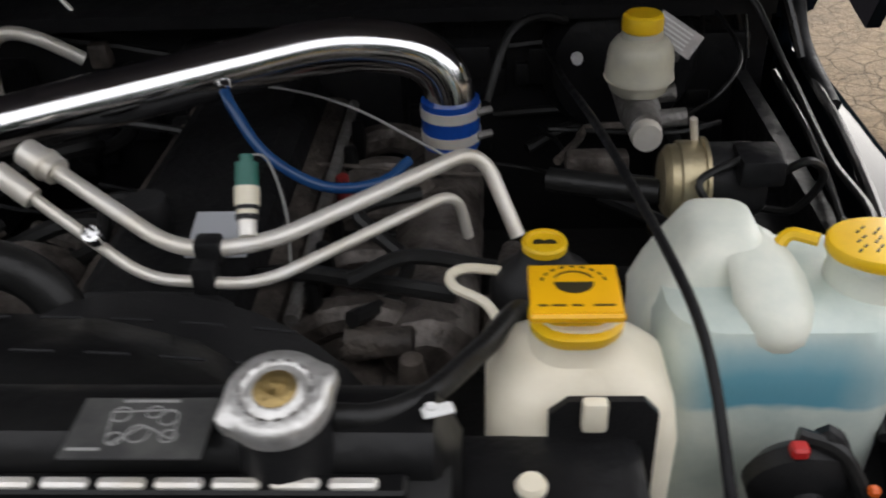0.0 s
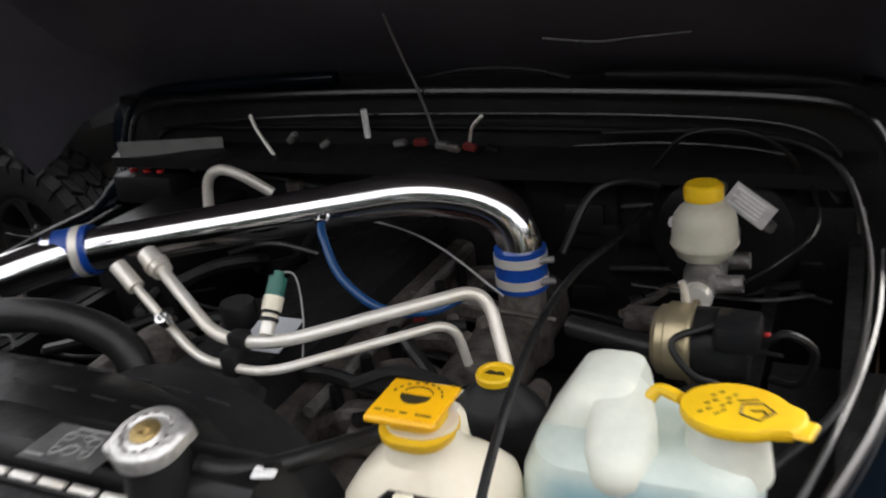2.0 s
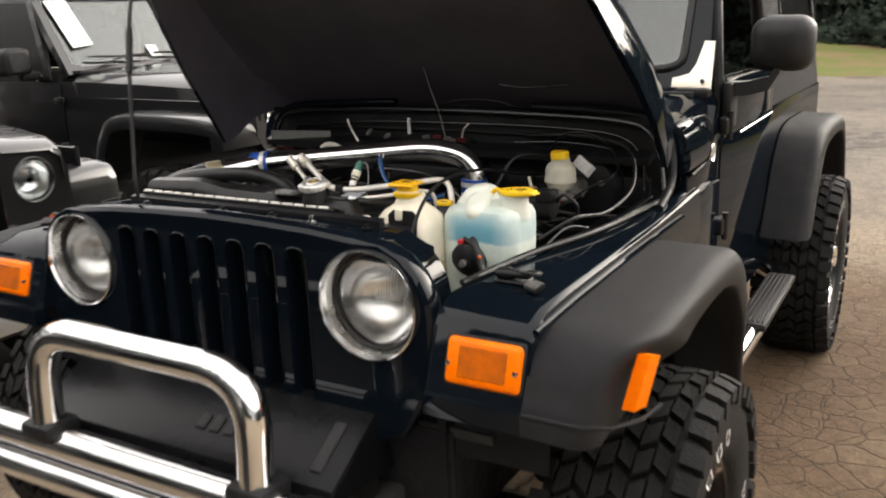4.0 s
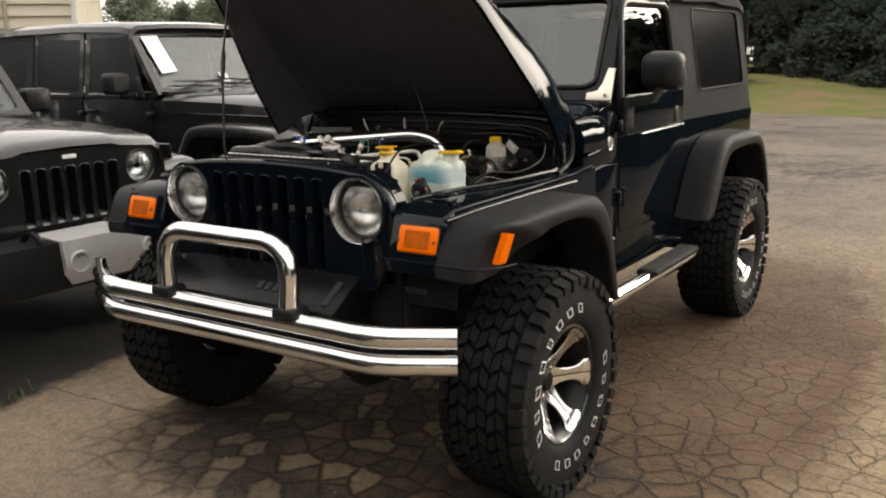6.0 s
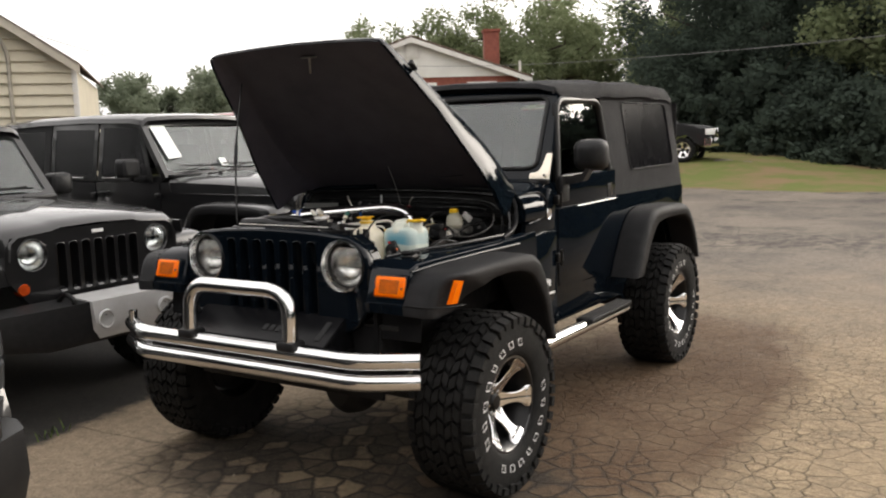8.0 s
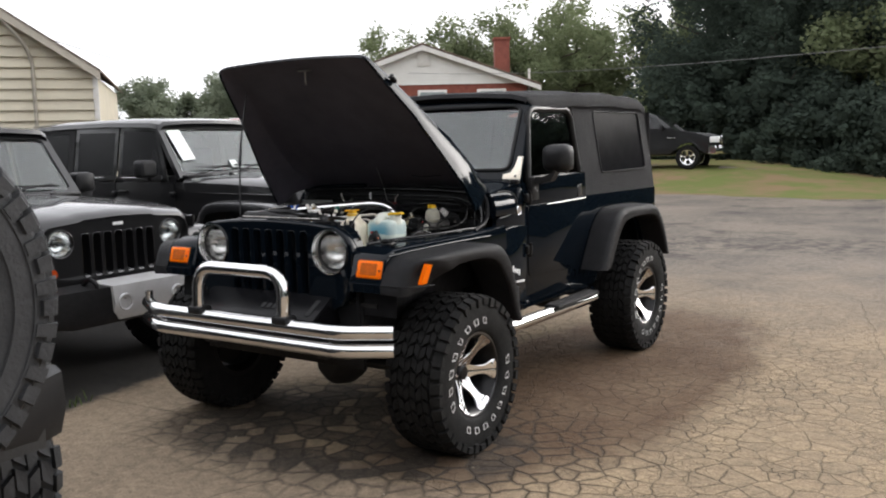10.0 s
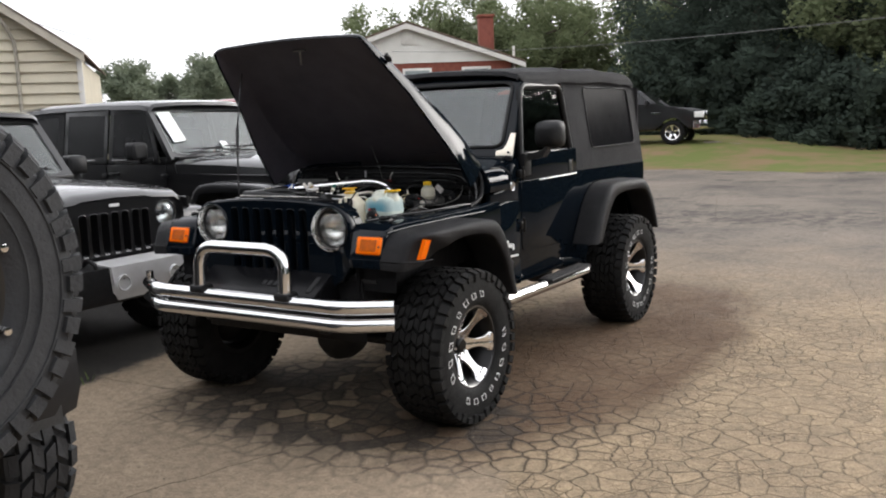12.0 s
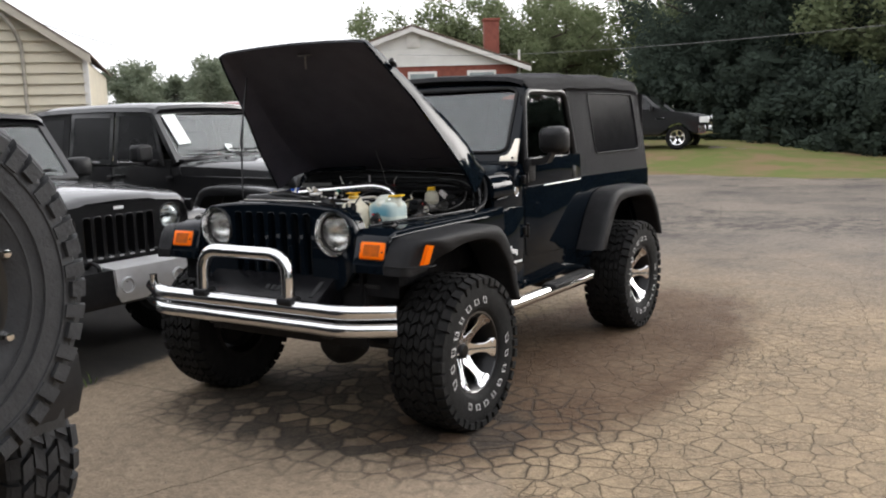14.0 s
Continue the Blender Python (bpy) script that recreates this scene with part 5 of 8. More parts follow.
part("cap_button", lathe([(0, 0.016), (0.004, 0.0158), (0.0055, 0.0132), (0.011, 0.0128), (0.013, 0.0118), (0.0138, 0.009)], cap_c, "z", 24), BRASS, rc)
for k in range(14):
    a = math.tau * k / 14
    part("cap_marking", box((cap_c[0] + 0.0208 * math.cos(a), cap_c[1] + 0.0208 * math.sin(a), cap_c[2] + 0.0108), (0.0045, 0.0016, 0.0008), m=Matrix.Rotation(a + 1.57, 3, "Z")), CAST, rc)
cap_tilt = Matrix.Translation(cap_c) @ Matrix.Rotation(radians(13), 4, "X") @ Matrix.Translation(-Vector(cap_c))
rc.matrix_local = cap_tilt
# printed sticker beside the cap
GREY_PRINT = mat("pale_grey_print", (0.3, 0.3, 0.29), 0.5)
stk = part("belt_sticker", box((0.085, 0.168, 1.2795), (0.085, 0.05, 0.0012)), mat("grey_foil_sticker", (0.07, 0.07, 0.07), 0.35, 0.3, (0.12, 0.12, 0.115), 30.0), rad, "grey foil sticker with a belt diagram")
for cx, cy, r in ((0.07, 0.178, 0.006), (0.085, 0.162, 0.007), (0.1, 0.175, 0.006), (0.072, 0.158, 0.005), (0.104, 0.16, 0.005), (0.09, 0.18, 0.005)):
    ring = [(cx + r * math.cos(math.tau * k / 16), cy + r * math.sin(math.tau * k / 16), 1.2808) for k in range(17)]
    part("diagram_ring", tube(ring, 0.0006, 4), GREY_PRINT, stk)
part("diagram_belt", tube(bend([(0.064, 0.18, 1.2808), (0.105, 0.182, 1.2808), (0.108, 0.156, 1.2808), (0.088, 0.169, 1.2808), (0.068, 0.152, 1.2808), (0.064, 0.18, 1.2808)], 0.006, 4), 0.0006, 4), GREY_PRINT, stk)
part("printed_line", box((0.085, 0.19, 1.2802), (0.035, 0.0022, 0.0006)), GREY_PRINT, stk)
part("printed_line", box((0.056, 0.15, 1.2802), (0.02, 0.0022, 0.0006)), GREY_PRINT, stk)
# fan shroud with raised ribs
shroud = part("fan_shroud", loft([[(x, 0.215 + dy, z0 + dz) for dy, dz in ((0, -0.1), (0, 0), (0.02, 0.006), (0.1, -0.006), (0.125, -0.03), (0.13, -0.12))] for x, z0 in
                              [(-0.36 + 0.06 * k, 1.26 - 0.00035 * (k - 3.5) ** 4 * 0.5) for k in range(10)]], closed=False), TANK, jeep, "black plastic fan shroud")
for row in range(2):
    for k in range(9):
        part("shroud_rib", box((-0.3 + 0.055 * k, 0.238 + 0.045 * row + 0.018 * (1 - ((k - 4) / 4) ** 2), 1.267 - 0.006 * row), (0.034, 0.0022, 0.003), 0.001, 1, Matrix.Rotation(-0.16 * (k - 4) / 4, 3, "Z")), FLARE, shroud)
fan_ring = lathe([(0.2, -0.02), (0.205, 0.05), (0.19, 0.055), (0.186, -0.02)], (0.0, 0.33, 1.02), "y", 40)
part("shroud_ring", fan_ring, BLACK_PLASTIC, shroud)
fan = part("fan", lathe([(0, 0.0), (0.04, 0.0), (0.05, 0.02), (0.05, 0.05)], (0, 0.32, 1.02), "y", 20), CAST, jeep)
for k in range(7):
    a = math.tau * k / 7
    part("fan_blade", box((0.11 * math.cos(a), 0.335, 1.02 + 0.11 * math.sin(a)), (0.13, 0.006, 0.06), 0.002, 1, Matrix.Rotation(-a, 3, "Y") @ Matrix.Rotation(0.5, 3, "X")), DARK, fan)

# engine block, valve cover, castings
block = part("engine", box((-0.03, 0.72, 0.98), (0.24, 0.58, 0.3), 0.02), IRON, jeep)
part("valve_cover", loft([[(-0.12, y, 1.12), (-0.11, y, z), (-0.09, y, z + 0.015), (0.03, y, z + 0.015), (0.05, y, z), (0.06, y, 1.12)] for y, z in ((0.44, 1.14), (0.455, 1.155), (0.98, 1.16), (1.0, 1.14))]), BAY, block, "black pressed valve cover")
part("oil_filler", lathe([(0, 0.03), (0.022, 0.03), (0.024, 0.025), (0.024, 0.0), (0.018, -0.02)], (-0.06, 0.56, 1.18), "z", 20), BLACK_PLASTIC, block)
for k in range(5):
    y = 0.5 + 0.1 * k
    part("intake_runner", tube(bend([(0.06, y, 1.06), (0.15, y, 1.115), (0.22, y + 0.01, 1.08)], 0.05, 5), 0.022, 10), GRIMY, block)
part("intake_plenum", loft([[(0.23 + rx * dx, y, 1.07 + rz * dz) for dx, dz in circle(1.0, 12)] for y, rx, rz in ((0.46, 0.03, 0.028), (0.48, 0.05, 0.045), (0.7, 0.055, 0.05), (0.9, 0.05, 0.045), (0.95, 0.03, 0.03))]), GRIMY, block, "grey cast intake manifold")
part("throttle_body", lathe([(0.03, -0.06), (0.04, -0.05), (0.04, 0.0), (0.034, 0.01), (0.034, 0.07)], (0.245, 0.797, 1.09), "z", 24), GRIMY, block)
part("fuel_rail", tube([(0.1, 0.46, 1.13), (0.1, 0.95, 1.135)], 0.008, 8), CAST, block)
for k in range(6):
    part("injector", lathe([(0, 0.03), (0.008, 0.028), (0.01, 0.0), (0.006, -0.03)], (0.115, 0.5 + 0.075 * k, 1.115), "z", 10), (SATIN_BLACK if k != 3 else DULL_RED), block)
for k in range(22):
    r = random.Random(40 + k)
    x, y = r.uniform(0.02, 0.33), r.uniform(0.42, 0.78)
    part("casting_lump", lathe([(0, 0.03), (r.uniform(0.008, 0.02), 0.026), (r.uniform(0.012, 0.025), 0.0), (0.02, -0.04)], (x, y, r.uniform(1.03, 1.1)), r.choice("xyz"), r.choice((6, 8, 12))), r.choice((GRIMY, IRON, IRON)), block)
part("alternator", lathe([(0.02, -0.09), (0.06, -0.08), (0.065, 0.0), (0.062, 0.06), (0.03, 0.075), (0.03, 0.1), (0, 0.1)], (-0.2, 0.5, 1.1), "y", 20), GRIMY, jeep)
part("compressor", lathe([(0.0, -0.12), (0.05, -0.11), (0.06, -0.09), (0.06, 0.07), (0.065, 0.08), (0.065, 0.11), (0.0, 0.11)], (0.14, 0.48, 1.0), "y", 20), IRON, jeep)
for z in (0.93, 1.03, 1.1):
    part("pulley", lathe([(0, -0.02), (0.05, -0.02), (0.055, -0.015), (0.05, -0.008), (0.055, 0.0), (0.05, 0.008), (0.055, 0.014), (0.02, 0.018)], (-0.02 + (z - 1) * 0.6, 0.4, z), "y", 24), DARK, block)

# polished intake pipe with blue couplers
axis = bend([(-0.45, 0.452, 1.235), (-0.36, 0.568, 1.252), (0.12, 0.79, 1.29), (0.246, 0.806, 1.262), (0.246, 0.797, 1.13)], 0.1, 10)
pipe = part("intake_pipe", tube(axis, 0.0315, 28), mat("polished_pipe", (0.82, 0.82, 0.82), 0.07, 1.0, rough2=0.16, scale=12.0), jeep, "polished metal intake pipe")
part("coupler", tube([(0.246, 0.8005, 1.208), (0.246, 0.799, 1.148)], 0.0365, 28), BLUE_SILICONE, pipe, "bright blue silicone coupler")
d = (Vector((0.12, 0.79, 1.29)) - Vector((-0.36, 0.568, 1.252))).normalized()
c0 = Vector((-0.352, 0.572, 1.2525))
part("coupler", tube([c0 - d * 0.03, c0 + d * 0.035], 0.0365, 28), BLUE_SILICONE, pipe, "bright blue silicone coupler")
for z, w in ((1.195, 0.0), (1.163, 0.0)):
    part("hose_clamp", tube([(0.246, 0.8, z + 0.006), (0.246, 0.8, z - 0.007)], 0.0378, 28), ALLOY, pipe)
    part("clamp_screw", tube([(0.278, 0.785, z), (0.296, 0.795, z)], 0.005, 8), CAST, pipe)
for f in (-0.022, 0.018):
    part("hose_clamp", tube([c0 + d * (f - 0.006), c0 + d * (f + 0.007)], 0.0378, 28), (CHROME if f < 0 else ALLOY), pipe)
e0, e1 = Vector((-0.445, 0.458, 1.236)), Vector((-0.42, 0.49, 1.24))
part("end_clamp", tube([e0, e1], 0.037, 24), GOLD_STEEL, pipe)
part("air_hose", tube(bend([e0, (-0.52, 0.37, 1.21), (-0.56, 0.3, 1.12)], 0.08, 6), [0.036] * 8 + [0.04], 20), HOSE, pipe)
bx, by, bz = 0.0, 0.702, 1.278
part("barb", tube([(bx, by + 0.01, bz), (bx + 0.002, by - 0.018, bz - 0.004)], 0.006, 10), CHROME, pipe)
wire("vacuum_hose", [(bx + 0.002, by - 0.012, bz - 0.004), (bx + 0.014, by - 0.03, bz - 0.02), (0.05, 0.645, 1.215), (0.11, 0.635, 1.18), (0.17, 0.655, 1.172), (0.2, 0.7, 1.175)], 0.0065, BLUE_HOSE, pipe, "dark blue vacuum hose", 8, 12)
part("barb_clamp", tube([(bx + 0.001, by - 0.004, bz - 0.002), (bx + 0.003, by - 0.012, bz - 0.006)], 0.0085, 12), CHROME, pipe)

# the two bare refrigerant pipes
ac = part("refrigerant_pipe", tube(bend([(-0.122, 0.497, 1.294), (0.018, 0.43, 1.232), (0.095, 0.436, 1.234), (0.285, 0.585, 1.25), (0.322, 0.54, 1.172)], 0.035, 8), 0.0078, 16), ALLOY, jeep, "bare aluminium refrigerant pipe")
part("pipe_fitting", tube([(-0.13, 0.5, 1.297), (-0.098, 0.485, 1.284)], 0.0135, 14), ALLOY, ac)
part("fitting_collar", tube([(-0.113, 0.492, 1.29), (-0.107, 0.489, 1.287)], 0.0155, 14), ALLOY, ac)
ac2 = part("refrigerant_pipe", tube(bend([(-0.128, 0.452, 1.297), (-0.012, 0.422, 1.208), (0.095, 0.405, 1.213), (0.262, 0.54, 1.226), (0.272, 0.545, 1.17)], 0.03, 8), 0.0056, 14), ALLOY, jeep, "thin aluminium refrigerant pipe")
part("pipe_fitting", tube([(-0.135, 0.454, 1.302), (-0.105, 0.446, 1.279)], 0.0105, 14), ALLOY, ac2)
part("service_port", lathe([(0.0045, 0.0), (0.0085, 0.0), (0.009, 0.012), (0.0065, 0.0125), (0.006, 0.004), (0, 0.004)], (-0.047, 0.424, 1.25), "z", 16, Matrix.Rotation(0.5, 3, "X")), CHROME, ac2, "bright threaded service port")
part("pipe_clamp", add_box(box((0.047, 0.432, 1.233), (0.024, 0.02, 0.024), 0.004), (0.045, 0.415, 1.215), (0.022, 0.02, 0.03), 0.004), BLACK_PLASTIC, ac, "black plastic double pipe clamp")
sensor = part("pressure_switch", tube([(0.082, 0.436, 1.243), (0.081, 0.448, 1.256)], 0.0085, 16), ALLOY, jeep, "switch with green plug")
a, b = Vector((0.082, 0.436, 1.243)), Vector((0.079, 0.484, 1.298))
for f0, f1, r, mm in ((0.2, 0.26, 0.0105, BLACK_PLASTIC), (0.26, 0.32, 0.0095, IVORY), (0.32, 0.37, 0.0108, BLACK_PLASTIC), (0.37, 0.6, 0.0115, IVORY), (0.6, 0.9, 0.0105, GREEN), (0.9, 1.0, 0.006, GREEN)):
    part("switch_band", tube([a.lerp(b, f0), a.lerp(b, f1)], r, 14), mm, sensor)
wire("switch_wire", [b, (0.095, 0.49, 1.29), (0.11, 0.47, 1.25), (0.112, 0.45, 1.2)], 0.0011, GREY_PRINT, sensor)
part("grey_plate", box((0.035, 0.5, 1.205), (0.06, 0.06, 0.003), 0.001, 1, Matrix.Rotation(0.25, 3, "X")), mat("grey_sheet", (0.5, 0.52, 0.55), 0.5, 0.2), jeep)

# power-steering reservoir with its yellow cap
psr = part("steering_reservoir", loft([[(0.343 + r * c, 0.46 + 0.8 * r * q, z) for c, q in circle(1.0, 20)] for z, r in ((1.06, 0.04), (1.14, 0.05), (1.175, 0.05), (1.188, 0.042), (1.2, 0.026), (1.211, 0.02))]), BLACK_PLASTIC, jeep, "black reservoir with yellow cap")
pc = part("yellow_cap", lathe([(0, 0.0025), (0.015, 0.0025), (0.016, 0.0045), (0.0195, 0.0045), (0.021, 0.002), (0.0205, -0.004)], (0.343, 0.46, 1.215), "z", 28), YELLOW, psr, "round yellow cap with a printed symbol")
part("cap_symbol", prism([(0.332, 0.4565), (0.354, 0.4565), (0.352, 0.462), (0.347, 0.4635), (0.343, 0.461), (0.338, 0.464), (0.334, 0.4625)], "z", 1.2177, 1.2183), INK, pc)
wire("return_hose", [(0.31, 0.46, 1.185), (0.275, 0.462, 1.188), (0.258, 0.455, 1.186), (0.262, 0.44, 1.182), (0.29, 0.425, 1.175), (0.305, 0.405, 1.16)], 0.005, IVORY, jeep, "cream return hose", 8)
wire("pressure_hose", [(0.3, 0.47, 1.182), (0.22, 0.48, 1.19), (0.16, 0.47, 1.17)], 0.008, HOSE, jeep)

# coolant overflow bottle
rings = []
for z, w, dpt, cx, cy, r in ((1.0, 0.125, 0.1, 0.36, 0.285, 0.02), (1.195, 0.135, 0.112, 0.357, 0.281, 0.022), (1.222, 0.13, 0.106, 0.356, 0.28, 0.026), (1.238, 0.108, 0.088, 0.355, 0.279, 0.028), (1.252, 0.07, 0.06, 0.356, 0.28, 0.025), (1.262, 0.062, 0.054, 0.355, 0.279, 0.026), (1.282, 0.06, 0.052, 0.355, 0.279, 0.0255)):
    rings.append([(x, y, z) for x, y in round_rect(w, dpt, r, 5, cx, cy)])
obt = part("overflow_bottle", loft(rings), IVORY, jeep, "ivory plastic overflow bottle with yellow labelled cap")
oc = part("bottle_cap", loft([[(x, y, z) for x, y in round_rect(w, w * 0.92, w * 0.4, 6, 0.353, 0.277)] for z, w in ((1.268, 0.058), (1.272, 0.064), (1.278, 0.065), (1.28, 0.058))]), YELLOW, obt, "yellow flip cap")
part("cap_riser", loft([[(x, y, z) for x, y in round_rect(w, w * 0.85, 0.012, 4, 0.352, 0.278)] for z, w in ((1.278, 0.046), (1.296, 0.044))]), YELLOW, oc)
lab = part("cap_label", box((0.351, 0.277, 1.2985), (0.061, 0.054, 0.005), 0.0018, 2), LABEL_YELLOW, oc, "yellow warning plate on the cap")
part("label_edge", box((0.351, 0.2495, 1.2965), (0.063, 0.006, 0.007), 0.002, 1), LABEL_YELLOW, lab)
ly = 1.3013
sym = [(0.351 + 0.0135 * math.cos(radians(t)), 0.282 + 0.0125 * math.sin(radians(t))) for t in range(180, 361, 15)]
part("label_symbol", prism(sym, "z", ly, ly + 0.0005), INK, lab)
part("label_symbol_top", tube([(0.351 + 0.0135 * math.cos(radians(t)), 0.283 + 0.0115 * math.sin(radians(t)), ly) for t in range(20, 161, 10)], 0.0007, 4), INK, lab)
for k in range(9):
    t = radians(165 - 150 * k / 8)
    part("label_character", box((0.351 + 0.022 * math.cos(t), 0.281 + 0.0195 * math.sin(t), ly), (0.0032, 0.0016, 0.0006), m=Matrix.Rotation(t - 1.57, 3, "Z")), INK, lab)
for x0, w in ((0.328, 0.006), (0.337, 0.009), (0.35, 0.007), (0.364, 0.014)):
    part("label_character", box((x0 + w / 2 - 0.002, 0.2565, ly), (w, 0.0016, 0.0006)), INK, lab)
part("overflow_spout", loft([[(0.362 + r * c, 0.318 + r * q, z) for c, q in circle(1.0, 14)] for z, r in ((1.235, 0.014), (1.262, 0.012), (1.27, 0.008))]), IVORY, obt)
part("bottle_bracket", plate([(0.332, 1.1), (0.405, 1.1), (0.405, 1.235), (0.395, 1.247), (0.345, 1.247), (0.332, 1.235)], [], "y", 0.2235, 0.229), BLACK_PLASTIC, obt, "black bracket")
part("bracket_tab", box((0.362, 0.2205, 1.238), (0.017, 0.01, 0.026), 0.003), IVORY, obt)
part("bracket_shelf", box((0.33, 0.19, 1.195), (0.13, 0.08, 0.04), 0.01), BAY, jeep)
part("drain_cap", lathe([(0, 0.03), (0.008, 0.03), (0.01, 0.026), (0.0075, 0.018), (0.0075, 0.008), (0.011, 0.006), (0.011, 0.0)], (0.318, 0.158, 1.215), "z", 16), IVORY, jeep, "ivory plastic push fastener")
wire("overflow_hose", [(0.198, 0.185, 1.272), (0.225, 0.19, 1.268), (0.255, 0.215, 1.262), (0.29, 0.28, 1.248), (0.315, 0.35, 1.225), (0.33, 0.4, 1.18)], 0.0085, HOSE, jeep, "", 8, 12)
part("white_clip", add_box(box((0.262, 0.187, 1.275), (0.02, 0.01, 0.004), 0.0015, 1, Matrix.Rotation(0.3, 3, "Z")), (0.258, 0.187, 1.277), (0.008, 0.006, 0.008), 0.002, 1), WHITE_PRINT, jeep)
part("grille_bolt", lathe([(0, 0.012), (0.005, 0.012), (0.006, 0.006), (0.006, 0.0), (0.011, 0.0), (0.011, -0.003)], (0.217, 0.094, 1.2405), "z", 12), CHROME, jeep)

# washer bottle: a tall milky body with a dome and a yellow hinged cap
def bottle_with_fluid():
    """Milky plastic; the blue fluid behind it shows between two heights."""
    m = mat("milky_plastic_over_fluid", (0.72, 0.76, 0.68), 0.3, 0.0, (0.55, 0.62, 0.56), 14.0, 0.06, 50.0, sub=0.2)
    nt = m.node_tree
    bs = nt.nodes["Principled BSDF"]
    N, L = nt.nodes.new, nt.links.new
    co, sep = N("ShaderNodeTexCoord"), N("ShaderNodeSeparateXYZ")
    L(co.outputs["Object"], sep.inputs[0])
    wob = N("ShaderNodeTexNoise")
    wob.inputs["Scale"].default_value = 22.0
    L(co.outputs["Object"], wob.inputs["Vector"])
    off = N("ShaderNodeMath")
    off.operation = "MULTIPLY_ADD"
    off.inputs[1].default_value = 0.02
    L(wob.outputs["Fac"], off.inputs[0])
    L(sep.outputs["Z"], off.inputs[2])
    ramp = N("ShaderNodeValToRGB")
    ramp.color_ramp.elements[0].position, ramp.color_ramp.elements[0].color = 0.0, (0, 0, 0, 1)
    ramp.color_ramp.elements[1].position, ramp.color_ramp.elements[1].color = 1.0, (0, 0, 0, 1)
    for at, v in ((0.44, 0.1), (0.47, 0.95), (0.6, 0.9), (0.7, 0.6), (0.78, 0.12)):
        e = ramp.color_ramp.elements.new(at)
        e.color = (v, v, v, 1)
    span = N("ShaderNodeMapRange")
    span.inputs["From Min"].default_value, span.inputs["From Max"].default_value = 1.08, 1.3
    L(off.outputs[0], span.inputs["Value"])
    L(span.outputs[0], ramp.inputs[0])
    mix = N("ShaderNodeMix")
    mix.data_type = "RGBA"
    # the fluid stands in the wide side of the bottle
    side = N("ShaderNodeMapRange")
    side.inputs["From Min"].default_value, side.inputs["From Max"].default_value = 0.432, 0.468
    side.inputs["To Min"].default_value = 0.12
    L(sep.outputs["X"], side.inputs["Value"])
    far_side = N("ShaderNodeMapRange")
    far_side.inputs["From Min"].default_value, far_side.inputs["From Max"].default_value = 0.55, 0.605
    far_side.inputs["To Min"].default_value, far_side.inputs["To Max"].default_value = 1.0, 0.35
    L(sep.outputs["X"], far_side.inputs["Value"])
    held = N("ShaderNodeMath")
    held.operation = "MULTIPLY"
    L(ramp.outputs[0], held.inputs[0])
    L(far_side.outputs[0], held.inputs[1])
    both = N("ShaderNodeMath")
    both.operation = "MULTIPLY"
    L(held.outputs[0], both.inputs[0])
    L(side.outputs[0], both.inputs[1])
    L(both.outputs[0], mix.inputs["Factor"])
    L(bs.inputs["Base Color"].links[0].from_socket, mix.inputs["A"])
    mix.inputs["B"].default_value = (0.1, 0.33, 0.43, 1)
    L(mix.outputs["Result"], bs.inputs["Base Color"])
    return m


def wb_ring(z, w, dpt, cx, cy, r):
    return [(x, y, z) for x, y in round_rect(w, dpt, r, 6, cx, cy)]


wb = part("washer_bottle", loft([wb_ring(*v) for v in ((1.02, 0.165, 0.13, 0.512, 0.372, 0.03), (1.06, 0.183, 0.142, 0.513, 0.37, 0.032), (1.19, 0.19, 0.146, 0.514, 0.368, 0.034), (1.222, 0.188, 0.144, 0.515, 0.368, 0.036), (1.239, 0.176, 0.132, 0.517, 0.368, 0.04), (1.247, 0.15, 0.105, 0.525, 0.368, 0.04), (1.249, 0.09, 0.07, 0.55, 0.366, 0.03))]), bottle_with_fluid(), jeep, "milky plastic washer bottle half full of blue fluid")
part("bottle_dome", loft([wb_ring(*v) for v in ((1.14, 0.104, 0.11, 0.465, 0.392, 0.035), (1.205, 0.106, 0.112, 0.464, 0.392, 0.03), (1.228, 0.094, 0.106, 0.468, 0.393, 0.028), (1.262, 0.066, 0.088, 0.476, 0.398, 0.022), (1.274, 0.054, 0.074, 0.478, 0.4, 0.018), (1.279, 0.038, 0.054, 0.479, 0.4, 0.014))]), MILKY, wb)
part("bottle_handle", loft([[(cx + w * c, cy + w * 0.9 * q, cz) for c, q in circle(1.0, 14)] for cx, cy, cz, w in ((0.494, 0.392, 1.274, 0.012), (0.496, 0.38, 1.272, 0.02), (0.499, 0.362, 1.268, 0.025), (0.502, 0.345, 1.261, 0.028), (0.504, 0.331, 1.251, 0.0295), (0.505, 0.322, 1.24, 0.03), (0.505, 0.319, 1.23, 0.028), (0.505, 0.318, 1.222, 0.023), (0.505, 0.318, 1.218, 0.014))]), MILKY, wb)
part("bottle_neck", lathe([(0.036, -0.045), (0.033, -0.02), (0.031, 0.0), (0.034, 0.002), (0.034, 0.007), (0.029, 0.008)], (0.582, 0.356, 1.268), "z", 28), MILKY, wb)
Q = Matrix.Rotation(radians(-14), 4, "Z")
capm = Matrix.Translation((0.586, 0.353, 1.281)) @ Q @ Matrix.Rotation(radians(-3), 4, "Y")
co = [(0.043 * math.cos(t) * (1.08 if math.cos(t) > 0 else 0.95), 0.034 * math.sin(t)) for t in (math.tau * k / 40 for k in range(40))]
co = [(x + (0.009 if x > 0.039 else 0), y) for x, y in co]
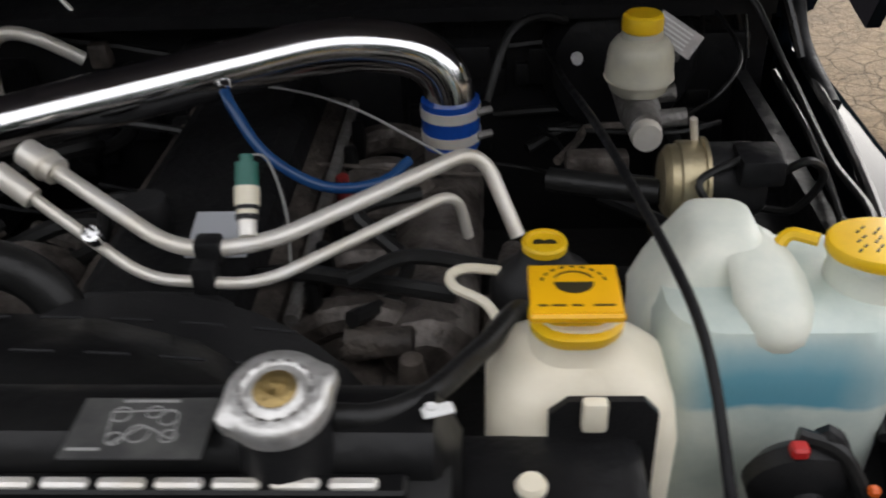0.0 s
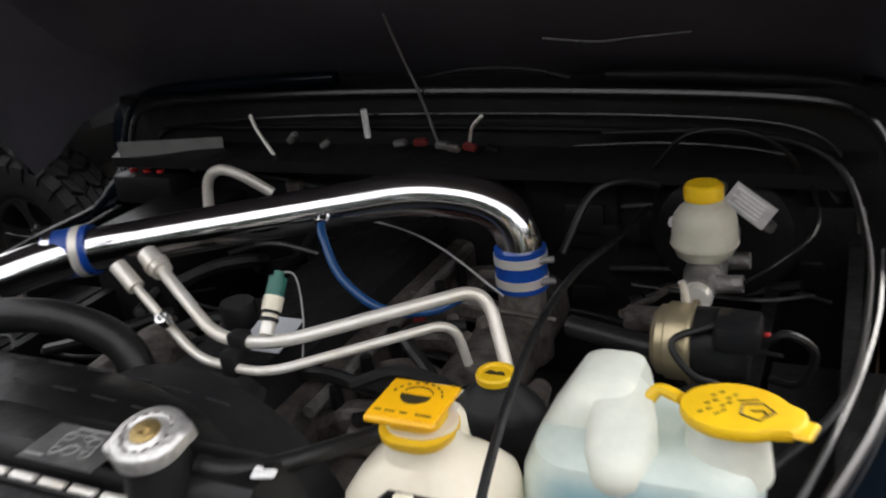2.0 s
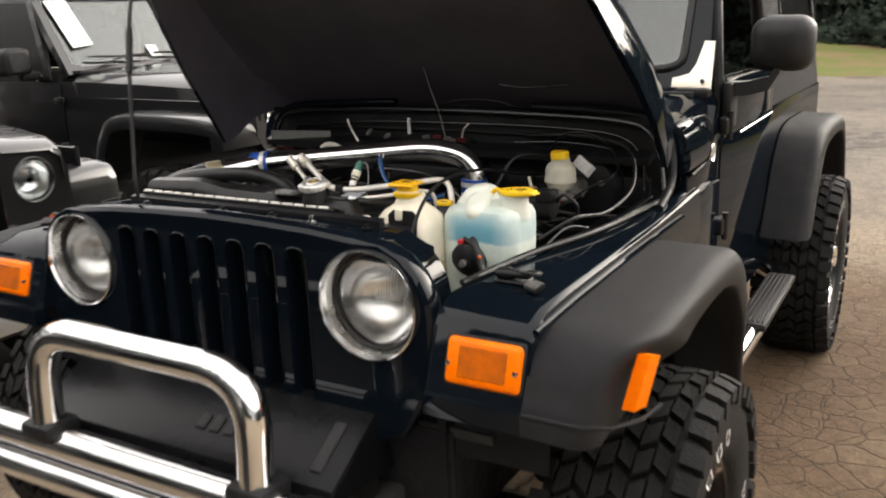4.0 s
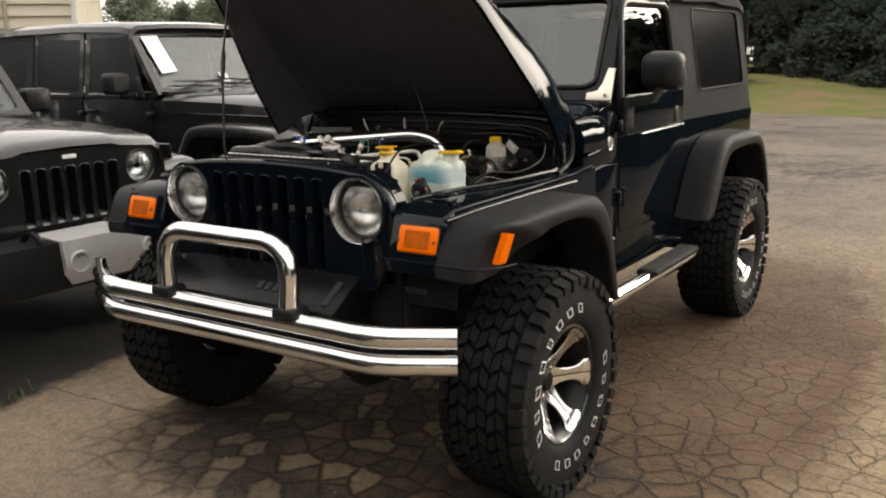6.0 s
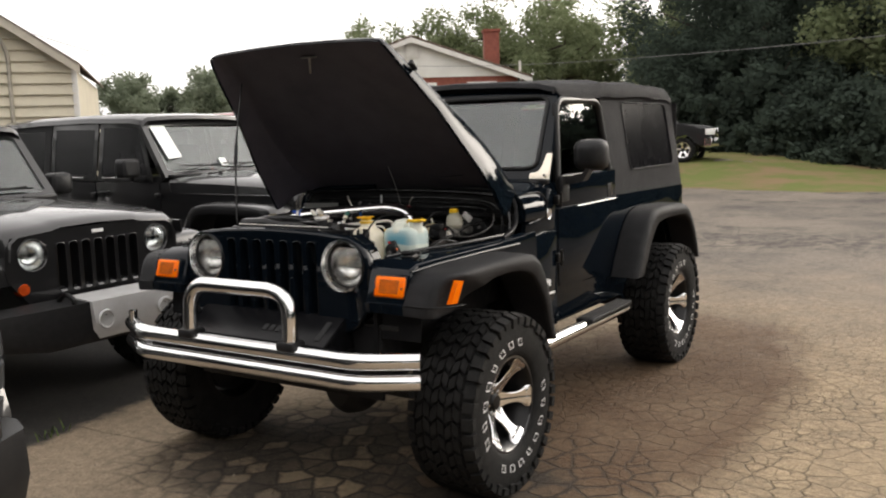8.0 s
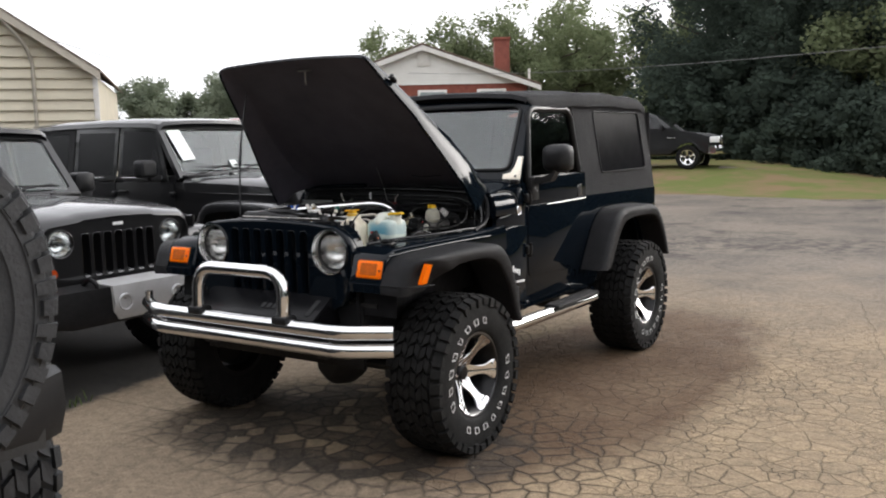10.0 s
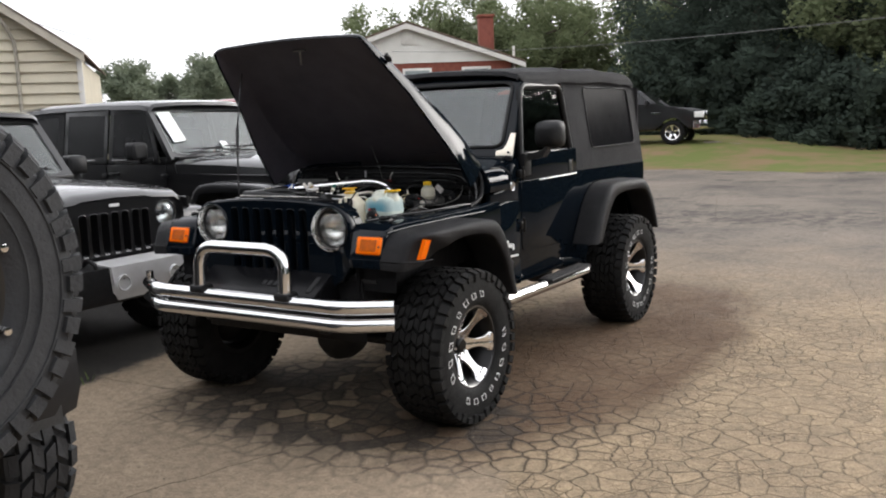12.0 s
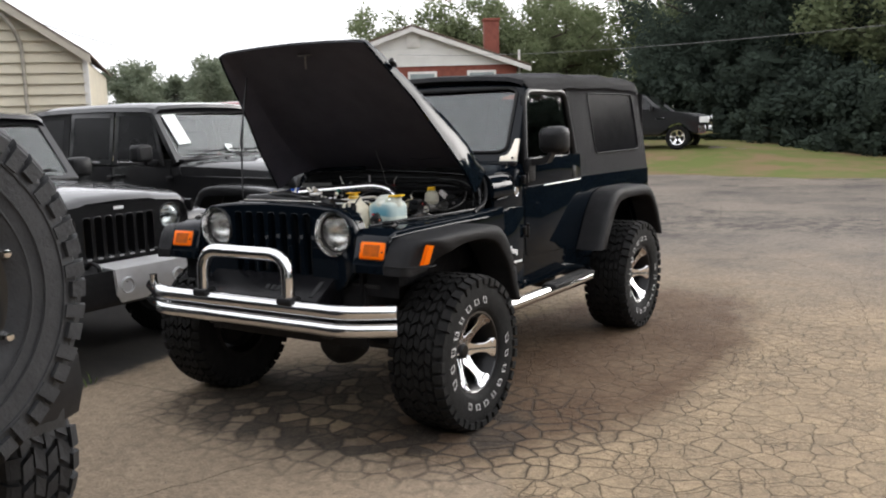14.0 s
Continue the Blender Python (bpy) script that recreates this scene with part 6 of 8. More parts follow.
bm = loft([[capm @ Vector((x * f, y * f, z)) for x, y in co] for z, f in ((-0.006, 0.95), (-0.003, 1.0), (0.002, 1.0), (0.0045, 0.96), (0.005, 0.88))])
wc = part("washer_cap", bm, YELLOW, wb, "yellow hinged cap with printed symbols")
part("cap_hinge", tube(bend([capm @ Vector((-0.044, 0.004, -0.002)), capm @ Vector((-0.066, 0.01, 0.0)), capm @ Vector((-0.074, 0.002, -0.012))], 0.008, 4), 0.0055, 8), YELLOW, wc)
part("cap_tab", box((0, 0, 0), (0.022, 0.024, 0.004), 0.0015, 1, None), YELLOW, wc).matrix_local = capm @ Matrix.Translation((0.052, -0.004, -0.001))
def on_cap(name, pts, r=0.0009):
    return part(name, tube([capm @ Vector((x * 0.85, y * 0.85, 0.0054)) for x, y in pts], r, 4), INK, wc)
on_cap("cap_symbol", [(0.012, -0.012), (0.03, -0.016), (0.038, 0.002), (0.024, 0.012), (0.008, 0.004), (0.012, -0.012)])
on_cap("cap_symbol", [(0.018, -0.004), (0.028, 0.001), (0.034, -0.006)])
on_cap("cap_symbol", [(0.002, 0.008), (0.01, 0.012), (0.018, 0.017)], 0.0007)
for k in range(6):
    part("cap_lettering", box((0, 0, 0), (0.0045, 0.0016, 0.0006)), INK, wc).matrix_local = capm @ Matrix.Translation((-0.018 + 0.004 * (k % 2), -0.018 + 0.0065 * k, 0.0053)) @ Matrix.Rotation(1.0, 4, "Z")
    part("cap_lettering", box((0, 0, 0), (0.0045, 0.0016, 0.0006)), INK, wc).matrix_local = capm @ Matrix.Translation((-0.006 + 0.003 * (k % 2), -0.016 + 0.006 * k, 0.0053)) @ Matrix.Rotation(1.2, 4, "Z")

# horn before the washer bottle
horn = part("horn", lathe([(0, -0.02), (0.012, -0.02), (0.013, -0.012), (0.03, -0.008), (0.04, 0.0), (0.041, 0.012), (0.03, 0.022), (0.0, 0.026)], (0.52, 0.245, 1.142), "y", 28, Matrix.Rotation(0.25, 3, "X")), BLACK_PLASTIC, jeep, "black disc horn with steel centre")
part("horn_nut", lathe([(0, -0.03), (0.008, -0.029), (0.009, -0.02)], (0.52, 0.245, 1.142), "y", 8), CAST, horn)
part("horn_bracket", tube(bend([(0.525, 0.25, 1.16), (0.53, 0.25, 1.2), (0.56, 0.24, 1.13)], 0.02, 4), 0.008, 8), BLACK_PLASTIC, horn)
part("horn_plug", box((0.508, 0.238, 1.187), (0.012, 0.012, 0.01), 0.002, 1), RED, horn)
wire("horn_lead", [(0.51, 0.25, 1.19), (0.54, 0.24, 1.18), (0.57, 0.22, 1.13), (0.6, 0.2, 1.12)], 0.006, HOSE, horn)
part("red_clip", box((0.56, 0.225, 1.16), (0.008, 0.008, 0.008), 0.002, 1), mat("orange_plastic", (0.6, 0.1, 0.01), 0.4), horn)

# brake master cylinder and its bottle
mc = part("master_cylinder", tube([(0.487, 1.08, 1.165), (0.487, 0.84, 1.165), (0.487, 0.79, 1.165)], [0.028, 0.027, 0.02], 18), CAST, jeep, "cast brake master cylinder")
part("cylinder_nose", lathe([(0, -0.012), (0.018, -0.01), (0.02, 0.0), (0.02, 0.03)], (0.487, 0.785, 1.16), "y", 16), ALLOY, mc)
part("cylinder_port", tube([(0.487, 0.815, 1.165), (0.54, 0.815, 1.17)], 0.012, 12), CAST, mc)
part("cylinder_port", tube([(0.487, 0.89, 1.165), (0.54, 0.89, 1.17)], 0.012, 12), CAST, mc)
part("proportioning_valve", box((0.43, 0.8, 1.115), (0.08, 0.03, 0.03), 0.006), GRIMY, mc)
mb = part("fluid_bottle", loft([[(0.485 + r * c, 0.86 + r * 1.05 * q, z) for c, q in circle(1.0, 28)] for z, r in ((1.184, 0.028), (1.191, 0.0365), (1.205, 0.0405), (1.2055, 0.0435), (1.212, 0.0437), (1.214, 0.0425), (1.234, 0.0418), (1.246, 0.0395), (1.255, 0.0335), (1.259, 0.0265), (1.272, 0.0245))]), mat("amber_white_plastic", (0.52, 0.5, 0.39), 0.35, 0.0, (0.42, 0.4, 0.34), 14.0, sub=0.25), mc, "yellowed plastic brake fluid bottle")
part("bottle_rim", lathe([(0.043, 0.0), (0.0445, 0.003), (0.043, 0.006)], (0.485, 0.86, 1.204), "z", 28), IVORY, mb)
part("bottle_cap", lathe([(0, 0.02), (0.021, 0.02), (0.0245, 0.017), (0.0255, 0.012), (0.0255, 0.0), (0.0235, -0.002)], (0.484, 0.857, 1.27), "z", 28), YELLOW, mb, "bright yellow screw cap")
tag = part("paper_tag", box((0, 0, 0), (0.064, 0.001, 0.034)), mat("grey_tag", (0.55, 0.53, 0.52), 0.5, 0.0, (0.4, 0.38, 0.37), 60.0), mb, "grey printed tag")
tag.matrix_local = Matrix.Translation((0.536, 0.905, 1.243)) @ Matrix.Rotation(radians(-14), 4, "Z") @ Matrix.Rotation(radians(32), 4, "Y") @ Matrix.Rotation(radians(-20), 4, "X")
for k in range(5):
    part("tag_line", box((-0.004 + 0.004 * (k % 2), -0.0008, 0.011 - 0.0055 * k), (0.046 - 0.008 * (k % 2), 0.0006, 0.0022)), WHITE_PRINT, tag)
boost = part("brake_booster", lathe([(0, -0.06), (0.06, -0.06), (0.1, -0.04), (0.115, -0.01), (0.118, 0.0), (0.112, 0.02), (0.1, 0.03)], (0.487, 1.06, 1.15), "y", 36), BAY, jeep)
for a in (20, 90, 160):
    part("booster_bolt", lathe([(0, -0.012), (0.008, -0.011), (0.009, 0)], (0.487 + 0.072 * math.cos(radians(a)), 0.998, 1.15 + 0.085 * math.sin(radians(a)) - 0.0), "y", 8), WHITE_PRINT if a == 160 else CAST, boost)
servo = part("cruise_servo", lathe([(0, -0.05), (0.03, -0.05), (0.038, -0.044), (0.04, -0.03)], (0.522, 0.607, 1.195), "x", 32), GOLD_STEEL, jeep, "servo with a yellow-plated band and black can")
part("servo_band", lathe([(0.04, -0.036), (0.0425, -0.034), (0.0425, -0.012), (0.046, -0.011), (0.046, -0.007), (0.041, -0.006)], (0.522, 0.607, 1.195), "x", 32), GOLD_STEEL, servo)
part("servo_can", lathe([(0.04, -0.008), (0.04, 0.04), (0.034, 0.05), (0.0, 0.052)], (0.522, 0.607, 1.195), "x", 32), BAY, servo)
part("servo_clamp", tube([(0.505, 0.62, 1.235), (0.5, 0.615, 1.262)], 0.004, 8), ALLOY, servo)
part("servo_box", box((0.562, 0.585, 1.225), (0.045, 0.05, 0.03), 0.006), BAY, servo)
part("red_lock", box((0.589, 0.6, 1.213), (0.006, 0.008, 0.01), 0.001, 1), RED, servo)
wire("servo_lead", [(0.545, 0.58, 1.235), (0.5, 0.56, 1.22), (0.52, 0.55, 1.19), (0.545, 0.56, 1.175)], 0.004, HOSE, servo)
wire("servo_lead", [(0.585, 0.59, 1.21), (0.61, 0.58, 1.23), (0.635, 0.6, 1.2), (0.62, 0.62, 1.15), (0.59, 0.64, 1.14)], 0.0045, HOSE, servo)
part("lower_pipe", tube(bend([(0.36, 0.66, 1.17), (0.43, 0.63, 1.175), (0.475, 0.61, 1.18)], 0.03, 4), 0.014, 12), HOSE, servo)

# hoses and looms
wire("bonnet_cable", [(0.445, 0.12, 1.16), (0.437, 0.165, 1.235), (0.43, 0.25, 1.29), (0.41, 0.4, 1.3), (0.395, 0.58, 1.28), (0.385, 0.8, 1.23), (0.375, 1.02, 1.19)], 0.004, BAY, jeep, "", 8, 10)
wire("radiator_hose", [(-0.5, 0.3, 1.2), (-0.42, 0.33, 1.245), (-0.3, 0.36, 1.262), (-0.17, 0.39, 1.258), (-0.09, 0.4, 1.21), (-0.07, 0.36, 1.1)], 0.021, HOSE, jeep, "", 8, 16)
wire("loop_pipe", [(-0.4, 0.92, 1.17), (-0.395, 0.93, 1.235), (-0.37, 0.935, 1.258), (-0.33, 0.94, 1.25), (-0.28, 0.96, 1.21)], 0.01, ALLOY, jeep, "bare alloy looped pipe", 8, 12)
part("battery", box((-0.5, 0.93, 1.08), (0.18, 0.26, 0.2), 0.01), BAY, jeep)
pd = part("fuse_box", box((-0.62, 1.04, 1.19), (0.15, 0.1, 0.06), 0.01), BAY, jeep)
part("fuse_box_lid", box((-0.615, 1.065, 1.232), (0.16, 0.02, 0.045), 0.004), mat("grey_lid", (0.3, 0.3, 0.3), 0.5), pd, "grey lid")
for k in range(3):
    part("fuse", box((-0.66 + 0.035 * k, 1.02, 1.222), (0.012, 0.012, 0.008), 0.001, 1), RED, pd)
part("white_stub", tube([(-0.118, 1.045, 1.29), (-0.116, 1.04, 1.34)], 0.006, 8), WHITE_PRINT, jeep)
wire("bonnet_wire", [(0.02, 1.04, 1.28), (-0.005, 1.045, 1.36), (-0.03, 1.03, 1.45), (-0.035, 1.0, 1.52)], 0.0026, mat("grey_wire", (0.12, 0.12, 0.115), 0.5), jeep)
wire("cowl_wire", [(0.075, 1.045, 1.28), (0.085, 1.04, 1.31), (0.105, 1.04, 1.33)], 0.003, ALLOY, jeep)
wire("cowl_wire", [(-0.36, 1.04, 1.33), (-0.34, 1.03, 1.3), (-0.3, 1.02, 1.25)], 0.004, ALLOY, jeep)
wire("throttle_cable", [(-0.15, 0.9, 1.2), (0.0, 0.86, 1.205), (0.12, 0.8, 1.2), (0.24, 0.74, 1.16)], 0.0018, GREY_PRINT, jeep)
wire("wing_cable", [(0.6, 0.45, 1.15), (0.66, 0.52, 1.19), (0.68, 0.7, 1.17), (0.68, 0.9, 1.2), (0.63, 1.0, 1.28), (0.5, 1.04, 1.305), (0.3, 1.05, 1.3)], 0.0045, HOSE, jeep)
wire("wing_cable", [(0.62, 0.4, 1.13), (0.655, 0.48, 1.175), (0.665, 0.6, 1.15)], 0.0025, mat("grey_cable", (0.08, 0.08, 0.08), 0.5), jeep)
rng = random.Random(11)
for k in range(46):
    x, y, z = rng.uniform(-0.55, 0.62), rng.uniform(0.45, 1.04), rng.uniform(0.98, 1.13)
    if x > 0.4 and y < 0.55:
        continue
    pts = [Vector((x, y, z))]
    head = rng.uniform(0, math.tau)
    for i in range(rng.randint(3, 5)):
        head += rng.gauss(0, 0.7)
        pts.append(pts[-1] + Vector((math.cos(head) * 0.09, math.sin(head) * 0.06, rng.gauss(0.0, 0.02))))
    pts = [Vector((max(-0.62, min(0.63, p.x)), max(0.42, min(1.05, p.y)), max(0.93, min(1.15, p.z)))) for p in pts]
    wire("hose", pts, rng.choice((0.003, 0.004, 0.006, 0.009, 0.012)), rng.choice((HOSE, HOSE, HOSE, HOSE, BAY, IRON)), jeep, "", 5)
for k in range(26):
    # relays, sensors and brackets on the far wall and along the wings
    x = rng.uniform(-0.6, 0.62)
    s3 = (rng.uniform(0.02, 0.07), rng.uniform(0.015, 0.03), rng.uniform(0.015, 0.06))
    part("wall_fitting", box((x, 1.06, rng.uniform(0.98, 1.24)), s3, 0.005), rng.choice((BAY, BAY, SATIN_BLACK, IRON)), jeep)
for x, z, mm in ((-0.05, 1.283, CAST), (-0.01, 1.285, DULL_RED), (0.03, 1.28, CAST), (0.08, 1.278, DULL_RED), (-0.2, 1.28, CAST), (0.12, 1.275, SATIN_BLACK), (-0.27, 1.29, CAST), (0.05, 1.275, IRON)):
    part("connector", box((x, 1.035, z), (0.024, 0.016, 0.012), 0.003, 1, Matrix.Rotation(x * 3, 3, "Y")), mm, jeep)
for x0, x1, y, z in ((0.3, 0.62, 1.073, 1.235), (0.32, 0.6, 1.073, 1.17), (-0.6, -0.2, 1.073, 1.2), (0.3, 0.64, 1.07, 1.06)):
    wire("loom", [(x0, y, z), (x0 + (x1 - x0) * 0.35, y - 0.012, z + 0.012), (x0 + (x1 - x0) * 0.7, y - 0.006, z - 0.004), (x1, y, z - 0.03)], 0.007, HOSE, jeep)
wire("brake_pipe", [(0.54, 0.815, 1.17), (0.58, 0.82, 1.2), (0.62, 0.9, 1.22), (0.6, 1.05, 1.25)], 0.0028, SATIN_BLACK, jeep)
wire("booster_hose", [(0.4, 0.98, 1.24), (0.36, 0.94, 1.26), (0.32, 0.9, 1.25), (0.29, 0.85, 1.18)], 0.006, HOSE, jeep)
wire("clutch_pipe", [(0.39, 1.0, 1.26), (0.44, 0.99, 1.315), (0.52, 0.99, 1.32), (0.58, 1.0, 1.28), (0.6, 1.03, 1.2)], 0.0035, SATIN_BLACK, jeep)

# bonnet fittings: stay rod, catch, side latches
rod = part("stay_rod", tube(bend([(-0.245, 0.03, 1.262), (-0.25, 0.03, 1.3), (-0.345, 0.14, 1.62), (-0.46, 0.33, 1.965)], 0.03, 4), 0.005, 8), SATIN_BLACK, jeep, "thin black bonnet stay with a grip")
g0, g1 = Vector((-0.325, 0.117, 1.553)), Vector((-0.356, 0.16, 1.655))
part("grip", tube([g0, g1], 0.009, 10), BLACK_PLASTIC, rod)
catch = part("safety_catch", box((0.02, 0.305, 2.065), (0.09, 0.02, 0.008), 0.002, 1), CAST, hood)
part("catch_hook", tube([(0.02, 0.31, 2.06), (0.005, 0.33, 1.99)], 0.006, 8), CAST, hood)
for s in (1, -1):
    la = part("bonnet_latch", box((s * 0.6, 0.345, 1.992), (0.024, 0.05, 0.03), 0.007, 2, Matrix.Rotation(radians(-42), 3, "X")), SATIN_BLACK, hood)
    part("latch_hook", tube([(s * 0.612, 0.33, 1.998), (s * 0.62, 0.345, 1.98), (s * 0.612, 0.36, 1.972)], 0.005, 8), SATIN_BLACK, la)
    fl = part("latch_body", loft([[Vector((s * x, 0.163 + w * a, 1.138 + 0.016 + h * b)) for a, b in circle(1.0, 14)] for x, w, h in ((0.63, 0.004, 0.003), (0.634, 0.013, 0.009), (0.645, 0.017, 0.013), (0.66, 0.016, 0.013), (0.672, 0.011, 0.009), (0.69, 0.01, 0.008), (0.705, 0.012, 0.007), (0.712, 0.005, 0.003))]), SATIN_BLACK, jeep, "black rubber bonnet latch")
    ring = [(s * (0.707 + 0.019 * a - 0.006 * b), 0.165 + 0.026 * b, 1.16 - 0.006 * b) for a, b in round_rect(2.0, 2.0, 0.7, 5)]
    part("latch_loop", tube(ring + [ring[0]], 0.0042, 8), HOSE, fl)
    turn = Matrix.Rotation(s * radians(-28), 3, "Z") @ Matrix.Rotation(radians(24), 3, "X")
    part("latch_foot", box((s * 0.732, 0.126, 1.145), (0.036, 0.03, 0.012), 0.004, 2, turn), SATIN_BLACK, fl)
    for k in range(6):
        d = turn @ Vector((0.0058 * (k - 2.5), 0.0, 0.0065))
        part("latch_rib", box((s * 0.732 + d.x, 0.126 + d.y, 1.145 + d.z), (0.0024, 0.024, 0.004), 0.001, 1, turn), CAST, fl)
    part("latch_plate", box((s * 0.665, 0.17, 1.14), (0.07, 0.05, 0.006), 0.002, 1), SATIN_BLACK, fl)
# an added black panel stands for the shade below the grille; then the wheel wells
part("under_grille_shade", box((0, 0.06, 0.66), (1.16, 0.02, 0.34), 0.004), BAY, jeep)
for s in (1, -1):
    part("wheel_well", loft([[(s * 0.58, y, z), (s * 0.79, y, z), (s * 0.79, y, z + 0.01), (s * 0.58, y, z + 0.01)] for y, z in ((0.06, 0.78), (0.07, 0.9), (0.12, 1.02), (0.3, 1.06), (0.8, 1.06), (0.98, 0.9), (1.06, 0.62))]), BAY, jeep)
    part("wheel_well", loft([[(s * 0.45, y, z), (s * 0.76, y, z), (s * 0.76, y, z + 0.01), (s * 0.45, y, z + 0.01)] for y, z in ((2.5, 0.6), (2.6, 0.9), (2.8, 1.06), (3.1, 1.1), (3.45, 1.06), (3.62, 0.9), (3.7, 0.6))]), BAY, jeep)
    part("well_wall", box((s * 0.56, 0.54, 0.82), (0.02, 1.0, 0.5)), BAY, jeep)
# grey side lettering, drawn as plain bars
for k, (y, w) in enumerate(((1.12, 0.02), (1.15, 0.03), (1.19, 0.03), (1.23, 0.03))):
    part("side_marking", box((0.7862, y + 0.02, 0.875 - 0.006 * (k == 3)), (0.0012, w, 0.05 if k else 0.065), 0.0), mat("grey_decal", (0.3, 0.3, 0.3), 0.5), jeep)
for k in range(7):
    part("side_marking", box((0.7862, 1.15 + 0.024 * k, 0.795), (0.0012, 0.016, 0.022), 0.0), WHITE_PRINT, jeep)
part("cowl_vent", box((0.7855, 1.26, 0.7), (0.02, 0.2, 0.1), 0.012), FLARE, jeep, "ribbed black side vent")


# ---- the parked row ----
PRIVACY = mat("dark_privacy_glass", (0.01, 0.01, 0.011), 0.16, 0.0, (0.016, 0.016, 0.017), 3.0, 0.03, 8.0, spec=0.3)
OLD_RUBBER = mat("grey_weathered_rubber", (0.02, 0.021, 0.023), 0.6, 0.0, (0.034, 0.035, 0.037), 9.0, 0.3, 90.0, spec=0.3)
RIM_BLACK = mat("black_rim", (0.008, 0.008, 0.008), 0.3, 0.0, coat=0.5)
SILVER = mat("silver_bumper_paint", (0.62, 0.62, 0.62), 0.4, 0.35, (0.54, 0.54, 0.54), 9.0, 0.05, 200.0)
TAIL_RED = mat("red_lens", (0.35, 0.01, 0.01), 0.2, 0.0, coat=1.0)
JK_AMBER = mat("dark_amber_lens", (0.4, 0.05, 0.006), 0.2, 0.0, (0.3, 0.04, 0.005), 40.0)
SEAT = mat("dark_seat_cloth", (0.03, 0.03, 0.032), 0.9, 0.0, (0.05, 0.05, 0.05), 20.0)
SILL = mat("glossy_black_sill", (0.02, 0.02, 0.022), 0.12, 0.0, (0.03, 0.03, 0.032), 8.0, coat=1.0)
MUD_TREAD = (26, 0.024, 4, 0.075)
shared = {}


def hard_jeep(m, paint, label, silver=True, sticker=False, spare=False, R=0.41, lift=0.0, sunk=0.0):
    """A four-door off-roader. Its grille stands at y = 0 and looks to -y."""
    car = thing("parked_jeep", m, label, "car", "parked row of jeeps")
    # grille with seven slots and round lamps
    w, zb, zt = 0.64, 0.72, 1.165
    out = [(-0.5, zb), (0.5, zb), (0.6, zb + 0.12), (w, 0.9), (w, 1.05), (0.6, 1.135), (0.5, zt - 0.008), (0.2, zt), (-0.2, zt), (-0.5, zt - 0.008), (-0.6, 1.135), (-w, 1.05), (-w, 0.9), (-0.6, zb + 0.12)]
    sl = [round_rect(0.058, 0.3, 0.022, 4, -0.27 + 0.09 * k, 0.925) for k in range(7)]
    lm = [circle(0.098, 28, s * 0.462, 1.02) for s in (1, -1)]
    part("grille", plate(out, sl + lm, "y", -0.02, 0.05), paint, car)
    for o in sl:
        cx = sum(p[0] for p in o) / len(o)
        rings = [[(cx + (x - cx) * f, y, 0.925 + (z - 0.925) * g) for x, z in o] for y, f, g in ((-0.022, 1.2, 1.03), (-0.024, 1.08, 1.015), (-0.012, 1.0, 1.0), (0.06, 0.95, 0.99))]
        part("grille_slot", loft(rings, caps=False), paint, car)
        part("slot_mesh", box((cx, 0.07, 0.925), (0.07, 0.01, 0.32)), DARK, car)
        part("slot_sill", loft([[(cx + x, y, z) for x in (-0.02, -0.01, 0.0, 0.01, 0.02)] for y, z in ((-0.026, 0.77), (-0.022, 0.778), (-0.008, 0.789), (0.015, 0.797))], closed=False), SILL, car)
    for s in (1, -1):
        lamp = part("headlamp", lathe([(0.088, 0.02), (0.092, -0.018), (0.098, -0.024), (0.103, -0.02), (0.1, 0.02)], (s * 0.462, 0, 1.02), "y", 32), paint, car, "round clear headlamp")
        part("reflector", lathe([(0.09, 0.0), (0.08, 0.04), (0.05, 0.07), (0, 0.08)], (s * 0.462, 0, 1.02), "y", 28), POLISHED, lamp)
        part("bulb", lathe([(0, 0.01), (0.02, 0.012), (0.024, 0.03), (0.02, 0.07)], (s * 0.462, 0, 1.02), "y", 14), CHROME, lamp)
        ln = part("lens", lathe([(0, -0.032), (0.04, -0.028), (0.075, -0.015), (0.09, 0.0), (0.086, 0.004), (0.04, -0.02), (0, -0.024)], (s * 0.462, 0, 1.02), "y", 32), GLASS, lamp)
        ln.visible_shadow = False
        part("indicator", lathe([(0, -0.026), (0.035, -0.024), (0.042, -0.014), (0.042, 0.02)], (s * 0.535, 0, 0.82), "y", 20), JK_AMBER, car, "round amber indicator")
    part("nameplate", box((-0.0, -0.024, 1.125), (0.085, 0.006, 0.022), 0.002, 1), WHITE_PRINT, car, "small bright plain badge")
    # bonnet
    rings = []
    for y, z, ww, e in ((-0.03, 1.15, 0.6, 0.03), (-0.01, 1.175, 0.62, 0.03), (0.06, 1.2, 0.65, 0.03), (0.3, 1.228, 0.68, 0.03), (0.8, 1.255, 0.72, 0.03), (1.3, 1.27, 0.745, 0.03), (1.42, 1.268, 0.75, 0.03)):
        rings.append([(-ww - 0.01, y, z - 0.16), (-ww, y, z - 0.05), (-ww + 0.05, y, z - 0.012), (-ww * 0.55, y, z + 0.006), (-ww * 0.45, y, z + 0.022), (0, y, z + 0.03), (ww * 0.45, y, z + 0.022), (ww * 0.55, y, z + 0.006), (ww - 0.05, y, z - 0.012), (ww, y, z - 0.05), (ww + 0.01, y, z - 0.16)])
    bn = part("bonnet", loft(rings, closed=False), paint, car)
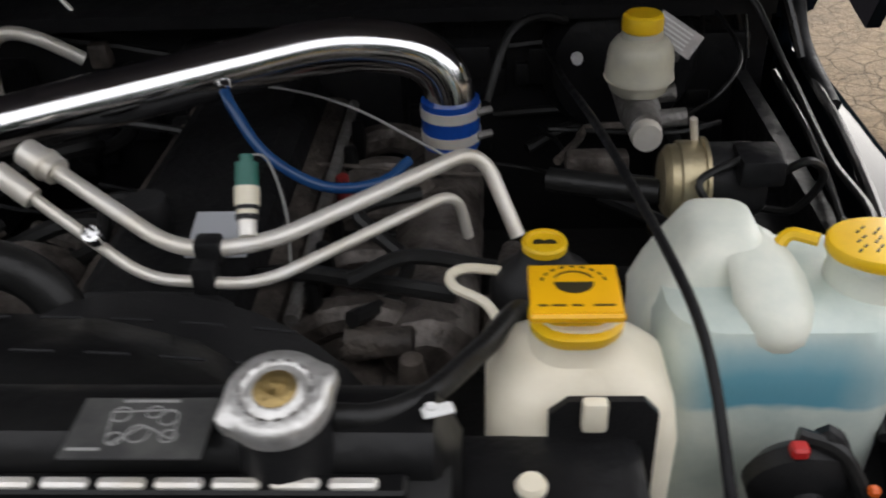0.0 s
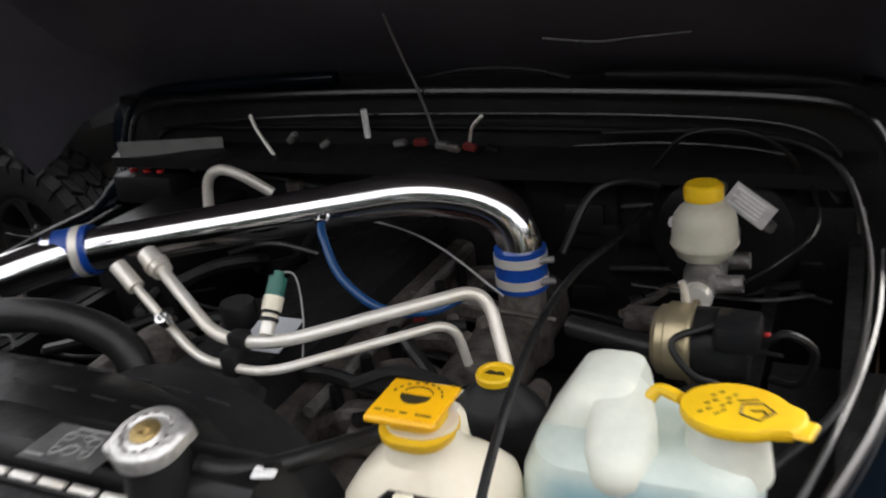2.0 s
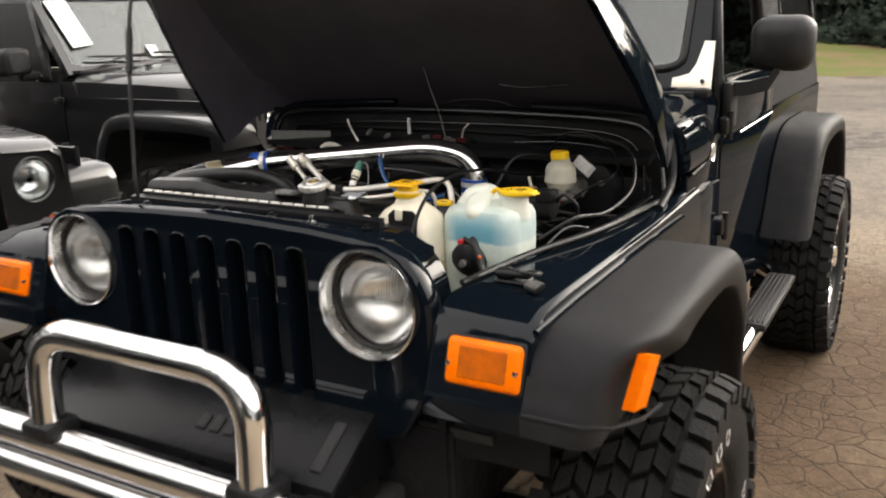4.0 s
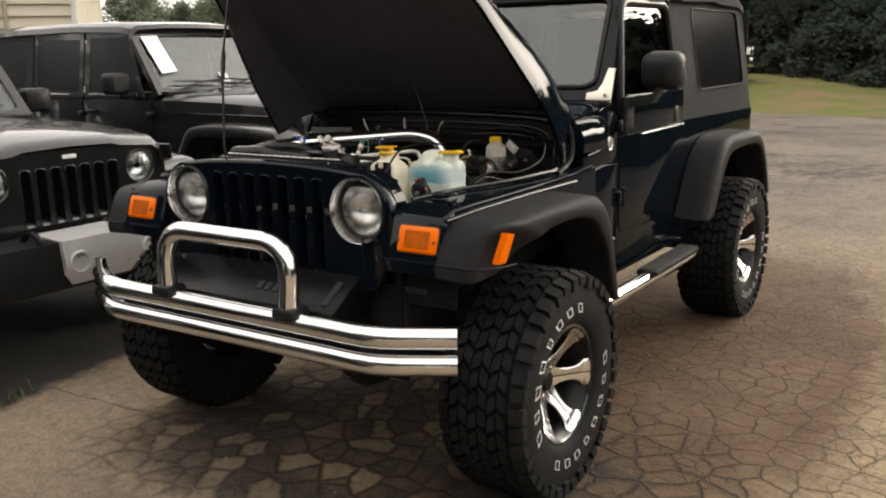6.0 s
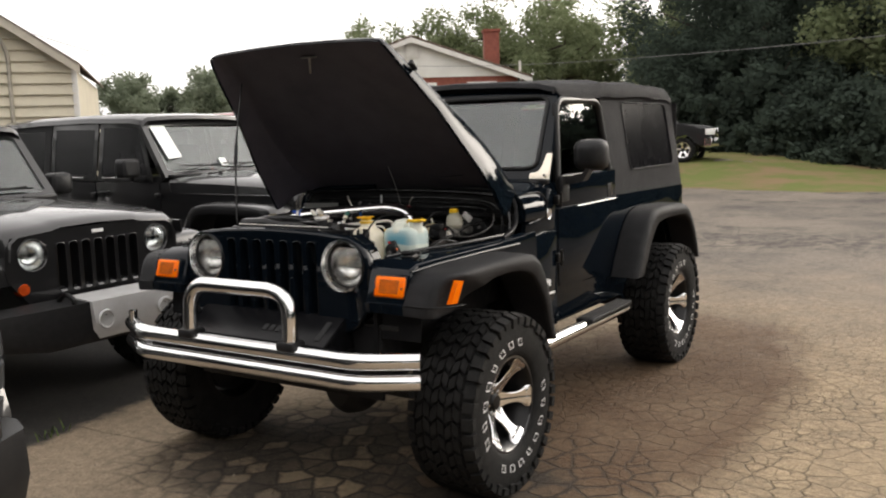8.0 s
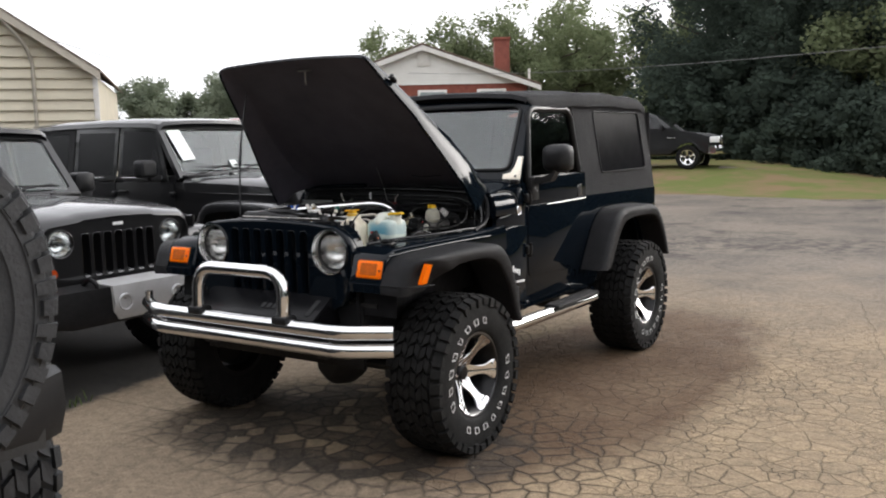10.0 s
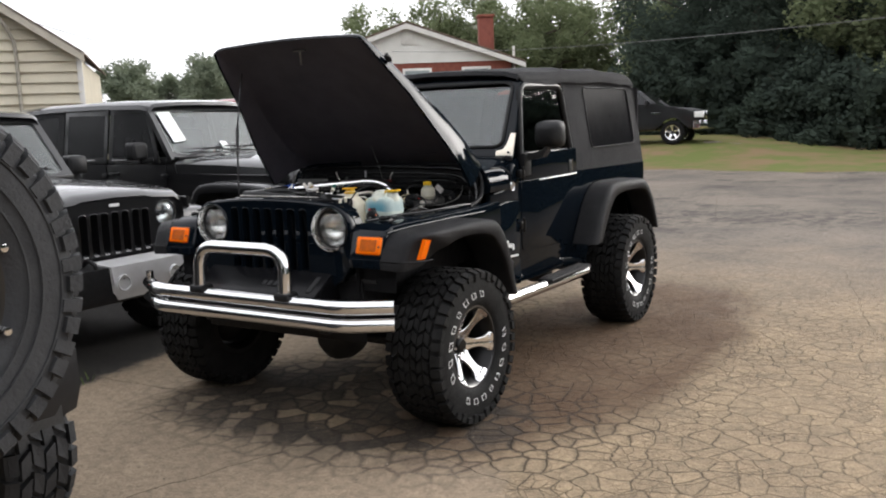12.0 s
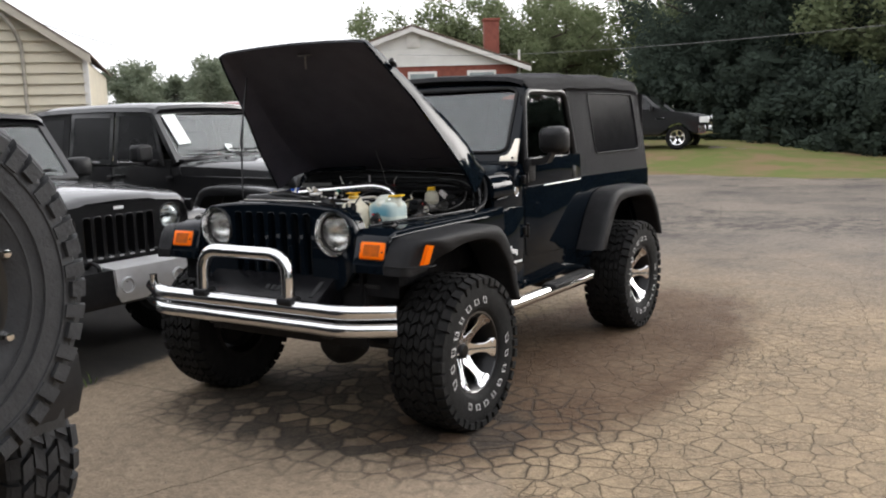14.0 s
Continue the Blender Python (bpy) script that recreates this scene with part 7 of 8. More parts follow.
    for s in (1, -1):
        part("bonnet_latch", box((s * 0.685, 0.18, 1.13), (0.035, 0.07, 0.04), 0.01), SATIN_BLACK, bn)
        part("washer_nozzle", box((s * 0.3, 1.2, 1.3), (0.05, 0.035, 0.015), 0.006), BLACK_PLASTIC, bn)
    part("cowl_grille", box((0, 1.45, 1.275), (1.4, 0.1, 0.03), 0.01), BLACK_PLASTIC, car)
    # wings, tub and doors
    for s in (1, -1):
        rings = []
        line = curve_through([(0, -0.02, 0.86), (0, 0.0, 0.98), (0, 0.1, 1.04), (0, 0.5, 1.06), (0, 0.9, 1.04), (0, 1.05, 0.9), (0, 1.14, 0.66)], 4)
        for i, p in enumerate(line):
            t = (line[min(i + 1, len(line) - 1)] - line[max(i - 1, 0)]).normalized()
            nx = Vector((0, t.z, -t.y))
            rings.append([Vector((s * x, p.y, p.z)) + nx * d for x, d in ((0.6, 0.0), (0.86, 0.0), (0.915, 0.015), (0.93, 0.05), (0.925, 0.1), (0.9, 0.1), (0.6, 0.06))])
        part("front_wing", loft(rings), paint, car)
        rings = []
        line = curve_through([(0, 2.98, 0.66), (0, 3.06, 0.88), (0, 3.2, 1.02), (0, 3.55, 1.05), (0, 3.9, 1.0), (0, 4.03, 0.8), (0, 4.06, 0.66)], 4)
        for i, p in enumerate(line):
            t = (line[min(i + 1, len(line) - 1)] - line[max(i - 1, 0)]).normalized()
            nx = Vector((0, t.z, -t.y))
            rings.append([Vector((s * x, p.y, p.z)) + nx * d for x, d in ((0.74, 0.0), (0.86, 0.0), (0.905, 0.015), (0.92, 0.05), (0.915, 0.09), (0.89, 0.09), (0.74, 0.06))])
        part("rear_wing", loft(rings), paint, car)
        o = [(0.05, 1.12), (0.05, 0.98), (0.9, 1.0), (1.08, 0.9), (1.16, 0.5), (2.95, 0.5)] + [(3.55 + 0.5 * math.cos(radians(a)), 0.52 + 0.5 * math.sin(radians(a))) for a in range(170, 9, -16)] + [(4.1, 0.55), (4.22, 0.6), (4.22, 1.2), (1.4, 1.22), (1.38, 1.12)]
        part("tub_side", prism(o, "x", s * 0.74, s * 0.765, 0.005), paint, car)
        for y0, y1 in ((1.52, 2.42), (2.45, 3.18)):
            d = part("door", prism([(y0, 1.22), (y0, 0.72), (y0 + 0.06, 0.62), (y1 - 0.1, 0.62), (y1, 0.8), (y1, 1.22)], "x", s * 0.765, s * 0.776, 0.006), paint, car)
            if not spare:
                fr = [(y0 + (0.1 if y0 < 2 else 0.0), 1.23), (y0 + (0.32 if y0 < 2 else 0.0), 1.79), (y1, 1.8), (y1, 1.23)]
                gl = [(y0 + (0.17 if y0 < 2 else 0.05), 1.29), (y0 + (0.35 if y0 < 2 else 0.05), 1.73), (y1 - 0.06, 1.74), (y1 - 0.06, 1.29)]
                bm = plate(fr, [gl], "x", s * 0.77, s * 0.755)
                for v in bm.verts:
                    v.co.x = s * (abs(v.co.x) - max(0, v.co.z - 1.2) * 0.16)
                part("window_frame", bm, paint, d)
                bm = prism(gl, "x", s * 0.766, s * 0.762)
                for v in bm.verts:
                    v.co.x = s * (abs(v.co.x) - max(0, v.co.z - 1.2) * 0.16)
                part("door_glass", bm, PRIVACY, d, "dark tinted window")
            part("door_handle", box((s * 0.79, y1 - 0.12, 1.12), (0.03, 0.14, 0.03), 0.008), SATIN_BLACK, d)
            part("belt_strip", box((s * 0.772, (y0 + y1) / 2 + 0.05, 1.262), (0.006, y1 - y0 - 0.25, 0.012), 0.002, 1), CHROME, d)
            for z in (0.8, 1.1):
                part("hinge", box((s * 0.785, y0 + 0.01, z), (0.025, 0.08, 0.05), 0.008), paint, d)
        mi = part("mirror", loft([[(s * (0.94 + a * q), y, 1.36 + b * q * 1.0) for a, b in round_rect(0.2, 0.175, 0.04, 3)] for y, q in ((1.66, 0.7), (1.68, 0.95), (1.74, 1.0), (1.78, 1.0), (1.79, 0.94))]), BLACK_PLASTIC, car, "black plastic door mirror")
        part("mirror_arm", box((s * 0.82, 1.74, 1.26), (0.16, 0.06, 0.05), 0.015), BLACK_PLASTIC, mi)
        # quarter window and hardtop side
        if not spare:
            fr = [(3.2, 1.21), (3.2, 1.8), (4.12, 1.79), (4.22, 1.21)]
            gl = [(3.3, 1.29), (3.3, 1.73), (4.02, 1.73), (4.1, 1.29)]
            bm = plate(fr, [gl], "x", s * 0.77, s * 0.755)
            bm2 = prism(gl, "x", s * 0.766, s * 0.762)
            for b in (bm, bm2):
                for v in b.verts:
                    v.co.x = s * (abs(v.co.x) - max(0, v.co.z - 1.2) * 0.16)
            hs = part("hardtop_side", bm, BLACK_PLASTIC, car)
            part("quarter_glass", bm2, PRIVACY, hs, "dark tinted window")
        if not spare:
            part("tail_lamp", box((s * 0.72, 4.24, 0.95), (0.12, 0.06, 0.2), 0.012), TAIL_RED, car)
        part("seat", box((s * 0.36, 2.5, 1.25), (0.48, 0.14, 0.62), 0.06), SEAT, car)
        part("headrest", box((s * 0.36, 2.54, 1.62), (0.26, 0.09, 0.16), 0.03), SEAT, car)
    part("body_floor", box((0, 2.3, 0.55), (1.46, 3.9, 0.08)), DARK, car)
    part("tailgate", box((0, 4.22, 0.9), (1.5, 0.04, 0.62), 0.01), paint, car)
    if not spare:
        part("rear_glass", box((0, 4.17, 1.5), (1.22, 0.012, 0.46), 0.004, 1, Matrix.Rotation(radians(9), 3, "X")), TINTED, car)
    part("dashboard", box((0, 1.72, 1.2), (1.4, 0.28, 0.16), 0.04), BLACK_PLASTIC, car)
    # windscreen and roof
    bm = bmesh.new()
    def wp(x, f, k=0.0):
        return Vector((x, 1.46 + 0.4 * f + k * 0.8, 1.265 + 0.545 * f - k * 0.6))
    o = [(-0.74, 0), (0.74, 0), (0.685, 0.9), (0.65, 1), (-0.65, 1), (-0.685, 0.9)]
    i = [(-0.665, 0.13), (-0.6, 0.08), (0.6, 0.08), (0.665, 0.13), (0.625, 0.86), (0.58, 0.9), (-0.58, 0.9), (-0.625, 0.86)]
    es = []
    for lp in (o, i):
        vs = [bm.verts.new(wp(*p)) for p in lp]
        es += [bm.edges.new((vs[k], vs[(k + 1) % len(vs)])) for k in range(len(vs))]
    bmesh.ops.triangle_fill(bm, edges=es, use_beauty=True)
    ex = bmesh.ops.extrude_face_region(bm, geom=list(bm.faces))
    bmesh.ops.translate(bm, verts=[g for g in ex["geom"] if isinstance(g, bmesh.types.BMVert)], vec=(0, 0.045, -0.03))
    wf2 = part("windscreen_frame", bm, paint, car)
    bm = bmesh.new()
    bm.faces.new([bm.verts.new(wp(x, f, 0.015)) for x, f in i])
    ex = bmesh.ops.extrude_face_region(bm, geom=list(bm.faces))
    bmesh.ops.translate(bm, verts=[g for g in ex["geom"] if isinstance(g, bmesh.types.BMVert)], vec=(0, 0.005, -0.003))
    part("windscreen_glass", bm, GREEN_GLASS, wf2).visible_shadow = False
    for x0, x1 in ((-0.55, -0.05), (0.02, 0.5)):
        wpr = part("wiper", tube([wp(x0, 0.02, -0.02), wp((x0 + x1) / 2, 0.12, -0.03), wp(x1, 0.15, -0.03)], 0.009, 6), BLACK_PLASTIC, wf2)
        part("wiper_blade", tube([wp(x0 + 0.02, 0.17, -0.018), wp(x1 + 0.05, 0.13, -0.018)], 0.008, 6), BLACK_PLASTIC, wpr)
    if sticker:
        q = [(-0.6, 0.87), (-0.425, 0.88), (-0.415, 0.33), (-0.59, 0.3)]
        bm = bmesh.new()
        bm.faces.new([bm.verts.new(wp(x, f, -0.003)) for x, f in q])
        st2 = part("price_sheet", bm, WHITE_PAPER, wf2, "pale printed sheet stuck to the windscreen", flat=True)
        for k in range(9):
            f = 0.76 - 0.042 * k
            part("sheet_line", box(wp(-0.51, f, -0.005), (0.1 if k % 3 else 0.13, 0.002, 0.006)), mat("grey_print", (0.62, 0.67, 0.64), 0.6), st2)
        bm = bmesh.new()
        bm.faces.new([bm.verts.new(wp(x, f, -0.003)) for x, f in ((0.02, 0.28), (0.11, 0.28), (0.11, 0.14), (0.02, 0.14))])
        part("small_sticker", bm, WHITE_PAPER, wf2, flat=True)
    rings = []
    for y, z, ww in ((1.8, 1.8, 0.645), (1.82, 1.835, 0.65), (1.95, 1.855, 0.665), (2.6, 1.875, 0.675), (3.4, 1.87, 0.675), (4.05, 1.845, 0.66), (4.12, 1.82, 0.65), (4.13, 1.77, 0.64)):
        rings.append([(-ww - 0.03, y, z - 0.08), (-ww - 0.015, y, z - 0.035), (-ww + 0.03, y, z - 0.006), (-ww * 0.5, y, z + 0.012), (0, y, z + 0.016), (ww * 0.5, y, z + 0.012), (ww - 0.03, y, z - 0.006), (ww + 0.015, y, z - 0.035), (ww + 0.03, y, z - 0.08)])
    if not spare:
        part("hardtop", loft(rings, closed=False), paint, car)
    # bumpers
    fb = part("front_bumper", loft([[(x, yf, zb2), (x, yf - 0.02, zb2 + 0.05), (x, yf, zt2), (x, -0.08, zt2 + 0.01), (x, -0.08, zb2)] for x, yf, zb2, zt2 in
                                    ((-0.88, -0.16, 0.58, 0.71), (-0.84, -0.24, 0.52, 0.72), (-0.6, -0.32, 0.48, 0.73), (0.6, -0.32, 0.48, 0.73), (0.84, -0.24, 0.52, 0.72), (0.88, -0.16, 0.58, 0.71))]), BLACK_PLASTIC, car, "black plastic bumper with silver centre")
    if silver:
        part("bumper_centre", loft([[(x, -0.342, zb2), (x, -0.362, zb2 + 0.06), (x, -0.345, 0.735), (x, -0.1, 0.75), (x, -0.1, zb2)] for x, zb2 in ((-0.31, 0.56), (-0.27, 0.5), (0.27, 0.5), (0.31, 0.56))]), SILVER, fb, "silver bumper centre")
    for s in (1, -1):
        fg = part("fog_lamp", lathe([(0.04, 0.03), (0.045, -0.012), (0.056, -0.014), (0.06, 0.0), (0.055, 0.03)], (s * 0.225, -0.355, 0.615), "y", 24), SILVER if silver else BLACK_PLASTIC, fb)
        part("fog_lens", lathe([(0, -0.004), (0.03, -0.002), (0.045, 0.008), (0.04, 0.02)], (s * 0.225, -0.352, 0.615), "y", 20), TINTED, fg)
        part("tow_hook", tube(bend([(s * 0.4, -0.15, 0.74), (s * 0.4, -0.22, 0.79), (s * 0.4, -0.3, 0.76), (s * 0.4, -0.3, 0.72)], 0.03, 4), 0.016, 8), SATIN_BLACK, fb)
    part("rear_bumper", loft([[(x, y0, 0.52), (x, y0, 0.745), (x, y1, 0.75), (x, y1 + 0.01, 0.62), (x, y1 - 0.03, 0.52)] for x, y0, y1 in ((-0.88, 3.9, 4.1), (-0.84, 3.95, 4.2), (-0.7, 4.1, 4.27), (0.7, 4.1, 4.27), (0.84, 3.95, 4.2), (0.88, 3.9, 4.1))]), BLACK_PLASTIC, car, "black plastic rear bumper")
    # wheels
    for x, y in ((0.8, 0.55), (-0.8, 0.55), (0.8, 3.55), (-0.8, 3.55)):
        key = ("mud", R)
        wh = wheel(car, (x, y, R - 0.006 - lift - sunk), 1 if x > 0 else -1, R, 0.14, 0.215, 5, (), 0, RIM_BLACK, RIM_BLACK, shared.get(key, MUD_TREAD), rubber=OLD_RUBBER if spare else None)
        shared.setdefault(key, [o for o in wh.children if o.name.startswith("tread")][0].data)
        part("axle_hub", tube([(x * 0.2, y, R - lift), (x * 0.8, y, R - lift)], 0.04, 8), DARK, car)
    if spare:
        hub = wheel(car, (0.16, 4.93, 1.19), 1, 0.47, 0.145, 0.25, 8, (), 0, RIM_BLACK, RIM_BLACK, (50, 0.028, 5, 0.06), rubber=OLD_RUBBER)
        hub.matrix_local = Matrix.Translation((0.16, 4.93, 1.19)) @ Matrix.Rotation(radians(90), 4, "Z") @ Matrix.Rotation(radians(20), 4, "X")
        for k in range(10):
            a = radians((0, 28, 72, 100, 144, 172, 216, 244, 288, 315)[k] + 70)
            part("rim_bolt", lathe([(0, 0.016), (0.01, 0.014), (0.014, 0.006), (0.014, -0.02)], (0.135, 0.262 * math.cos(a), 0.262 * math.sin(a)), "x", 8), CHROME, hub, "bright rim bolt")
        for r in (0.3, 0.335, 0.385):
            part("sidewall_rib", lathe([(r - 0.004, 0.0), (r - 0.002, 0.004), (r + 0.002, 0.004), (r + 0.004, 0.0)], (0.15, 0, 0), "x", 64), OLD_RUBBER, hub)
        part("spare_carrier", box((0.16, 4.55, 1.1), (0.3, 0.66, 0.24), 0.02), SATIN_BLACK, car)
    return car


hard_jeep(pose(-2.06, 0.545, 0.0, 0, 0, 90), BLACK_PAINT, "shiny black off-roader with silver bumper centre", True)
hard_jeep(pose(-2.15, 3.2, 0.085, 0, 0, 90), BLACK_PAINT, "black hardtop off-roader with a price sheet", True, sticker=True, sunk=0.085)
hard_jeep(pose(-3.65, -2.47, 0.13, 0, 0, -90), BLACK_PAINT, "black lifted open-topped off-roader with mud-tyre spare", False, spare=True, R=0.46, lift=0.13)
hard_jeep(pose(-2.6, 5.9, 0.16, 0, 0, 90), mat("dark_red_paint", (0.25, 0.012, 0.01), 0.3, 0.0, coat=1.0), "dark red hardtop off-roader at the row's end", True)


# ---- pickup on the bank ----
def pickup(m):
    car = thing("pickup_truck", m, "black pickup truck with chrome front on the grass", "car")
    side = [(0.0, 0.62), (0.0, 1.0), (0.03, 1.12), (0.35, 1.2), (1.45, 1.26), (2.05, 1.8), (2.35, 1.9), (3.25, 1.9), (3.5, 1.82), (3.58, 1.3), (5.6, 1.3), (5.65, 0.65), (5.0, 0.55)] + [(4.55 + 0.48 * math.cos(radians(a)), 0.45 + 0.48 * math.sin(radians(a))) for a in range(15, 170, 14)] + [(4.0, 0.48), (1.6, 0.48)] + [(1.0 + 0.48 * math.cos(radians(a)), 0.45 + 0.48 * math.sin(radians(a))) for a in range(15, 170, 14)] + [(0.45, 0.5)]
    bm = prism(side, "x", -0.95, 0.95, 0.05, 3)
    for v in bm.verts:
        v.co.x *= 1 - max(0, v.co.z - 1.3) * 0.22
    part("body", bm, BLACK_PAINT, car)
    for s in (1, -1):
        for gl in ([(1.72, 1.36), (2.14, 1.76), (2.5, 1.8), (2.52, 1.36)], [(2.6, 1.36), (2.58, 1.8), (3.2, 1.8), (3.38, 1.7), (3.42, 1.36)]):
            bm = prism(gl, "x", s * 0.952, s * 0.956)
            for v in bm.verts:
                v.co.x = s * (abs(v.co.x) * (1 - max(0, v.co.z - 1.3) * 0.22) + 0.004)
            part("door_glass", bm, TINTED, car)
        part("headlamp", box((s * 0.75, -0.0, 0.98), (0.36, 0.08, 0.22), 0.03), CHROME, car, "clear headlamp")
        part("lamp_wrap", box((s * 0.94, 0.14, 0.98), (0.03, 0.3, 0.2), 0.012), WHITE_PRINT, car)
        part("mirror", box((s * 1.08, 1.85, 1.38), (0.16, 0.1, 0.2), 0.03), BLACK_PLASTIC, car)
        part("nameplate", box((s * 0.955, 1.55, 1.05), (0.006, 0.3, 0.04), 0.002, 1), CHROME, car)
        for y in (1.0, 4.55):
            wh = wheel(car, (s * 0.86, y, 0.4), s, 0.4, 0.13, 0.245, 5, (), 0, POLISHED, POLISHED, shared.get("road", (40, 0.012, 4, 0.02)))
            shared.setdefault("road", [o for o in wh.children if o.name.startswith("tread")][0].data)
    part("grille", box((0, -0.02, 0.98), (1.1, 0.06, 0.3), 0.03), CHROME, car)
    part("bumper", loft([[(x, y - 0.02, 0.52), (x, y - 0.05, 0.62), (x, y, 0.78), (x, y + 0.2, 0.78), (x, y + 0.2, 0.52)] for x, y in ((-0.98, 0.12), (-0.8, -0.08), (0.8, -0.08), (0.98, 0.12))]), CHROME, car, "chrome bumper")
    return car


# ---- buildings ----
SIDING = mat("tan_lap_siding", (0.66, 0.6, 0.46), 0.7, 0.0, (0.58, 0.53, 0.41), 1.5, 0.1, 40.0)
TRIM_WHITE = mat("white_trim", (0.7, 0.68, 0.64), 0.6, 0.0, (0.6, 0.58, 0.54), 3.0)
TRIM_TAN = mat("tan_trim", (0.55, 0.5, 0.41), 0.6, 0.0, (0.46, 0.42, 0.34), 3.0)
WHITE_SIDING = mat("white_gable_siding", (0.78, 0.77, 0.73), 0.7, 0.0, (0.7, 0.69, 0.65), 1.0)
CURTAINED = mat("curtained_glass", (0.3, 0.34, 0.33), 0.15, 0.0, (0.22, 0.26, 0.26), 2.0, coat=1.0)
BRICK = mat("red_brick", (0.24, 0.075, 0.05), 0.9, 0.0, (0.17, 0.05, 0.035), 5.0, 0.3, 30.0)
SHINGLE = mat("brown_shingle", (0.16, 0.115, 0.085), 0.9, 0.0, (0.11, 0.08, 0.06), 3.0, 0.5, 20.0)


def shed(m, wide, deep, wall, rise):
    """A gabled outbuilding clad with lapped boards; its gable looks to -y."""
    ob = thing("shed", m, "tan shed clad with lapped boards", "building")
    core = part("wall", prism([(-wide / 2 + 0.02, -0.2), (wide / 2 - 0.02, -0.2), (wide / 2 - 0.02, wall), (0, wall + rise), (-wide / 2 + 0.02, wall)], "y", 0.03, deep), SIDING, ob)
    n, step = int((wall + rise + 0.2) / 0.2), 0.2
    for k in range(n):
        z = -0.1 + step * k
        half = wide / 2 if z < wall else (wall + rise - z) / rise * wide / 2
        half2 = wide / 2 if z + step < wall else max(0.02, (wall + rise - z - step) / rise * wide / 2)
        if half < 0.06:
            break
        bm = bmesh.new()
        vs = [bm.verts.new(p) for p in ((-half, -0.035, z), (half, -0.035, z), (half2, 0.024, z + step), (-half2, 0.024, z + step), (-half, 0.03, z), (half, 0.03, z))]
        for f in ((0, 1, 2, 3), (0, 4, 5, 1), (1, 5, 2), (0, 3, 4)):
            bm.faces.new([vs[i] for i in f])
        part("board", bm, SIDING, core, flat=True)
    for s in (1, -1):
        part("corner_board", box((s * wide / 2, 0.0, wall / 2 - 0.1), (0.1, 0.06, wall + 0.2), 0.004), TRIM_WHITE, ob)
        a, b = Vector((0, 0, wall + rise + 0.12)), Vector((s * (wide / 2 + 0.12), 0, wall + 0.12 - rise * 0.24 / wide))
        bm = bmesh.new()
        for q in ((-0.35, 0.0, 0.16, 0.03),):
            vs = [bm.verts.new((p.x, y, p.z - dz)) for p in (a, b) for y in (-0.3, -0.26) for dz in (0.0, 0.17)]
            for f in ((0, 1, 5, 4), (2, 6, 7, 3), (0, 4, 6, 2), (1, 3, 7, 5), (4, 5, 7, 6), (0, 2, 3, 1)):
                bm.faces.new([vs[i] for i in f])
        part("rake_board", bm, TRIM_TAN, ob)
        bm = bmesh.new()
        vs = [bm.verts.new((p.x, y, p.z + dz)) for p in (a, b) for y in (-0.32, deep + 0.3) for dz in (0.0, 0.03)]
        for f in ((0, 1, 5, 4), (2, 6, 7, 3), (0, 4, 6, 2), (1, 3, 7, 5), (4, 5, 7, 6), (0, 2, 3, 1)):
            bm.faces.new([vs[i] for i in f])
        part("roof", bm, SHINGLE, ob)
    part("cable_conduit", tube(bend([(wide * 0.33, -0.07, 1.6), (wide * 0.33, -0.07, wall + 0.25), (wide * 0.31, -0.2, wall + 0.6), (wide * 0.18, -0.34, wall + rise * 0.72)], 0.15, 5), 0.035, 8), mat("grey_conduit", (0.36, 0.33, 0.27), 0.5), ob)
    return ob


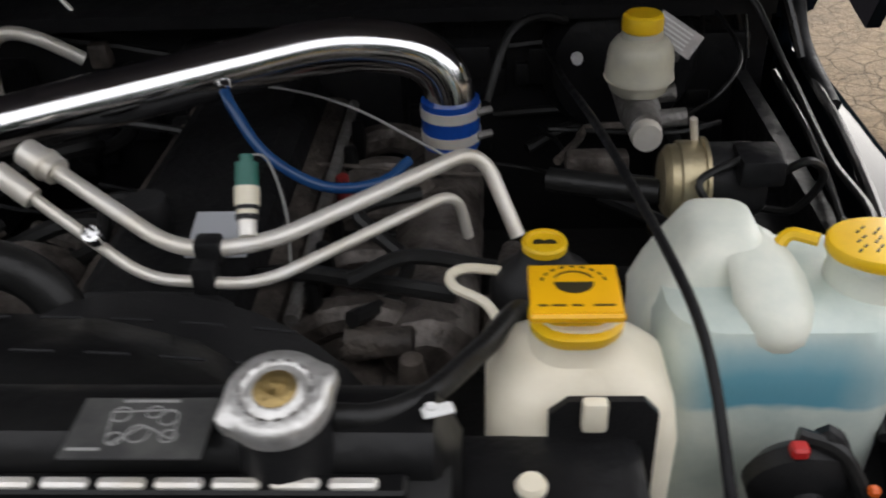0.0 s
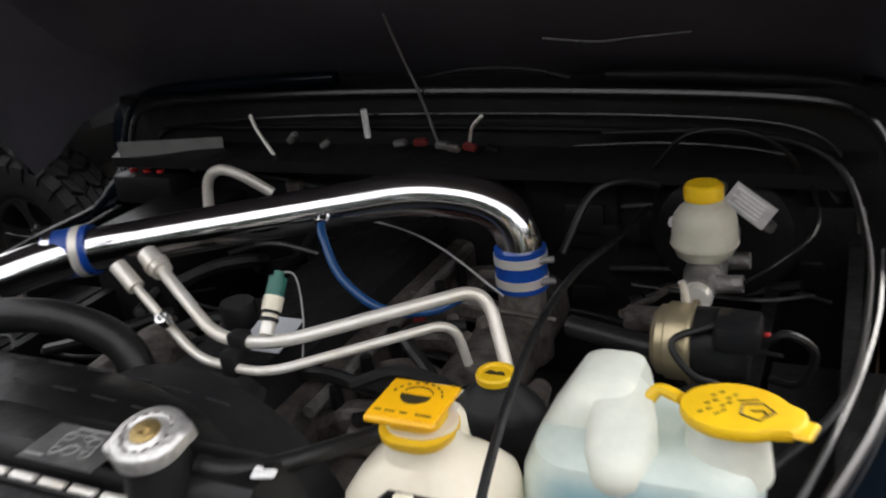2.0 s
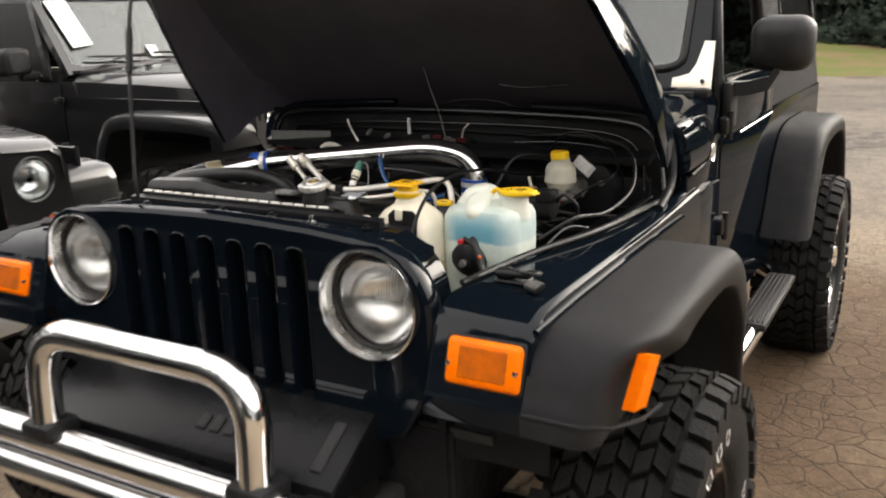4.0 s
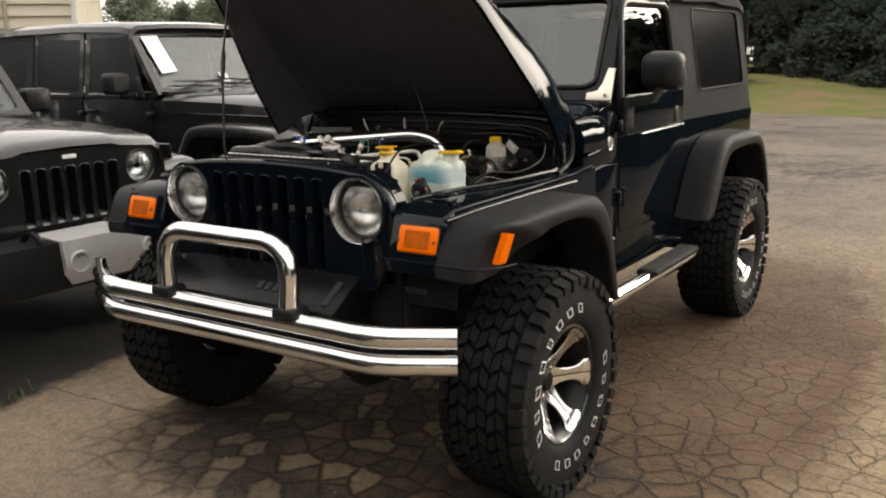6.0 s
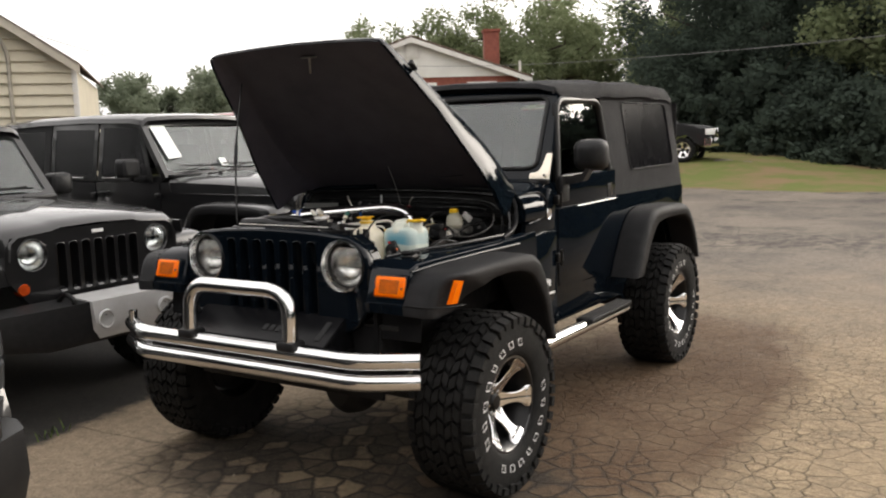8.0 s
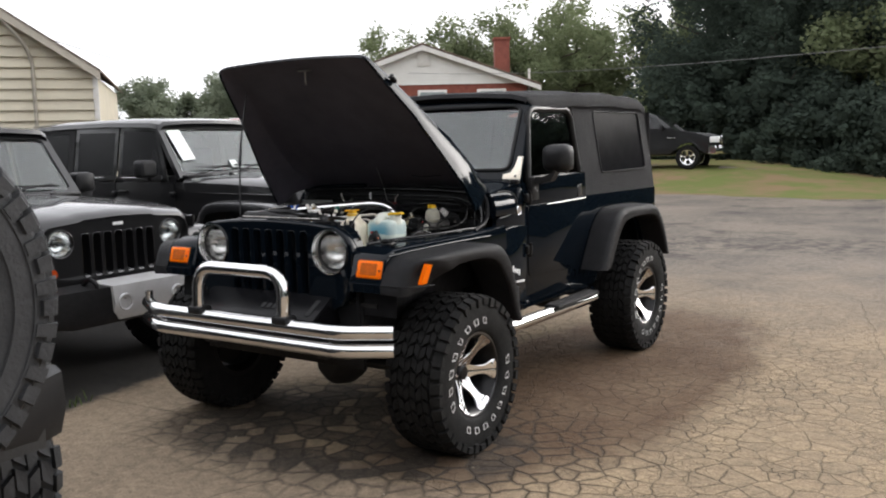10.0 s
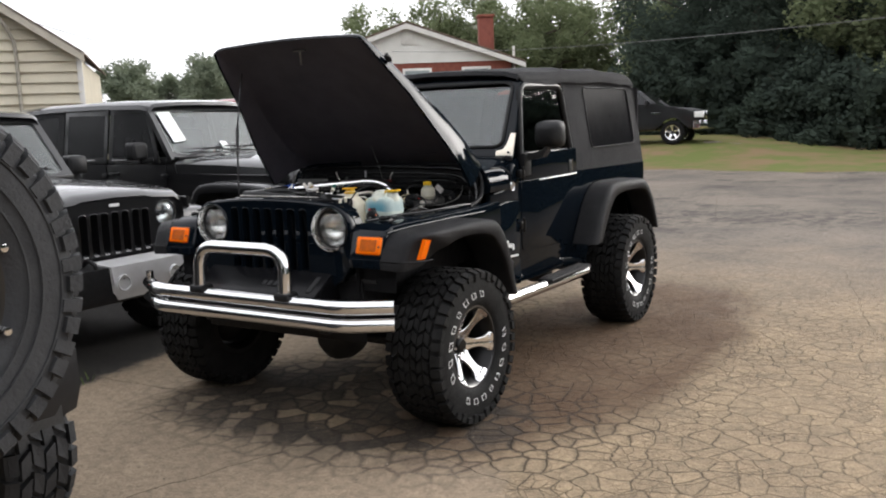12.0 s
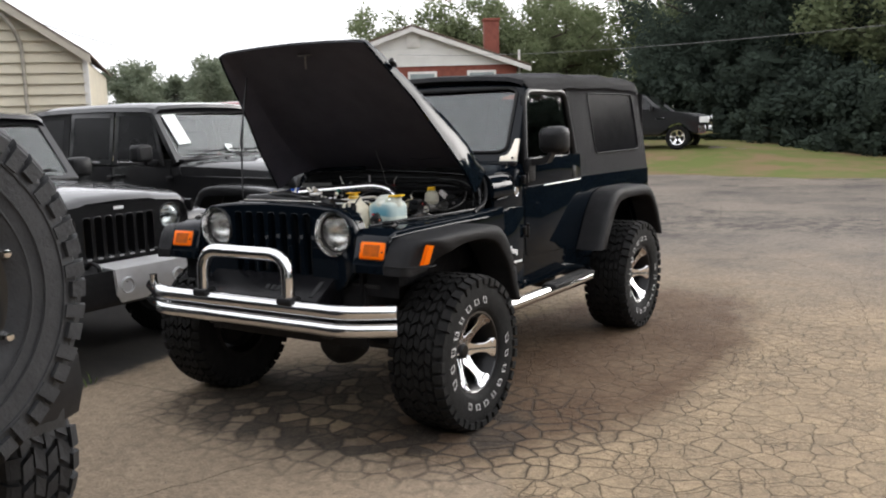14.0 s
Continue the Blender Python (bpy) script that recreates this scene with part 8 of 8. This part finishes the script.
def house(m):
    """A brick bungalow with a white boarded gable that looks to -y."""
    ob = thing("house", m, "brick bungalow with white boarded gable and red chimney", "building")
    w, wall, rise, deep = 7.9, 3.3, 1.36, 11.0
    part("wall", box((0, deep / 2, wall / 2 - 0.2), (w, deep, wall + 0.4)), BRICK, ob)
    gb = part("gable", prism([(-w / 2, wall), (w / 2, wall), (0, wall + rise)], "y", -0.03, 0.3), WHITE_SIDING, ob)
    for k in range(12):
        z = wall + 0.108 * k
        h = (wall + rise - z) / rise * w / 2
        part("board", prism([(-h, z), (h, z), (h - 0.02, z + 0.03), (-h + 0.02, z + 0.03)], "y", -0.06, -0.03), WHITE_SIDING, gb)
    part("vent", box((0.05, -0.08, wall + 1.0), (0.5, 0.05, 0.6), 0.01), TRIM_WHITE, gb)
    for s in (1, -1):
        a, b = Vector((0, 0, wall + rise + 0.1)), Vector((s * (w / 2 + 0.5), 0, wall - 0.1))
        for nm, y0, y1, t0, t1, mm in (("rake_board", -0.36, -0.3, -0.02, -0.2, TRIM_WHITE), ("roof", -0.38, deep + 0.3, 0.06, 0.0, SHINGLE)):
            bm = bmesh.new()
            vs = [bm.verts.new((p.x, y, p.z + dz)) for p in (a, b) for y in (y0, y1) for dz in (t1, t0)]
            for f in ((0, 1, 5, 4), (2, 6, 7, 3), (0, 4, 6, 2), (1, 3, 7, 5), (4, 5, 7, 6), (0, 2, 3, 1)):
                bm.faces.new([vs[i] for i in f])
            part(nm, bm, mm, ob)
    for x in (-2.2, 0.35, 2.6):
        wn2 = part("window", box((x, -0.03, 2.45), (1.1, 0.12, 1.3), 0.01), TRIM_WHITE, ob)
        part("pane", box((x, -0.1, 2.75), (0.92, 0.02, 0.52)), CURTAINED, wn2)
        part("pane", box((x, -0.1, 2.15), (0.92, 0.02, 0.52)), CURTAINED, wn2)
    ch = part("chimney", box((3.5, 4.2, wall + rise * 0.75 - 0.3), (0.62, 0.6, 2.7), 0.02), BRICK, ob)
    part("chimney_cap", box((3.5, 4.2, wall + rise * 0.75 + 1.08), (0.72, 0.7, 0.12), 0.02), BRICK, ch)
    part("wing_roof", prism([(3.9, 2.75), (6.9, 2.05), (6.9, 2.15), (3.9, 2.95)], "y", -0.2, 5.0), SHINGLE, ob)
    part("wing_wall", box((5.3, 2.6, 0.95), (2.6, 4.4, 2.2)), BRICK, ob)
    part("vent_pipe", tube([(4.2, 1.0, 2.9), (4.2, 1.0, 3.9)], 0.05, 8), TRIM_WHITE, ob)
    return ob


house(pose(-15.37, 24.56, 0.45, 0, 0, 36) @ Matrix.Translation((-0.32, 0, 0)))
shed(pose(-13.65, 4.85, 0.1, 0, 0, 50), 6.36, 7.0, 2.98, 2.17)
pickup(pose(-4.95, 26.6, 0.47, 0, 2.0, 96))

# overhead line
POLE = mat("wire_grey", (0.16, 0.16, 0.16), 0.6)
line = thing("overhead_line", Matrix(), "thin overhead service wire across the sky", "cable")
for start, end, sag, r in (((-14.5, 21.8, 4.0), (7.5, 7.7, 2.85), 0.32, 0.006), ((-13.2, 7.1, 3.95), (-30.0, 27.6, 4.9), 0.2, 0.011), ((-13.4, 8.2, 5.0), (-4.2, 16.7, 5.1), 0.12, 0.009)):
    part("span", tube([Vector(start).lerp(Vector(end), f / 16) - Vector((0, 0, sag * (1 - (2 * f / 16 - 1) ** 2))) for f in range(17)], r, 5), POLE, line)


# ---- small things on the ground ----
STONE = mat("pale_grit", (0.3, 0.26, 0.2), 0.9, 0.0, (0.16, 0.13, 0.1), 30.0, 0.3, 80.0)
WEED = mat("weed_green", (0.06, 0.11, 0.02), 0.8, 0.0, (0.1, 0.13, 0.03), 20.0)
rng = random.Random(77)
bm = bmesh.new()
for k in range(420):
    x, y = rng.uniform(-1.6, 5.0), rng.uniform(-1.2, 8.0)
    s = rng.choice((0.003, 0.004, 0.004, 0.006, 0.009))
    base = [Vector((x, y, ground_height(x, y))) + Vector((math.cos(a) * s * rng.uniform(0.7, 1.2), math.sin(a) * s * rng.uniform(0.7, 1.2), 0)) for a in (0, 1.3, 2.5, 3.8, 5.1)]
    low = [bm.verts.new(p - Vector((0, 0, 0.002))) for p in base]
    top = bm.verts.new(Vector((x, y, ground_height(x, y) + s * rng.uniform(0.6, 1.1))))
    for i in range(5):
        bm.faces.new((low[i], low[(i + 1) % 5], top))
tagged(finish(bm, "gravel", STONE, flat=True), "scattered pale grit on the cracked paving", "gravel", kind="stuff")

for cx, cy, n in ((-1.62, -0.46, 46), (-1.72, -0.1, 16), (-1.78, 1.7, 14)):
    bm = bmesh.new()
    for k in range(n):
        x, y = cx + rng.gauss(0, 0.035), cy + rng.gauss(0, 0.05)
        a, h, w = rng.uniform(0, math.tau), rng.uniform(0.02, 0.07), 0.004
        tip = Vector((x + math.cos(a) * h * 0.8, y + math.sin(a) * h * 0.8, h))
        side = Vector((-math.sin(a), math.cos(a), 0)) * w
        root = Vector((x, y, -0.004))
        mid = root.lerp(tip, 0.5) + Vector((0, 0, h * 0.25))
        vs = [bm.verts.new(p) for p in (root - side, root + side, mid + side * 0.8, tip, mid - side * 0.8)]
        bm.faces.new(vs)
    tagged(finish(bm, "weed_tuft", WEED, flat=True), "low green weeds at the asphalt edge", "weed", "weeds along the asphalt edge")
